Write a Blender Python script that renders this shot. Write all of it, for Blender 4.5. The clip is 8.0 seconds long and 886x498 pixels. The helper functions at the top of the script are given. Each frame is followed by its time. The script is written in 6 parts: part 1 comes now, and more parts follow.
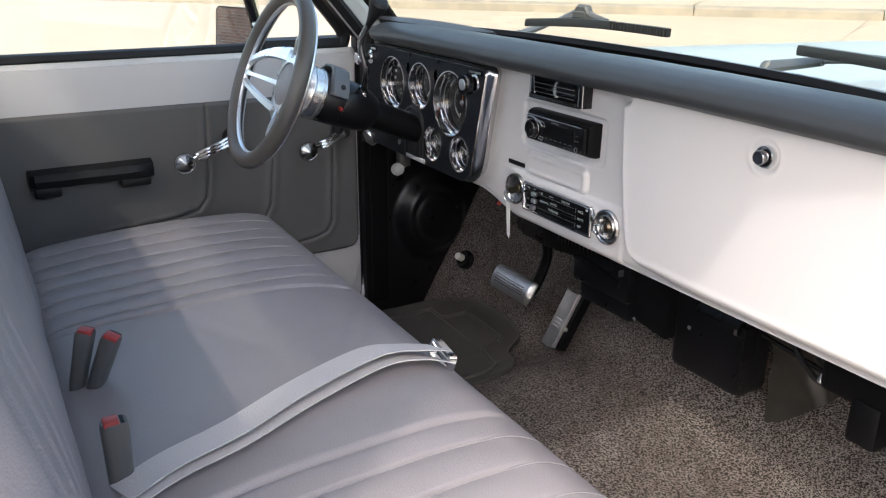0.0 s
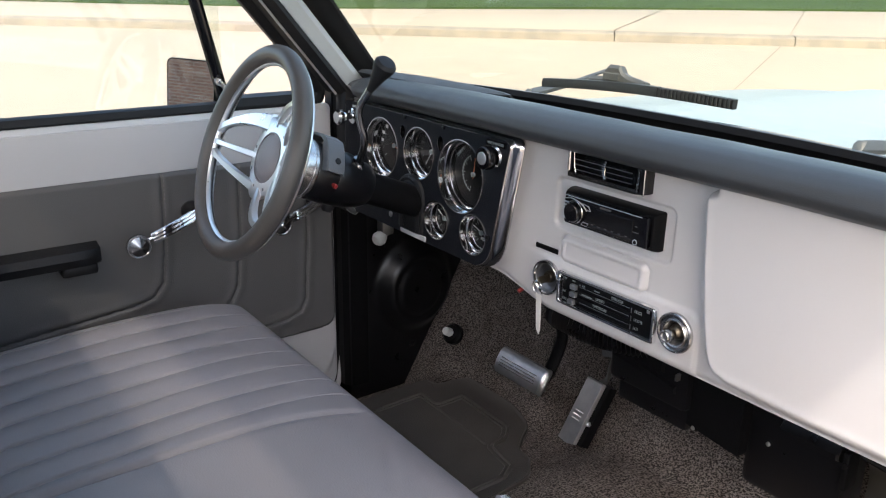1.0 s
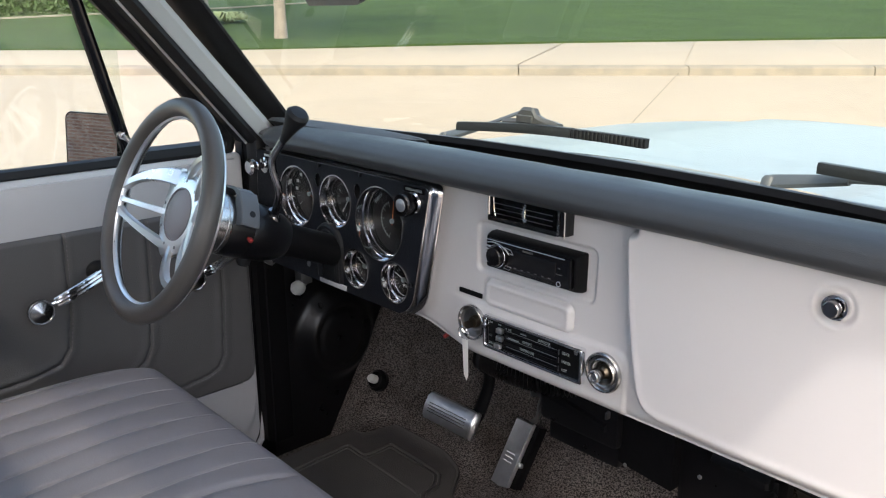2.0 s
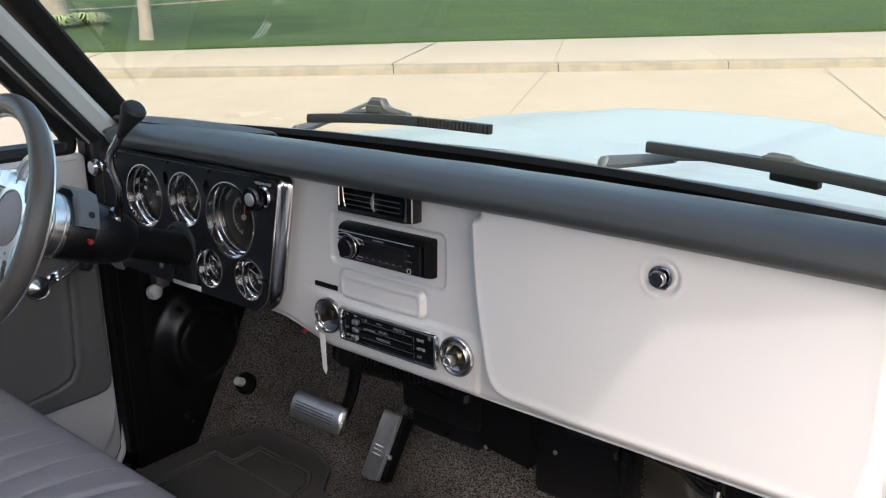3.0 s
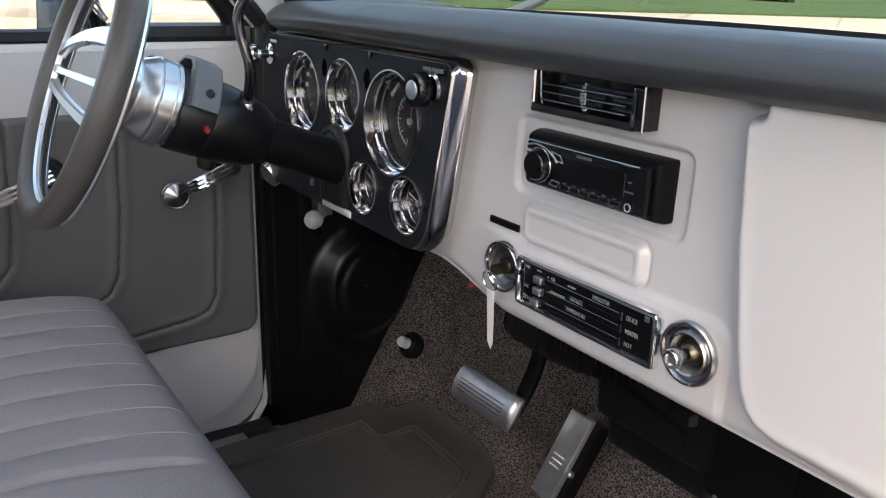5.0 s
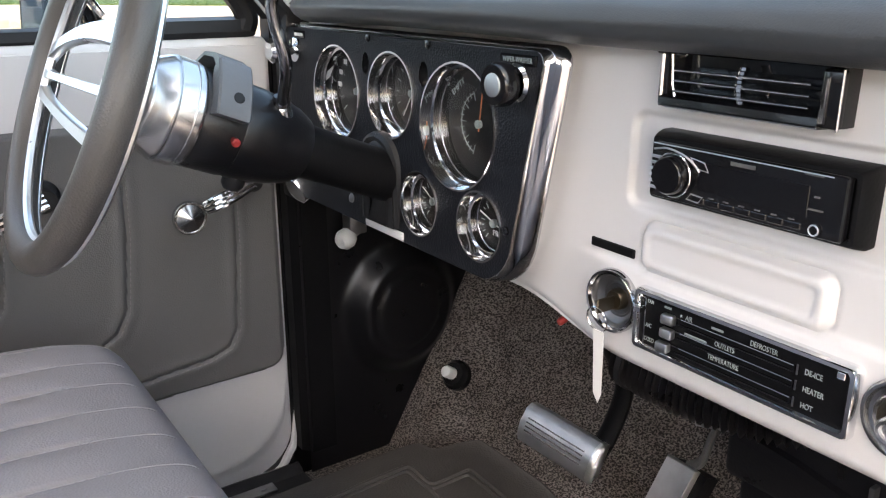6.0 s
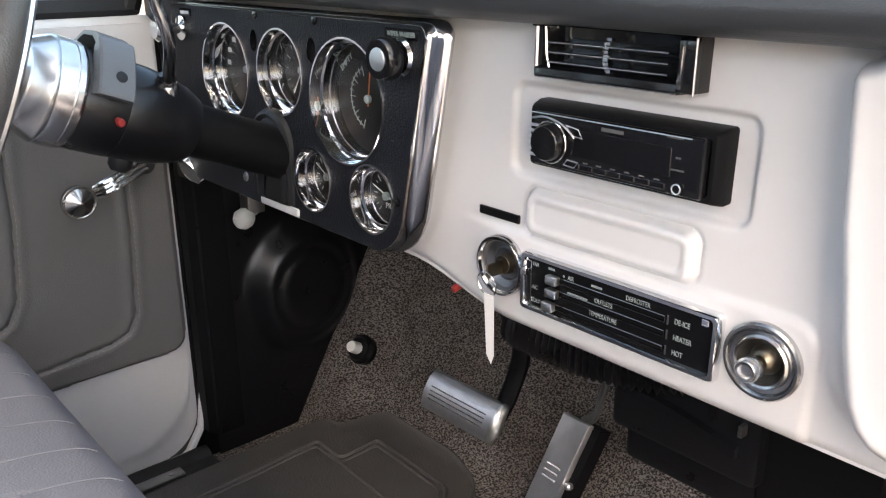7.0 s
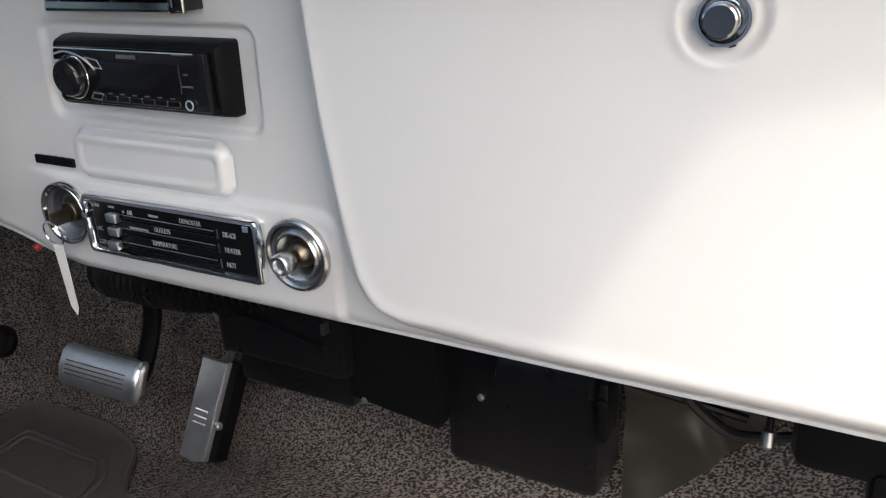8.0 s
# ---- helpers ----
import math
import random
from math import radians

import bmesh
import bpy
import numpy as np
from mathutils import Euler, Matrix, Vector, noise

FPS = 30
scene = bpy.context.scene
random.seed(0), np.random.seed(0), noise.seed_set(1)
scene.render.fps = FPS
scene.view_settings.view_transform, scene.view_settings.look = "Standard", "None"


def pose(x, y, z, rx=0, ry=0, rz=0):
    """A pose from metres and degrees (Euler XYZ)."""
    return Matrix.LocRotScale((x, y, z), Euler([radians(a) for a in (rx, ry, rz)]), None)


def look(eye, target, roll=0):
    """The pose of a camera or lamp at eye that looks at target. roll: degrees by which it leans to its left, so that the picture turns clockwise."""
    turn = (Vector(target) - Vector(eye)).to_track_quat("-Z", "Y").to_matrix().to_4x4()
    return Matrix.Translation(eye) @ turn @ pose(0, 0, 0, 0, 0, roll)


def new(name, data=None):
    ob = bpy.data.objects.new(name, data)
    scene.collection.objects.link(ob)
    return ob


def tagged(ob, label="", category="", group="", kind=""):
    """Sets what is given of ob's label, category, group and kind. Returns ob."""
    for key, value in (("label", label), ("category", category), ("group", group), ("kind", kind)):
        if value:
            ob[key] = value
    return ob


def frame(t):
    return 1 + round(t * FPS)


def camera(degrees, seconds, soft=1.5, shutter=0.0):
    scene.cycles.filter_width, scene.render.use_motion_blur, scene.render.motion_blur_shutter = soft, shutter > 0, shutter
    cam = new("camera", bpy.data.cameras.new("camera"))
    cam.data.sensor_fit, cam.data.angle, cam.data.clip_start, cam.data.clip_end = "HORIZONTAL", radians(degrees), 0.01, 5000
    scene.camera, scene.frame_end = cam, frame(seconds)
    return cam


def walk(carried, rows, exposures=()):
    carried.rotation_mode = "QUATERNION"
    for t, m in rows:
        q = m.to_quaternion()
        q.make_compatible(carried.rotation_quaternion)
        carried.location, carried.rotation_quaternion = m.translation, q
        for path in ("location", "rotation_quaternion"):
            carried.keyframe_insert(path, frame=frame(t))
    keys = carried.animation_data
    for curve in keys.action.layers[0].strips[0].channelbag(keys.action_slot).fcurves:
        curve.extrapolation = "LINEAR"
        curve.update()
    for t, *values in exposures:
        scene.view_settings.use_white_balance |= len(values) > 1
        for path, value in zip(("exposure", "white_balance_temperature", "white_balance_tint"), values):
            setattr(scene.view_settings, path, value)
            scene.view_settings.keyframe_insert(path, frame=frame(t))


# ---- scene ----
cam = camera(56.4, 8.0, soft=1.2, shutter=0.0)
PATH = [
    (0, (1.128, -0.885, 0.892), (-0.502, 0.05, 0.208), 0.4),
    (0.5, (0.909, -0.875, 0.915), (-0.588, 0.278, 0.259), 0.1),
    (1, (0.804, -0.898, 0.939), (-0.726, 0.22, 0.299), 0.9),
    (1.5, (0.774, -0.906, 0.947), (-0.772, 0.207, 0.339), 0.5),
    (2, (0.777, -0.889, 0.954), (-0.644, 0.401, 0.394), -0.2),
    (2.2, (0.784, -0.884, 0.954), (-0.565, 0.488, 0.41), -0.1),
    (3.3, (0.827, -0.82, 0.927), (-0.393, 0.662, 0.364), -0.5),
    (3.5, (0.834, -0.789, 0.921), (-0.422, 0.66, 0.352), -0.0),
    (4, (0.841, -0.716, 0.898), (-0.503, 0.631, 0.281), 1.4),
    (4.5, (0.781, -0.644, 0.845), (-0.662, 0.574, 0.187), 2.4),
    (5, (0.562, -0.559, 0.765), (-1.008, 0.514, 0.148), 1.7),
    (5.2, (0.476, -0.536, 0.743), (-1.12, 0.504, 0.133), 1.0),
    (6.3, (0.357, -0.532, 0.738), (-1.176, 0.587, 0.109), -0.3),
    (6.5, (0.362, -0.534, 0.74), (-1.15, 0.611, 0.105), -0.2),
    (7, (0.387, -0.532, 0.737), (-1.027, 0.716, 0.069), -0.2),
    (7.5, (0.454, -0.514, 0.717), (-0.739, 0.932, 0.021), -1.7),
    (7.7, (0.485, -0.525, 0.722), (-0.530, 1.034, -0.002), -2.5),
    (8, (0.525, -0.473, 0.704), (-0.369, 1.149, -0.052), -2.5),
]
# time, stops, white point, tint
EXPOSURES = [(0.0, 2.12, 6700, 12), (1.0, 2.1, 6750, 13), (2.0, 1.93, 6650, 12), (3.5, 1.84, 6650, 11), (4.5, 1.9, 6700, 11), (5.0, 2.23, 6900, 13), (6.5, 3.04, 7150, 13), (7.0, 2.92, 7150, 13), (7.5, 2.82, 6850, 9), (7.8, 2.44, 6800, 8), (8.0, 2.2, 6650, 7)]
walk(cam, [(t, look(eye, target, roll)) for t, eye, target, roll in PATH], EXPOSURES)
# ---- world, sun ----
SUN_TO = Vector((0.60, -0.69, 1.0)).normalized()
world = bpy.data.worlds.new("sky")
scene.world = world
world.use_nodes = True
sky = world.node_tree.nodes.new("ShaderNodeTexSky")
sky.sky_type = "NISHITA"
sky.sun_disc = False
sky.sun_elevation = math.asin(SUN_TO.z)
sky.sun_rotation = math.atan2(SUN_TO.x, SUN_TO.y)
sky.dust_density = 3.0
world.node_tree.links.new(sky.outputs[0], world.node_tree.nodes["Background"].inputs[0])
world.node_tree.nodes["Background"].inputs[1].default_value = 0.15
lamp = bpy.data.lights.new("sun", "SUN")
lamp.energy, lamp.angle, lamp.color = 0.42, radians(1.5), (1.0, 0.95, 0.88)
sun = new("sun", lamp)
sun.matrix_world = look(SUN_TO * 20, (0, 0, 0))


# ---- materials ----
def rgb(c):
    return (c[0], c[1], c[2], 1.0)


def material(name, colour, rough=0.5, metal=0.0, grain=0.0, grain_scale=200.0, stain=0.12, stain_scale=3.0,
             coat=0.0, spec=0.5, rough_var=0.08, second=None, second_scale=40.0, second_mix=0.4):
    """A surface with large stains, fine grain relief and uneven gloss, all in metres."""
    m = bpy.data.materials.new(name)
    m.use_nodes = True
    t = m.node_tree
    b = t.nodes["Principled BSDF"]
    co = t.nodes.new("ShaderNodeTexCoord")
    n1 = t.nodes.new("ShaderNodeTexNoise")
    n1.inputs["Scale"].default_value, n1.inputs["Detail"].default_value = stain_scale, 5
    t.links.new(co.outputs["Object"], n1.inputs["Vector"])
    ramp = t.nodes.new("ShaderNodeMapRange")
    ramp.inputs["To Min"].default_value, ramp.inputs["To Max"].default_value = 1 - stain, 1 + stain
    ramp.inputs["From Min"].default_value, ramp.inputs["From Max"].default_value = 0.2, 0.8
    t.links.new(n1.outputs["Fac"], ramp.inputs["Value"])
    mul = t.nodes.new("ShaderNodeVectorMath")
    mul.operation = "SCALE"
    t.links.new(ramp.outputs[0], mul.inputs["Scale"])
    if second:
        n3 = t.nodes.new("ShaderNodeTexNoise")
        n3.inputs["Scale"].default_value, n3.inputs["Detail"].default_value = second_scale, 3
        t.links.new(co.outputs["Object"], n3.inputs["Vector"])
        r3 = t.nodes.new("ShaderNodeMapRange")
        r3.inputs["From Min"].default_value, r3.inputs["From Max"].default_value = 0.42, 0.62
        r3.inputs["To Max"].default_value = second_mix
        t.links.new(n3.outputs["Fac"], r3.inputs["Value"])
        mix = t.nodes.new("ShaderNodeMix")
        mix.data_type = "RGBA"
        mix.inputs[6].default_value, mix.inputs[7].default_value = rgb(colour), rgb(second)
        t.links.new(r3.outputs[0], mix.inputs[0])
        t.links.new(mix.outputs[2], mul.inputs[0])
    else:
        mul.inputs[0].default_value = colour
    t.links.new(mul.outputs[0], b.inputs["Base Color"])
    rr = t.nodes.new("ShaderNodeMapRange")
    rr.inputs["To Min"].default_value, rr.inputs["To Max"].default_value = max(0.02, rough - rough_var), min(1, rough + rough_var)
    n2 = t.nodes.new("ShaderNodeTexNoise")
    n2.inputs["Scale"].default_value, n2.inputs["Detail"].default_value = stain_scale * 7, 4
    t.links.new(co.outputs["Object"], n2.inputs["Vector"])
    t.links.new(n2.outputs["Fac"], rr.inputs["Value"])
    if rough_var:
        t.links.new(rr.outputs[0], b.inputs["Roughness"])
    else:
        b.inputs["Roughness"].default_value = rough
    b.inputs["Metallic"].default_value = metal
    b.inputs["Specular IOR Level"].default_value = spec
    b.inputs["Coat Weight"].default_value = coat
    b.inputs["Coat Roughness"].default_value = 0.08
    if grain:
        v = t.nodes.new("ShaderNodeTexVoronoi")
        v.inputs["Scale"].default_value = grain_scale
        t.links.new(co.outputs["Object"], v.inputs["Vector"])
        bump = t.nodes.new("ShaderNodeBump")
        bump.inputs["Strength"].default_value, bump.inputs["Distance"].default_value = grain, 0.4 / grain_scale
        t.links.new(v.outputs["Distance"], bump.inputs["Height"])
        t.links.new(bump.outputs[0], b.inputs["Normal"])
    return m


def glass_material(name, tint, gloss=1.0):
    m = bpy.data.materials.new(name)
    m.use_nodes = True
    t = m.node_tree
    t.nodes.remove(t.nodes["Principled BSDF"])
    clear, shine, mix, facing = (t.nodes.new(k) for k in ("ShaderNodeBsdfTransparent", "ShaderNodeBsdfGlossy", "ShaderNodeMixShader", "ShaderNodeLayerWeight"))
    clear.inputs[0].default_value, shine.inputs["Roughness"].default_value = rgb(tint), 0.0
    facing.inputs[0].default_value = 0.5
    p = t.nodes.new("ShaderNodeMath")
    p.operation, p.inputs[1].default_value = "POWER", 4.0
    t.links.new(facing.outputs["Facing"], p.inputs[0])
    k = t.nodes.new("ShaderNodeMath")
    k.operation, k.inputs[1].default_value, k.inputs[2].default_value = "MULTIPLY_ADD", gloss, 0.07 * gloss
    t.links.new(p.outputs[0], k.inputs[0])
    t.links.new(k.outputs[0], mix.inputs[0])
    t.links.new(clear.outputs[0], mix.inputs[1])
    t.links.new(shine.outputs[0], mix.inputs[2])
    t.links.new(mix.outputs[0], t.nodes["Material Output"].inputs[0])
    return m


def carpet_material():
    """Loop pile: short crooked ridges a few millimetres wide, dark between them."""
    m = bpy.data.materials.new("loop_carpet")
    m.use_nodes = True
    t = m.node_tree
    b = t.nodes["Principled BSDF"]
    co = t.nodes.new("ShaderNodeTexCoord")
    warp = t.nodes.new("ShaderNodeTexNoise")
    warp.inputs["Scale"].default_value = 120
    mp = t.nodes.new("ShaderNodeVectorMath")
    mp.operation = "MULTIPLY_ADD"
    mp.inputs[1].default_value = (0.0028, 0.0028, 0.0028)
    t.links.new(co.outputs["Object"], warp.inputs["Vector"])
    t.links.new(warp.outputs["Color"], mp.inputs[0])
    t.links.new(co.outputs["Object"], mp.inputs[2])
    st = t.nodes.new("ShaderNodeMapping")
    st.vector_type = "TEXTURE"
    st.inputs["Scale"].default_value = (2.0, 1.0, 1.0)
    st.inputs["Rotation"].default_value = (0, 0, 0.55)
    t.links.new(mp.outputs[0], st.inputs[0])
    v = t.nodes.new("ShaderNodeTexNoise")
    v.inputs["Scale"].default_value, v.inputs["Detail"].default_value = 470, 0.6
    t.links.new(st.outputs[0], v.inputs["Vector"])
    r = t.nodes.new("ShaderNodeValToRGB")
    e = r.color_ramp.elements
    e[0].position, e[0].color = 0.40, (0.030, 0.027, 0.026, 1)
    e[1].position, e[1].color = 0.61, (0.180, 0.165, 0.158, 1)
    t.links.new(v.outputs["Fac"], r.inputs[0])
    big = t.nodes.new("ShaderNodeTexNoise")
    big.inputs["Scale"].default_value, big.inputs["Detail"].default_value = 24, 5
    t.links.new(co.outputs["Object"], big.inputs["Vector"])
    tone = t.nodes.new("ShaderNodeValToRGB")
    q = tone.color_ramp.elements
    q[0].position, q[0].color = 0.35, (0.88, 0.82, 0.78, 1)
    q[1].position, q[1].color = 0.65, (1.1, 1.07, 1.03, 1)
    t.links.new(big.outputs["Fac"], tone.inputs[0])
    mul = t.nodes.new("ShaderNodeMix")
    mul.data_type, mul.blend_type = "RGBA", "MULTIPLY"
    mul.inputs[0].default_value = 1.0
    t.links.new(r.outputs[0], mul.inputs[6])
    t.links.new(tone.outputs[0], mul.inputs[7])
    t.links.new(mul.outputs[2], b.inputs["Base Color"])
    b.inputs["Roughness"].default_value = 0.95
    b.inputs["Specular IOR Level"].default_value = 0.15
    bump = t.nodes.new("ShaderNodeBump")
    bump.inputs["Strength"].default_value, bump.inputs["Distance"].default_value = 1.0, 0.003
    t.links.new(v.outputs["Fac"], bump.inputs["Height"])
    t.links.new(bump.outputs[0], b.inputs["Normal"])
    return m


def brick_material():
    m = bpy.data.materials.new("red_brick_wall")
    m.use_nodes = True
    t = m.node_tree
    b = t.nodes["Principled BSDF"]
    co = t.nodes.new("ShaderNodeTexCoord")
    mp = t.nodes.new("ShaderNodeMapping")
    mp.inputs["Rotation"].default_value = (radians(90), 0, 0)
    k = t.nodes.new("ShaderNodeTexBrick")
    k.inputs["Scale"].default_value = 1.0
    k.inputs["Brick Width"].default_value, k.inputs["Row Height"].default_value, k.inputs["Mortar Size"].default_value = 0.20, 0.067, 0.008
    k.inputs["Color1"].default_value, k.inputs["Color2"].default_value, k.inputs["Mortar"].default_value = (0.26, 0.12, 0.075, 1), (0.17, 0.075, 0.05, 1), (0.33, 0.28, 0.23, 1)
    t.links.new(co.outputs["Object"], mp.inputs[0])
    t.links.new(mp.outputs[0], k.inputs["Vector"])
    t.links.new(k.outputs["Color"], b.inputs["Base Color"])
    b.inputs["Roughness"].default_value = 0.9
    return m


WHITE = material("white_body_paint", (0.565, 0.555, 0.548), 0.28, stain=0.012, stain_scale=0.8, rough_var=0.0, coat=0.5)
# white body paint, darkened in its colour to hold down the brightness outdoors
HOODP = material("dimmed_white_paint", (0.275, 0.295, 0.29), 0.35, stain=0.03, coat=0.15)
PADV = material("black_padded_vinyl", (0.040, 0.044, 0.048), 0.43, grain=0.25, grain_scale=700, stain=0.15, spec=0.5)
KICKM = material("glossy_black_moulding", (0.005, 0.005, 0.006), 0.30, stain=0.2, grain=0.08, grain_scale=300, spec=0.35)
PILLARP = material("pale_pillar_paint", (0.40, 0.43, 0.43), 0.4, stain=0.04)
LEVERM = material("dark_plated_steel", (0.30, 0.30, 0.31), 0.16, metal=1.0, stain=0.15, stain_scale=20)
TURNED = material("turned_polished_alloy", (0.66, 0.66, 0.66), 0.25, metal=1.0, stain=0.03, stain_scale=15, rough_var=0.02)
CLAMPM = material("grey_cast_clamp", (0.11, 0.115, 0.12), 0.42, stain=0.15, grain=0.1)
THREAD = material("pale_grey_thread", (0.285, 0.27, 0.268), 0.7, stain=0.1)
THREADD = material("dark_grey_thread", (0.16, 0.152, 0.145), 0.7, stain=0.1)
BLACK = material("black_satin_paint", (0.0045, 0.0045, 0.0050), 0.46, stain=0.2, grain=0.08, grain_scale=300, spec=0.14)
RUBBER = material("black_rubber", (0.010, 0.010, 0.011), 0.5, stain=0.2, grain=0.1, grain_scale=250, spec=0.3)
CRINKLE = material("black_grained_facing", (0.008, 0.009, 0.012), 0.55, grain=0.6, grain_scale=420, stain=0.2, spec=0.18)
GLOSSB = material("black_gloss_plastic", (0.006, 0.006, 0.007), 0.14, stain=0.1, coat=0.15, spec=0.4)
BEZELC = material("worn_chrome_plastic", (0.56, 0.56, 0.57), 0.09, metal=1.0, stain=0.1, rough_var=0.05)
CUPC = material("bright_cup_plating", (0.74, 0.74, 0.75), 0.05, metal=1.0, stain=0.06, rough_var=0.02)
CHROME = material("chrome_plating", (0.82, 0.83, 0.84), 0.07, metal=1.0, stain=0.04, rough_var=0.03)
ALLOY = material("polished_alloy", (0.88, 0.88, 0.87), 0.30, metal=1.0, stain=0.05)
BRUSHED = material("brushed_steel", (0.66, 0.67, 0.68), 0.42, metal=1.0, stain=0.1, stain_scale=30)
SEATV = material("grey_seat_vinyl", (0.240, 0.220, 0.222), 0.42, grain=0.3, grain_scale=450, stain=0.08, second=(0.212, 0.195, 0.198), second_scale=8)
DOORV = material("dark_grey_door_vinyl", (0.102, 0.098, 0.095), 0.5, grain=0.3, grain_scale=450, stain=0.08)
LEATHER = material("grey_leather_wrap", (0.080, 0.072, 0.065), 0.38, grain=0.3, grain_scale=500, stain=0.15)
WEB = material("grey_belt_webbing", (0.50, 0.475, 0.46), 0.7, grain=0.5, grain_scale=400, stain=0.1)
# black rubber with the windscreen's haze and reflection put into its grey
HAZED = material("hazed_black_rubber", (0.032, 0.033, 0.035), 0.5, stain=0.2, grain=0.1, grain_scale=250, spec=0.3)
BUCKLE = material("grey_buckle_plastic", (0.085, 0.083, 0.08), 0.45, stain=0.15, grain=0.1)
BRASS = material("worn_brass", (0.16, 0.135, 0.10), 0.32, metal=1.0, stain=0.15)
RED = material("red_plastic", (0.30, 0.025, 0.022), 0.4, stain=0.1)
MATR = material("taupe_rubber_mat", (0.056, 0.052, 0.048), 0.55, grain=0.3, grain_scale=300, stain=0.15, second=(0.067, 0.062, 0.057), second_scale=12)
CARPET = carpet_material()
OLIVE = material("dull_firewall_board", (0.020, 0.019, 0.0155), 0.36, stain=0.3, stain_scale=9)
REARG = glass_material("tinted_glass", (0.84, 0.85, 0.845), 0.6)
GLASS = glass_material("window_glass", (0.93, 0.97, 0.94), 0.75)
SCREENG = glass_material("windscreen_glass", (0.89, 0.945, 0.84), 0.85)
LENS = glass_material("gauge_lens", (0.97, 0.97, 0.97), 0.45)
MIRROR = material("mirror_glass", (0.86, 0.87, 0.87), 0.02, metal=1.0, stain=0.01, rough_var=0.0)
PLATED = material("mid_grey_plating", (0.48, 0.48, 0.48), 0.24, metal=1.0, stain=0.12, stain_scale=25)
SATIN = material("satin_plating", (0.44, 0.44, 0.44), 0.40, metal=1.0, stain=0.15, stain_scale=20)
DISH = material("dark_dished_metal", (0.25, 0.25, 0.255), 0.36, metal=1.0, stain=0.2, stain_scale=25)
PEDALM = material("satin_pedal_alloy", (0.66, 0.66, 0.67), 0.46, metal=1.0, stain=0.14, stain_scale=40, grain=0.1, grain_scale=300)
INKD = material("faded_print", (0.26, 0.30, 0.29), 0.6, stain=0.1)
INK = material("white_print", (0.62, 0.62, 0.60), 0.6, stain=0.05)
ORANGE = material("orange_needle", (0.55, 0.15, 0.05), 0.5, stain=0.05)
DIAL = material("black_dial_face", (0.003, 0.003, 0.003), 0.5, stain=0.1, spec=0.2)
TAGP = material("white_paper_tag", (0.72, 0.70, 0.66), 0.7, stain=0.08)
KNOBW = material("white_plastic_knob", (0.62, 0.62, 0.60), 0.35, stain=0.05)
CONCRETE = material("pale_concrete", (0.43, 0.352, 0.264), 0.85, grain=0.2, grain_scale=60, stain=0.08, stain_scale=0.6, second=(0.385, 0.315, 0.237), second_scale=5, spec=0.3)
KERBC = material("kerb_concrete", (0.31, 0.262, 0.20), 0.88, grain=0.2, grain_scale=60, stain=0.1, stain_scale=1.5, second=(0.24, 0.21, 0.17), second_scale=5, second_mix=0.8, spec=0.3)
JOINT = material("dark_joint_filler", (0.24, 0.20, 0.15), 0.9, stain=0.2)
GRASS = material("mown_grass", (0.045, 0.074, 0.014), 0.8, grain=0.8, grain_scale=50, stain=0.25, stain_scale=0.8, second=(0.05, 0.08, 0.02), second_scale=18, second_mix=0.7, spec=0.2)
BLADE = material("grass_blades", (0.048, 0.080, 0.016), 0.6, stain=0.3, stain_scale=1.5, spec=0.2)
LEAF = material("shrub_leaf", (0.075, 0.13, 0.035), 0.5, stain=0.35, stain_scale=6)
LEAFV = material("variegated_leaf", (0.34, 0.40, 0.20), 0.5, stain=0.35, stain_scale=9)
BARK = material("pale_bark", (0.33, 0.27, 0.22), 0.85, grain=0.6, grain_scale=40, stain=0.25, stain_scale=6)
BRICK = brick_material()
LINER = material("grey_headliner", (0.42, 0.41, 0.40), 0.8, grain=0.2, grain_scale=300, stain=0.05)


# ---- mesh helpers ----
def smooth_mesh(me, angle=35):
    for p in me.polygons:
        p.use_smooth = True
    me.set_sharp_from_angle(angle=radians(angle))


def mesh_of(name, bm, mat, angle=35):
    me = bpy.data.meshes.new(name)
    if isinstance(bm, tuple):
        me.from_pydata(bm[0], [], bm[1])
        me.validate()
    else:
        bmesh.ops.recalc_face_normals(bm, faces=bm.faces[:])
        bm.to_mesh(me)
        bm.free()
    me.materials.append(mat)
    smooth_mesh(me, angle)
    return me


def thing(name, base, label, category, group="", kind=""):
    e = new(name)
    e.empty_display_size = 0.05
    e.location = base
    return tagged(e, label, category, group, kind)


def part(name, bm, mat, parent, label="", angle=35):
    ob = new(name, mesh_of(name, bm, mat, angle))
    ob.parent = parent
    if parent.type == "EMPTY":
        ob.matrix_parent_inverse = Matrix.Translation(-Vector(parent.location))
    return tagged(ob, label)


def solo(name, bm, mat, label, category, kind="", angle=35, group=""):
    return tagged(new(name, mesh_of(name, bm, mat, angle)), label, category, group, kind)


def box(bm, x0, x1, y0, y1, z0, z1, bevel=0.0, segs=2, m=None):
    vs = [bm.verts.new((x, y, z)) for x in (x0, x1) for y in (y0, y1) for z in (z0, z1)]
    fs = [bm.faces.new([vs[i] for i in f]) for f in ((0, 1, 3, 2), (4, 6, 7, 5), (0, 4, 5, 1), (2, 3, 7, 6), (0, 2, 6, 4), (1, 5, 7, 3))]
    if bevel:
        es = list({e for f in fs for e in f.edges})
        r = bmesh.ops.bevel(bm, geom=es, offset=bevel, segments=segs, affect="EDGES", profile=0.5)
        vs = list({v for f in r["faces"] for v in f.verts} | {v for v in vs if v.is_valid})
    if m is not None:
        bmesh.ops.transform(bm, matrix=m, verts=vs)
    return bm


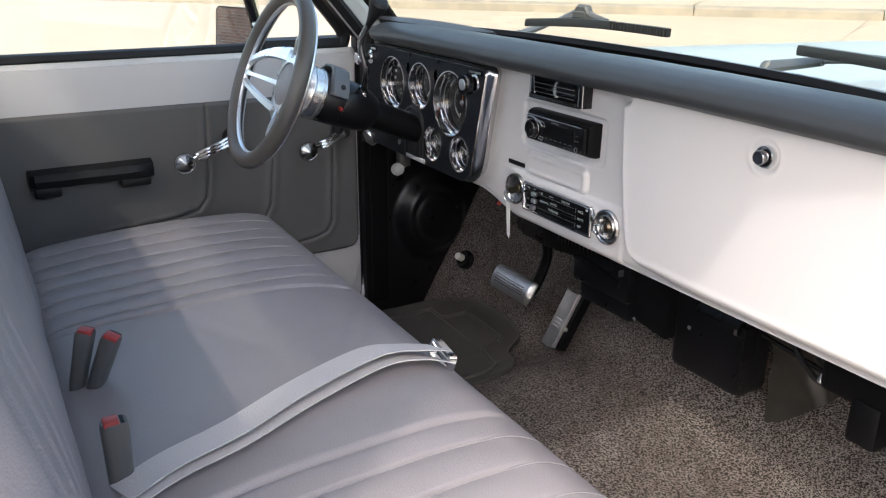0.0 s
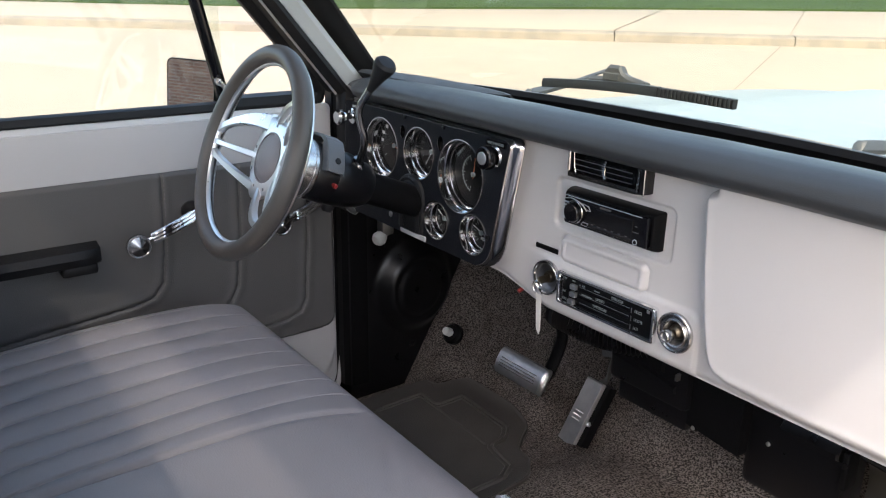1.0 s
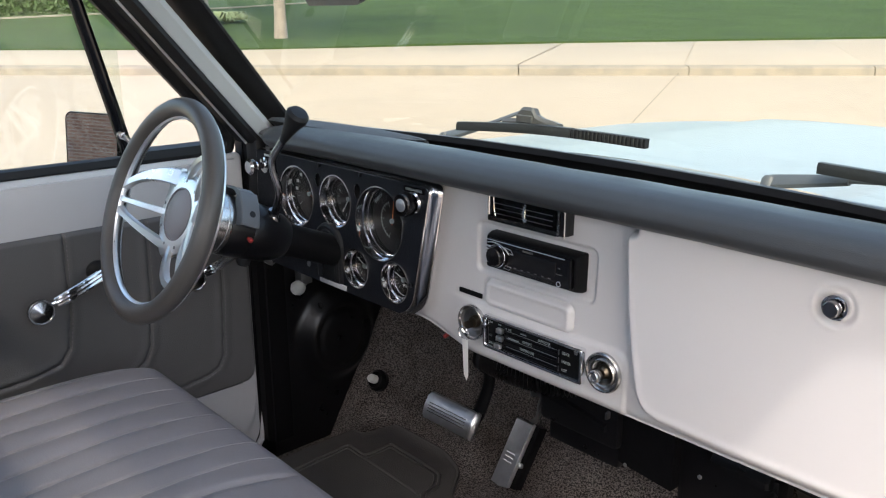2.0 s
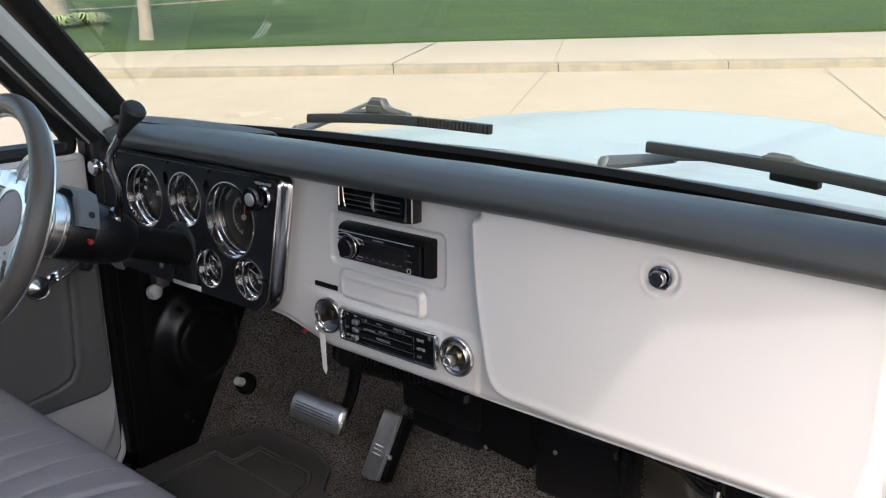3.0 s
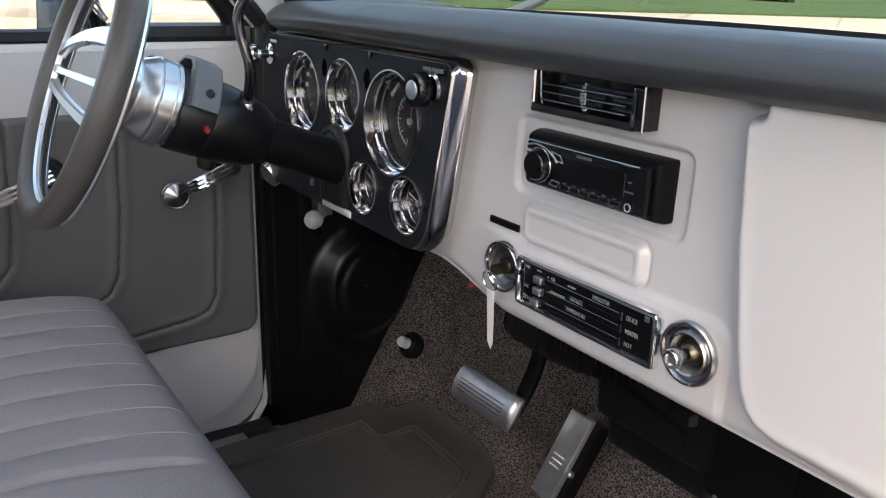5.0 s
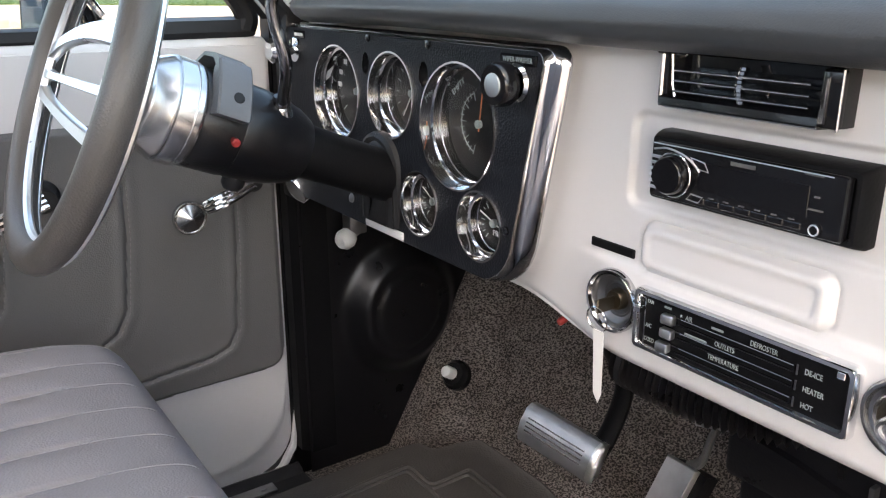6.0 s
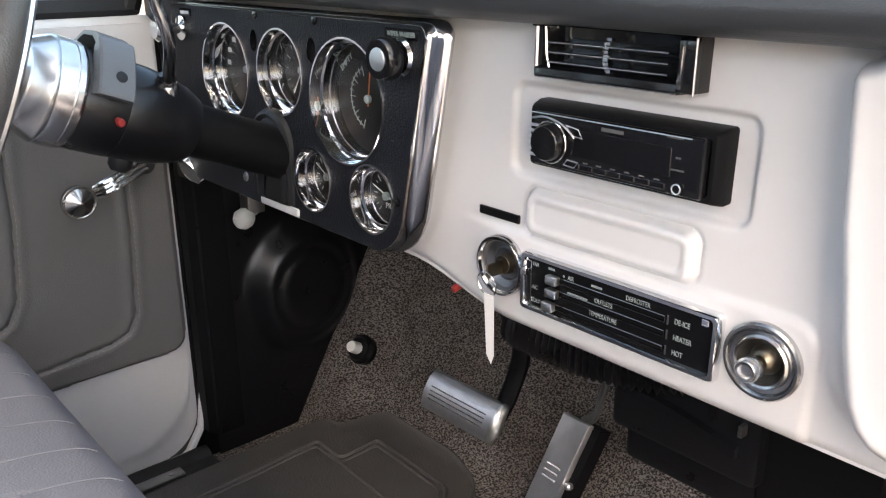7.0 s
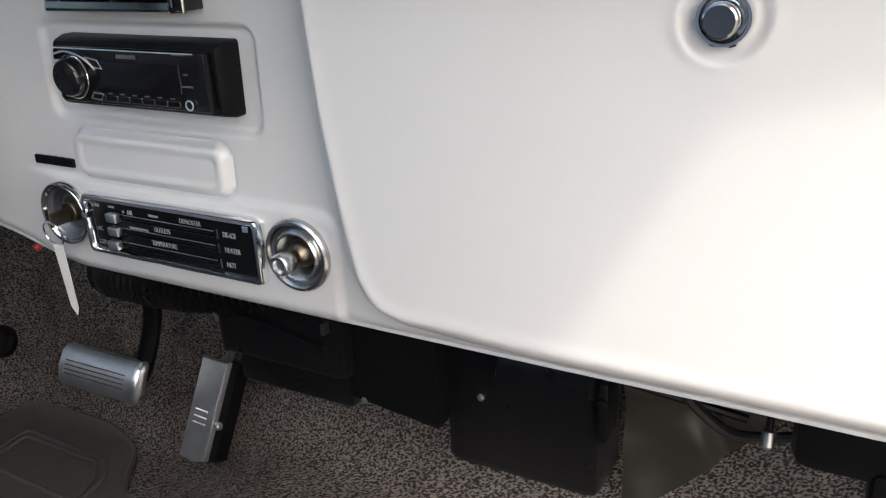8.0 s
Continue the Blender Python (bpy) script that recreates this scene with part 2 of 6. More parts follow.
def frame_of(axis):
    a = Vector(axis).normalized()
    u = a.orthogonal().normalized() if abs(a.x) > 0.9 else Vector((1, 0, 0)).cross(a).normalized()
    return u, a.cross(u), a


def lathe(bm, profile, origin, axis, segs=32, caps=(True, True)):
    """Turned shape: profile of (radius, height along the axis)."""
    u, v, a = frame_of(axis)
    o = Vector(origin)
    loops = [[bm.verts.new(o + a * h + (u * math.cos(k * math.tau / segs) + v * math.sin(k * math.tau / segs)) * max(r, 1e-5)) for k in range(segs)] for r, h in profile]
    for p, q in zip(loops, loops[1:]):
        for k in range(segs):
            bm.faces.new((p[k], p[(k + 1) % segs], q[(k + 1) % segs], q[k]))
    if caps[0]:
        bm.faces.new(loops[0])
    if caps[1]:
        bm.faces.new(loops[-1])
    return bm


def tube(bm, pts, radius, segs=12, closed=False, squash=1.0):
    """A round bar along a line of points; radius may be a list."""
    pts = [Vector(p) for p in pts]
    n = len(pts)
    rad = radius if isinstance(radius, (list, tuple)) else [radius] * n
    tang = [((pts[(i + 1) % n] if closed or i < n - 1 else pts[i]) - (pts[i - 1] if closed or i else pts[i])).normalized() for i in range(n)]
    u = tang[0].orthogonal().normalized()
    loops = []
    for i in range(n):
        u = (u - tang[i] * u.dot(tang[i])).normalized()
        w = tang[i].cross(u)
        loops.append([bm.verts.new(pts[i] + (u * math.cos(k * math.tau / segs) + w * math.sin(k * math.tau / segs) * squash) * rad[i]) for k in range(segs)])
    for a, b in list(zip(loops, loops[1:])) + ([(loops[-1], loops[0])] if closed else []):
        for k in range(segs):
            bm.faces.new((a[k], a[(k + 1) % segs], b[(k + 1) % segs], b[k]))
    if not closed:
        bm.faces.new(loops[0])
        bm.faces.new(loops[-1])
    return bm


def curve_pts(ctrl, n=24):
    """Points on a smooth line through the given ones."""
    c = [Vector(p) for p in ctrl]
    c = [c[0] * 2 - c[1]] + c + [c[-1] * 2 - c[-2]]
    out = []
    for i in range(len(c) - 3):
        for k in range(n // (len(c) - 3) + 1):
            t = k / (n // (len(c) - 3) + 1)
            out.append(0.5 * (2 * c[i + 1] + (c[i + 2] - c[i]) * t + (2 * c[i] - 5 * c[i + 1] + 4 * c[i + 2] - c[i + 3]) * t * t + (3 * c[i + 1] - c[i] - 3 * c[i + 2] + c[i + 3]) * t ** 3))
    return out + [c[-2]]


def rrect(x0, x1, z0, z1, r, n=6):
    """Outline of a rectangle with rounded corners; r may be one radius or four (from lower left, anticlockwise)."""
    r = r if isinstance(r, (list, tuple)) else (r,) * 4
    out = []
    for (cx, cz, a0, q) in ((x0, z0, 180, r[0]), (x1, z0, 270, r[1]), (x1, z1, 0, r[2]), (x0, z1, 90, r[3])):
        sx, sz = (1 if cx == x0 else -1), (1 if cz == z0 else -1)
        for k in range(n + 1):
            a = radians(a0 + 90 * k / n)
            out.append((cx + sx * q + q * math.cos(a), cz + sz * q + q * math.sin(a)))
    return out


def ring(cx, cz, r, n=32, sz=1.0):
    return [(cx + r * math.cos(k * math.tau / n), cz + r * sz * math.sin(k * math.tau / n)) for k in range(n)]


def loft(bm, loops, cap0=False, cap1=True):
    """Joins outlines of equal length, each a list of 3D points."""
    ls = [[bm.verts.new(p) for p in l] for l in loops]
    n = len(ls[0])
    for a, b in zip(ls, ls[1:]):
        for k in range(n):
            bm.faces.new((a[k], a[(k + 1) % n], b[(k + 1) % n], b[k]))
    if cap0:
        bm.faces.new(ls[0])
    if cap1:
        bm.faces.new(ls[-1])
    return bm


def xz(outline, y):
    return [(x, y, z) for x, z in outline]


def grid(us, vs, fn):
    """A sheet of points fn(u, v)."""
    verts = [fn(u, v) for v in vs for u in us]
    n = len(us)
    faces = [(j * n + i, j * n + i + 1, (j + 1) * n + i + 1, (j + 1) * n + i) for j in range(len(vs) - 1) for i in range(n - 1)]
    return verts, faces


def span(a, b, step):
    n = max(1, round(abs(b - a) / step))
    return [a + (b - a) * k / n for k in range(n + 1)]


def step01(x, a, b):
    t = min(1.0, max(0.0, (x - a) / (b - a)))
    return t * t * (3 - 2 * t)


def rr_dist(x, z, x0, x1, z0, z1, r):
    """Signed distance to a rounded rectangle (inside is negative)."""
    qx, qz = abs(x - (x0 + x1) / 2) - (x1 - x0) / 2 + r, abs(z - (z0 + z1) / 2) - (z1 - z0) / 2 + r
    return math.hypot(max(qx, 0), max(qz, 0)) + min(max(qx, qz), 0) - r


def seg_dist(px, py, line):
    best = 9.0
    for (ax, ay), (bx, by) in zip(line, line[1:]):
        dx, dy = bx - ax, by - ay
        t = max(0, min(1, ((px - ax) * dx + (py - ay) * dy) / (dx * dx + dy * dy + 1e-12)))
        best = min(best, math.hypot(px - ax - t * dx, py - ay - t * dy))
    return best


def lettering(text, x, y, z, size, mat, parent, label="", align="CENTER", name="lettering", spin=0.0, stretch=1.0):
    """Raised print that faces the seat."""
    c = bpy.data.curves.new(name, "FONT")
    c.body, c.size, c.align_x, c.align_y, c.extrude = text, size, align, "CENTER", 0.0002
    c.materials.append(mat)
    ob = new(name, c)
    ob.parent = parent
    if parent.type == "EMPTY":
        ob.matrix_parent_inverse = Matrix.Translation(-Vector(parent.location))
    ob.matrix_basis = Matrix.Translation((x, y, z)) @ Matrix.Rotation(radians(90), 4, "X") @ Matrix.Rotation(radians(spin), 4, "Z") @ Matrix.Diagonal((stretch, 1, 1, 1))
    return tagged(ob, label)


# ---- outdoors: one sheet of ground, kerb, pavement, lawn ----
OUT_O, OUT_S, OUT_W = Vector((0.8, -0.85, 0)), Vector((-0.70711, 0.70711, 0)), Vector((0.70711, 0.70711, 0))


def out(s, w, z):
    """A place outdoors: s towards the kerb, w along it."""
    p = OUT_O + OUT_S * s + OUT_W * w
    return (p.x, p.y, z)


def lot_z(s):
    return -0.62 if s < 2.5 else min(-0.62 + 0.0986 * (s - 2.5), 0.174)


def lawn_z(s):
    return 0.394 + 0.064 * max(0.0, min(s, 32.0) - 16.5) + 0.002 * max(0.0, s - 32.0)


def lawn_edge(w):
    return min(17.0, 13.75 + 0.32 * w) if w > 0 else max(11.75, 13.75 + 0.6 * w)


lot_s = [-600, -200, -60, -30, -12, -4, 0, 1.5, 2.5, 4, 6, 8, 9.5, 11.05, 14, 30, 60, 200, 600]
lot_w = [-600, -200, -80, -40, -24, -16, -8, -4, 0, 4, 8, 16, 24, 40, 80, 200, 600]
solo("ground", grid(lot_w, lot_s, lambda w, s: out(s, w, lot_z(s))), CONCRETE, "sunlit pale concrete lot rising to the kerb", "ground", "structure")
kerb = thing("kerb", out(11, 0, 0.174), "weathered concrete kerb along the pavement edge", "kerb", kind="structure")
JOINTS_W = [-60, -50, -42, -34, -28.6, -22.4, -16.2, -10.0, -3.7, 0.4, 2.5, 4.75, 7.2, 9.6, 15.5, 21.7, 28, 34, 42, 50, 60]
for a, b in zip(JOINTS_W, JOINTS_W[1:]):
    bm = bmesh.new()
    prof = [(10.53, lot_z(10.53) - 0.1), (10.55, 0.225), (10.57, 0.243), (10.61, 0.251), (10.77, 0.255), (10.77, 0.05)]
    loft(bm, [[out(s, w, z) for s, z in prof] for w in (a + 0.006, b - 0.006)], cap0=True)
    part("kerb_stone", bm, KERBC, kerb)
pavement = thing("pavement", out(12.3, 0, 0.34), "pale concrete pavement slabs beside the lawn", "pavement", kind="structure")
for a, b in zip(JOINTS_W, JOINTS_W[1:]):
    bm = bmesh.new()
    loft(bm, [[out(10.78, w, 0.12), out(10.78, w, 0.253), out(10.80, w, 0.258), out(lawn_edge(w) - 0.02, w + 0.27 * (lawn_edge(w) - 10.75), 0.398), out(lawn_edge(w), w + 0.27 * (lawn_edge(w) - 10.75), 0.39), out(lawn_edge(w), w, 0.12)] for w in (a + 0.012, b - 0.012)], cap0=True)
    part("slab", bm, CONCRETE, pavement)
for n, (s0, w0, s1, w1) in enumerate(((4.0, -0.2, 10.52, 2.37), (4.0, 3.75, 10.52, 6.0), (9.9, 3.95, 9.96, 4.9))):
    bm = bmesh.new()
    d = Vector((s1 - s0, w1 - w0)).normalized() * 0.006
    k = [(s0, w0), (s0 + (s1 - s0) * 0.5, w0 + (w1 - w0) * 0.5 + 0.05), (s1, w1)]
    loft(bm, [[out(s - d.y, w + d.x, lot_z(s) + 0.004), out(s + d.y, w - d.x, lot_z(s) + 0.004), out(s + d.y, w - d.x, lot_z(s) + 0.0045), out(s - d.y, w + d.x, lot_z(s) + 0.0045)] for s, w in k], cap0=True)
    solo("ground_joint", bm, JOINT, "thin dark joint line across the concrete lot", "joint", "structure")
solo("lawn", grid(span(-90, 90, 1.5), [0, 0.02, 0.6, 2, 4, 6, 8, 10, 13, 16, 20, 28, 60], lambda w, d: out(lawn_edge(w) + d, w, lawn_z(lawn_edge(w) + d) + (0.02 if d else -0.08))), GRASS, "mown green lawn beyond the pavement", "lawn", "structure")

# cut grass: blades in a joined sheet of tufts
rg = random.Random(5)
gv, gf = [], []
for _ in range(26000):
    w = rg.uniform(-20, 16)
    s = lawn_edge(w) + 12 * rg.random() ** 1.7
    h, a, lean = rg.uniform(0.010, 0.024), rg.uniform(0, math.tau), rg.uniform(-0.02, 0.02)
    dx, dy = 0.008 * math.cos(a), 0.008 * math.sin(a)
    x, y, z = out(s, w, lawn_z(s) + 0.015)
    b = len(gv)
    gv += [(x - dx, y - dy, z), (x + dx, y + dy, z), (x + lean, y - lean, z + h)]
    gf.append((b, b + 1, b + 2))
solo("grass", (gv, gf), BLADE, "short green grass blades of the mown lawn", "grass", "stuff")


def tree_trunk(s, w, r, h, lean, label="slim pale-barked young tree on the lawn"):
    base = Vector(out(s, w, lawn_z(s) - 0.03))
    tree = thing("tree", base, label, "tree")
    bm = bmesh.new()
    pts = [base + Vector((lean * k * k * 0.02, 0.01 * math.sin(k * 1.7), h * k / 10)) for k in range(11)]
    tube(bm, pts, [r * (1.15 if k == 0 else 1.0 - 0.05 * k) for k in range(11)], 14)
    part("trunk", bm, BARK, tree)
    rt = random.Random(int(s * 10))
    for n in range(7):
        bm = bmesh.new()
        a, z0 = n * 2.4, 2.0 + n * 0.17
        p0 = base + Vector((lean * 0.5, 0, z0))
        d = Vector((math.cos(a), math.sin(a), 0.9))
        tube(bm, [p0, p0 + d * 0.4 + Vector((0, 0, 0.1)), p0 + d * 0.9 + Vector((0, 0, 0.35)), p0 + d * 1.4 + Vector((0, 0, 0.7))], [r * 0.4, r * 0.32, r * 0.2, r * 0.08], 8)
        part("limb", bm, BARK, tree)
    lv, lf = [], []
    for _ in range(7000):
        a, q = rt.uniform(0, math.tau), rt.random() ** 0.5
        c = base + Vector((q * 2.6 * math.cos(a), q * 2.6 * math.sin(a), 4.4 + rt.uniform(-1.5, 2.0) * (1.1 - q * 0.6)))
        if noise.noise(c * 1.6) < -0.08:
            continue
        u = Vector((rt.uniform(-1, 1), rt.uniform(-1, 1), rt.uniform(-0.6, 0.6))).normalized() * 0.09
        v = u.orthogonal().normalized() * 0.055
        b = len(lv)
        lv += [c - u, c + v, c + u, c - v]
        lf.append((b, b + 1, b + 2, b + 3))
    part("crown", (lv, lf), LEAF, tree, "green leafy crown")


def shrub(s, w, size, mat, label, seed, upright=0.6):
    """A clump of arching strap leaves."""
    base = Vector(out(s, w, lawn_z(s) - 0.01))
    rs = random.Random(seed)
    lv, lf = [], []
    for _ in range(420):
        a, q = rs.uniform(0, math.tau), rs.uniform(0.45, 1.0)
        d = Vector((math.cos(a), math.sin(a), 0))
        side = Vector((-d.y, d.x, 0)) * size * 0.036
        up = rs.uniform(0.35, 1.0) * upright
        pts = [base + d * size * 0.06, base + d * size * 0.35 * q + Vector((0, 0, size * up * 0.75)), base + d * size * 0.7 * q + Vector((0, 0, size * up * 0.9)), base + d * size * q + Vector((0, 0, size * up * 0.55))]
        b = len(lv)
        for p, k in zip(pts, (0.5, 1.0, 0.9, 0.08)):
            lv += [p - side * k, p + side * k]
        lf += [(b, b + 1, b + 3, b + 2), (b + 2, b + 3, b + 5, b + 4), (b + 4, b + 5, b + 7, b + 6)]
    return solo("shrub", (lv, lf), mat, label, "shrub", group="shrubs in the bed")


tree_trunk(15.9, -3.86, 0.118, 4.6, 0.1)
tree_trunk(21.3, -7.4, 0.44, 5.2, 0.05, "broad brown-barked old tree behind the shrub bed")
for n, (s, w, q) in enumerate(((19.9, -6.05, 0.56), (19.2, -6.5, 0.56), (18.8, -7.05, 0.5))):
    shrub(s, w, q, LEAFV if n < 2 else LEAF, "low clump of pale-edged arching leaves in a bed", 30 + n)
def path_s(w):
    """The path runs slantwise away over the lawn."""
    return 25.3 + (w + 7.2) * (0.80 if w < -7.2 else 1.35)


bm = bmesh.new()
loft(bm, [[out(path_s(w) + d, w, lawn_z(path_s(w)) + z) for d, z in ((0.0, -0.1), (0.0, 0.05), (0.05, 0.065), (0.7, 0.075), (0.75, -0.1))] for w in span(-20, -2.6, 0.8)], cap0=True)
solo("garden_path", bm, KERBC, "pale garden path edging across the lawn", "path", "structure")

# clipped hedge beyond the garden path
hv, hf = [], []
rh = random.Random(11)
for _ in range(9000):
    w, q = rh.uniform(-20, -9.2), rh.random()
    if q < 0.6:
        d, z = 1.3 + rh.uniform(-0.06, 0.06), rh.uniform(0.0, 0.72)
    else:
        d, z = rh.uniform(1.3, 2.3), 0.72 + rh.uniform(-0.07, 0.05)
    c = Vector(out(path_s(w) + d, w, lawn_z(path_s(w)) + 0.06 + z))
    u = Vector((rh.uniform(-1, 1), rh.uniform(-1, 1), rh.uniform(-1, 1))).normalized() * rh.uniform(0.05, 0.09)
    v = u.orthogonal().normalized() * 0.045
    b = len(hv)
    hv += [c - u, c + v, c + u, c - v]
    hf.append((b, b + 1, b + 2, b + 3))
hedge = thing("hedge", out(path_s(-14) + 1.8, -14, lawn_z(path_s(-14))), "clipped green hedge beyond the garden path", "hedge")
bm = bmesh.new()
loft(bm, [[out(path_s(w) + d, w, lawn_z(path_s(w)) + z) for d, z in ((1.36, -0.1), (1.36, 0.70), (2.25, 0.72), (2.25, -0.1))] for w in span(-20, -9.2, 1.2)], cap0=True)
part("twigs", bm, GRASS, hedge)
part("leaves", (hv, hf), LEAF, hedge, "small green leaves")

# ---- brick building behind the truck ----
building = thing("brick_building", (-11, -16, -0.62), "red brick building behind the parked truck", "building")
bm = bmesh.new()
box(bm, -26, 4, -23, -15, -0.62, 3.6)
part("wall", bm, BRICK, building)
bm = bmesh.new()
box(bm, -26.3, 4.3, -23.3, -14.7, 3.6, 3.9, 0.05)
part("roof", bm, KERBC, building, "pale flat roof edge")
for k in range(5):
    bm = bmesh.new()
    x = -23 + 5 * k
    box(bm, x, x + 1.5, -15.0, -14.97, 0.6, 2.3, 0.01)
    w = part("window", bm, GLOSSB, building, "dark window with pale frame")
    for q in ((x - 0.07, x, 0.53, 2.37), (x + 1.5, x + 1.57, 0.53, 2.37), (x - 0.07, x + 1.57, 2.3, 2.37), (x - 0.07, x + 1.57, 0.53, 0.6)):
        bm = bmesh.new()
        box(bm, q[0], q[1], -15.0, -14.94, q[2], q[3], 0.008)
        part("window_frame", bm, WHITE, w)

# ---- cab: floor, toe board, tunnel ----
def floor_z(x, y):
    toe = 0.0
    if y > 0.17:
        d = y - 0.17
        toe = 0.30 * d * step01(y, 0.17, 0.21) + 1.5 * max(0, d - 0.035)
    low = -0.058 + 1.75 * max(0.0, y - 0.135)
    hump = 0.075 * math.exp(-abs((x - 0.02) / 0.21) ** 3.5) * (0.35 + 0.65 * step01(y, -0.35, 0.2))
    s = step01(-x, 0.63, 0.765)
    return (toe + hump) * (1 - s) + low * s + 0.0016 * noise.noise(Vector((x * 14, y * 14, 0)))


solo("floor", grid(span(-0.775, 0.80, 0.015), span(-1.06, 0.42, 0.015), lambda x, y: (x, y, floor_z(x, y))), CARPET, "dark brown-grey loop carpet over the cab floor", "carpet", "structure")
bm = bmesh.new()
box(bm, -0.78, 0.80, 0.40, 0.43, 0.0, 0.56)
solo("firewall", bm, OLIVE, "dull dark board behind the dashboard", "firewall", "structure")
bm = bmesh.new()
box(bm, -0.84, 0.84, -1.12, 0.45, -0.16, -0.085, 0.02)
box(bm, -0.62, -0.42, -1.9, 1.2, -0.32, -0.12, 0.01)
box(bm, 0.42, 0.62, -1.9, 1.2, -0.32, -0.12, 0.01)
for sx in (-0.72, 0.72):
    for y in (1.0, -1.75):
        lathe(bm, [(0.2, -0.1), (0.33, -0.1), (0.36, -0.07), (0.36, 0.07), (0.33, 0.1), (0.2, 0.1)], (sx, y, -0.26), (1, 0, 0), 32)
box(bm, -0.66, 0.66, 0.9, 1.1, -0.32, -0.18, 0.01)
box(bm, -0.66, 0.66, -1.85, -1.65, -0.32, -0.18, 0.01)
solo("underbody", bm, BLACK, "black chassis and tyres carrying the cab", "chassis", "structure")
# sills
for sx in (-1, 1):
    bm = bmesh.new()
    dz = -0.062 if sx < 0 else 0.0
    pr = [(0.70, -0.03), (0.70, 0.004), (0.715, 0.010), (0.80, 0.006), (0.835, -0.01), (0.84, -0.12)]
    loft(bm, [[(sx * a, y, b + dz) for a, b in pr] for y in (-1.06, -0.6, -0.2, -0.05)], cap0=True)
    solo("door_sill", bm, WHITE, "white painted door sill with rolled edge", "door sill", "structure")
bm = bmesh.new()
box(bm, -0.762, -0.738, -1.02, -0.092, -0.0545, -0.0455, 0.002)
lathe(bm, [(0.005, 0.0), (0.005, 0.002), (0.003, 0.003)], (-0.750, -0.112, -0.0455), (0, 0, 1), 10)
solo("sill_plate", bm, SATIN, "long screwed dull metal strip on the door sill", "sill plate")

# kick panel with its round swelling
def kick(y, z):
    d = math.hypot((y - 0.165) / 0.115, (z - 0.205) / 0.125)
    bulge = 0.034 * (1 - step01(d, 0.60, 1.05)) - 0.006 * math.exp(-((d - 0.58) / 0.07) ** 2)
    return (-0.768 + bulge, y, z)


solo("kick_panel", grid(span(-0.018, 0.43, 0.006), span(-0.085, 0.50, 0.006), kick), KICKM, "black moulded kick panel with round swelling", "kick panel", "structure")
solo("kick_panel_far", grid(span(-0.018, 0.43, 0.03), span(-0.02, 0.50, 0.03), lambda y, z: (0.79, y, z)), BLACK, "black kick panel beside the passenger footwell", "kick panel", "structure")

# rear wall with window opening, roof, pillars
REAR_Y = -1.09
bm = bmesh.new()
box(bm, -0.80, 0.80, REAR_Y - 0.04, REAR_Y, 0.0, 0.80)
box(bm, -0.80, 0.80, REAR_Y - 0.04, REAR_Y, 1.21, 1.30)
box(bm, -0.80, -0.70, REAR_Y - 0.04, REAR_Y, 0.80, 1.21)
box(bm, 0.70, 0.80, REAR_Y - 0.04, REAR_Y, 0.80, 1.21)
solo("wall_rear", bm, WHITE, "white painted rear wall of the cab", "cab wall", "structure")
w1 = thing("window_1", (0, REAR_Y, 0.84), "lightly tinted rear window in black gasket", "window", kind="structure")
bm = bmesh.new()
box(bm, -0.71, 0.71, REAR_Y - 0.024, REAR_Y - 0.018, 0.79, 1.22)
part("pane", bm, REARG, w1)
bm = bmesh.new()
o0, o1 = rrect(-0.72, 0.72, 0.785, 1.225, 0.05), rrect(-0.685, 0.685, 0.815, 1.195, 0.04)
loft(bm, [xz(o0, REAR_Y + 0.004), xz(o0, REAR_Y + 0.015), xz(o1, REAR_Y + 0.015), xz(o1, REAR_Y + 0.004)], cap1=False)
part("window_frame", bm, RUBBER, w1)
bm = bmesh.new()
def roof_pts(x, y):
    return (x, y, 1.28 - 0.06 * abs(x / 0.8) ** 4 + 0.02 * (1 - ((y + 0.75) / 0.4) ** 2))
bmr = grid(span(-0.80, 0.80, 0.08), span(-1.13, -0.40, 0.06), roof_pts)
solo("ceiling", bmr, LINER, "grey headliner under the cab roof", "headliner", "structure")
bmr = grid(span(-0.845, 0.845, 0.065), span(-1.13, -0.40, 0.06), lambda x, y: (x, y, roof_pts(x, y)[2] + 0.035))
solo("roof", bmr, WHITE, "white painted cab roof", "roof", "structure")
bm = bmesh.new()
for sx in (-1, 1):
    box(bm, sx * 0.80 - 0.03, sx * 0.80 + 0.03, -1.13, -0.44, 1.215, 1.262, 0.012)
    box(bm, sx * 0.80 - 0.03, sx * 0.80 + 0.03, -1.13, -1.03, -0.03, 1.23, 0.012)
box(bm, -0.80, 0.80, -0.46, -0.38, 1.235, 1.30, 0.02)
solo("door_frame", bm, WHITE, "white roof rails and rear door pillars", "door frame", "structure")

# ---- windscreen ----
def screen_y(x):
    return 0.125 - 0.085 * (abs(x) / 0.76) ** 2.4


def screen(x, k, off=0.0):
    """k runs from the foot (0) to the head (1)."""
    z = 0.736 - 0.012 * (x / 0.76) ** 2 + k * 0.514
    return (x * (1 - 0.06 * k), screen_y(x) - 0.41 * k * (1.0 + 0.0 * x) - off, z + off * 0.3)


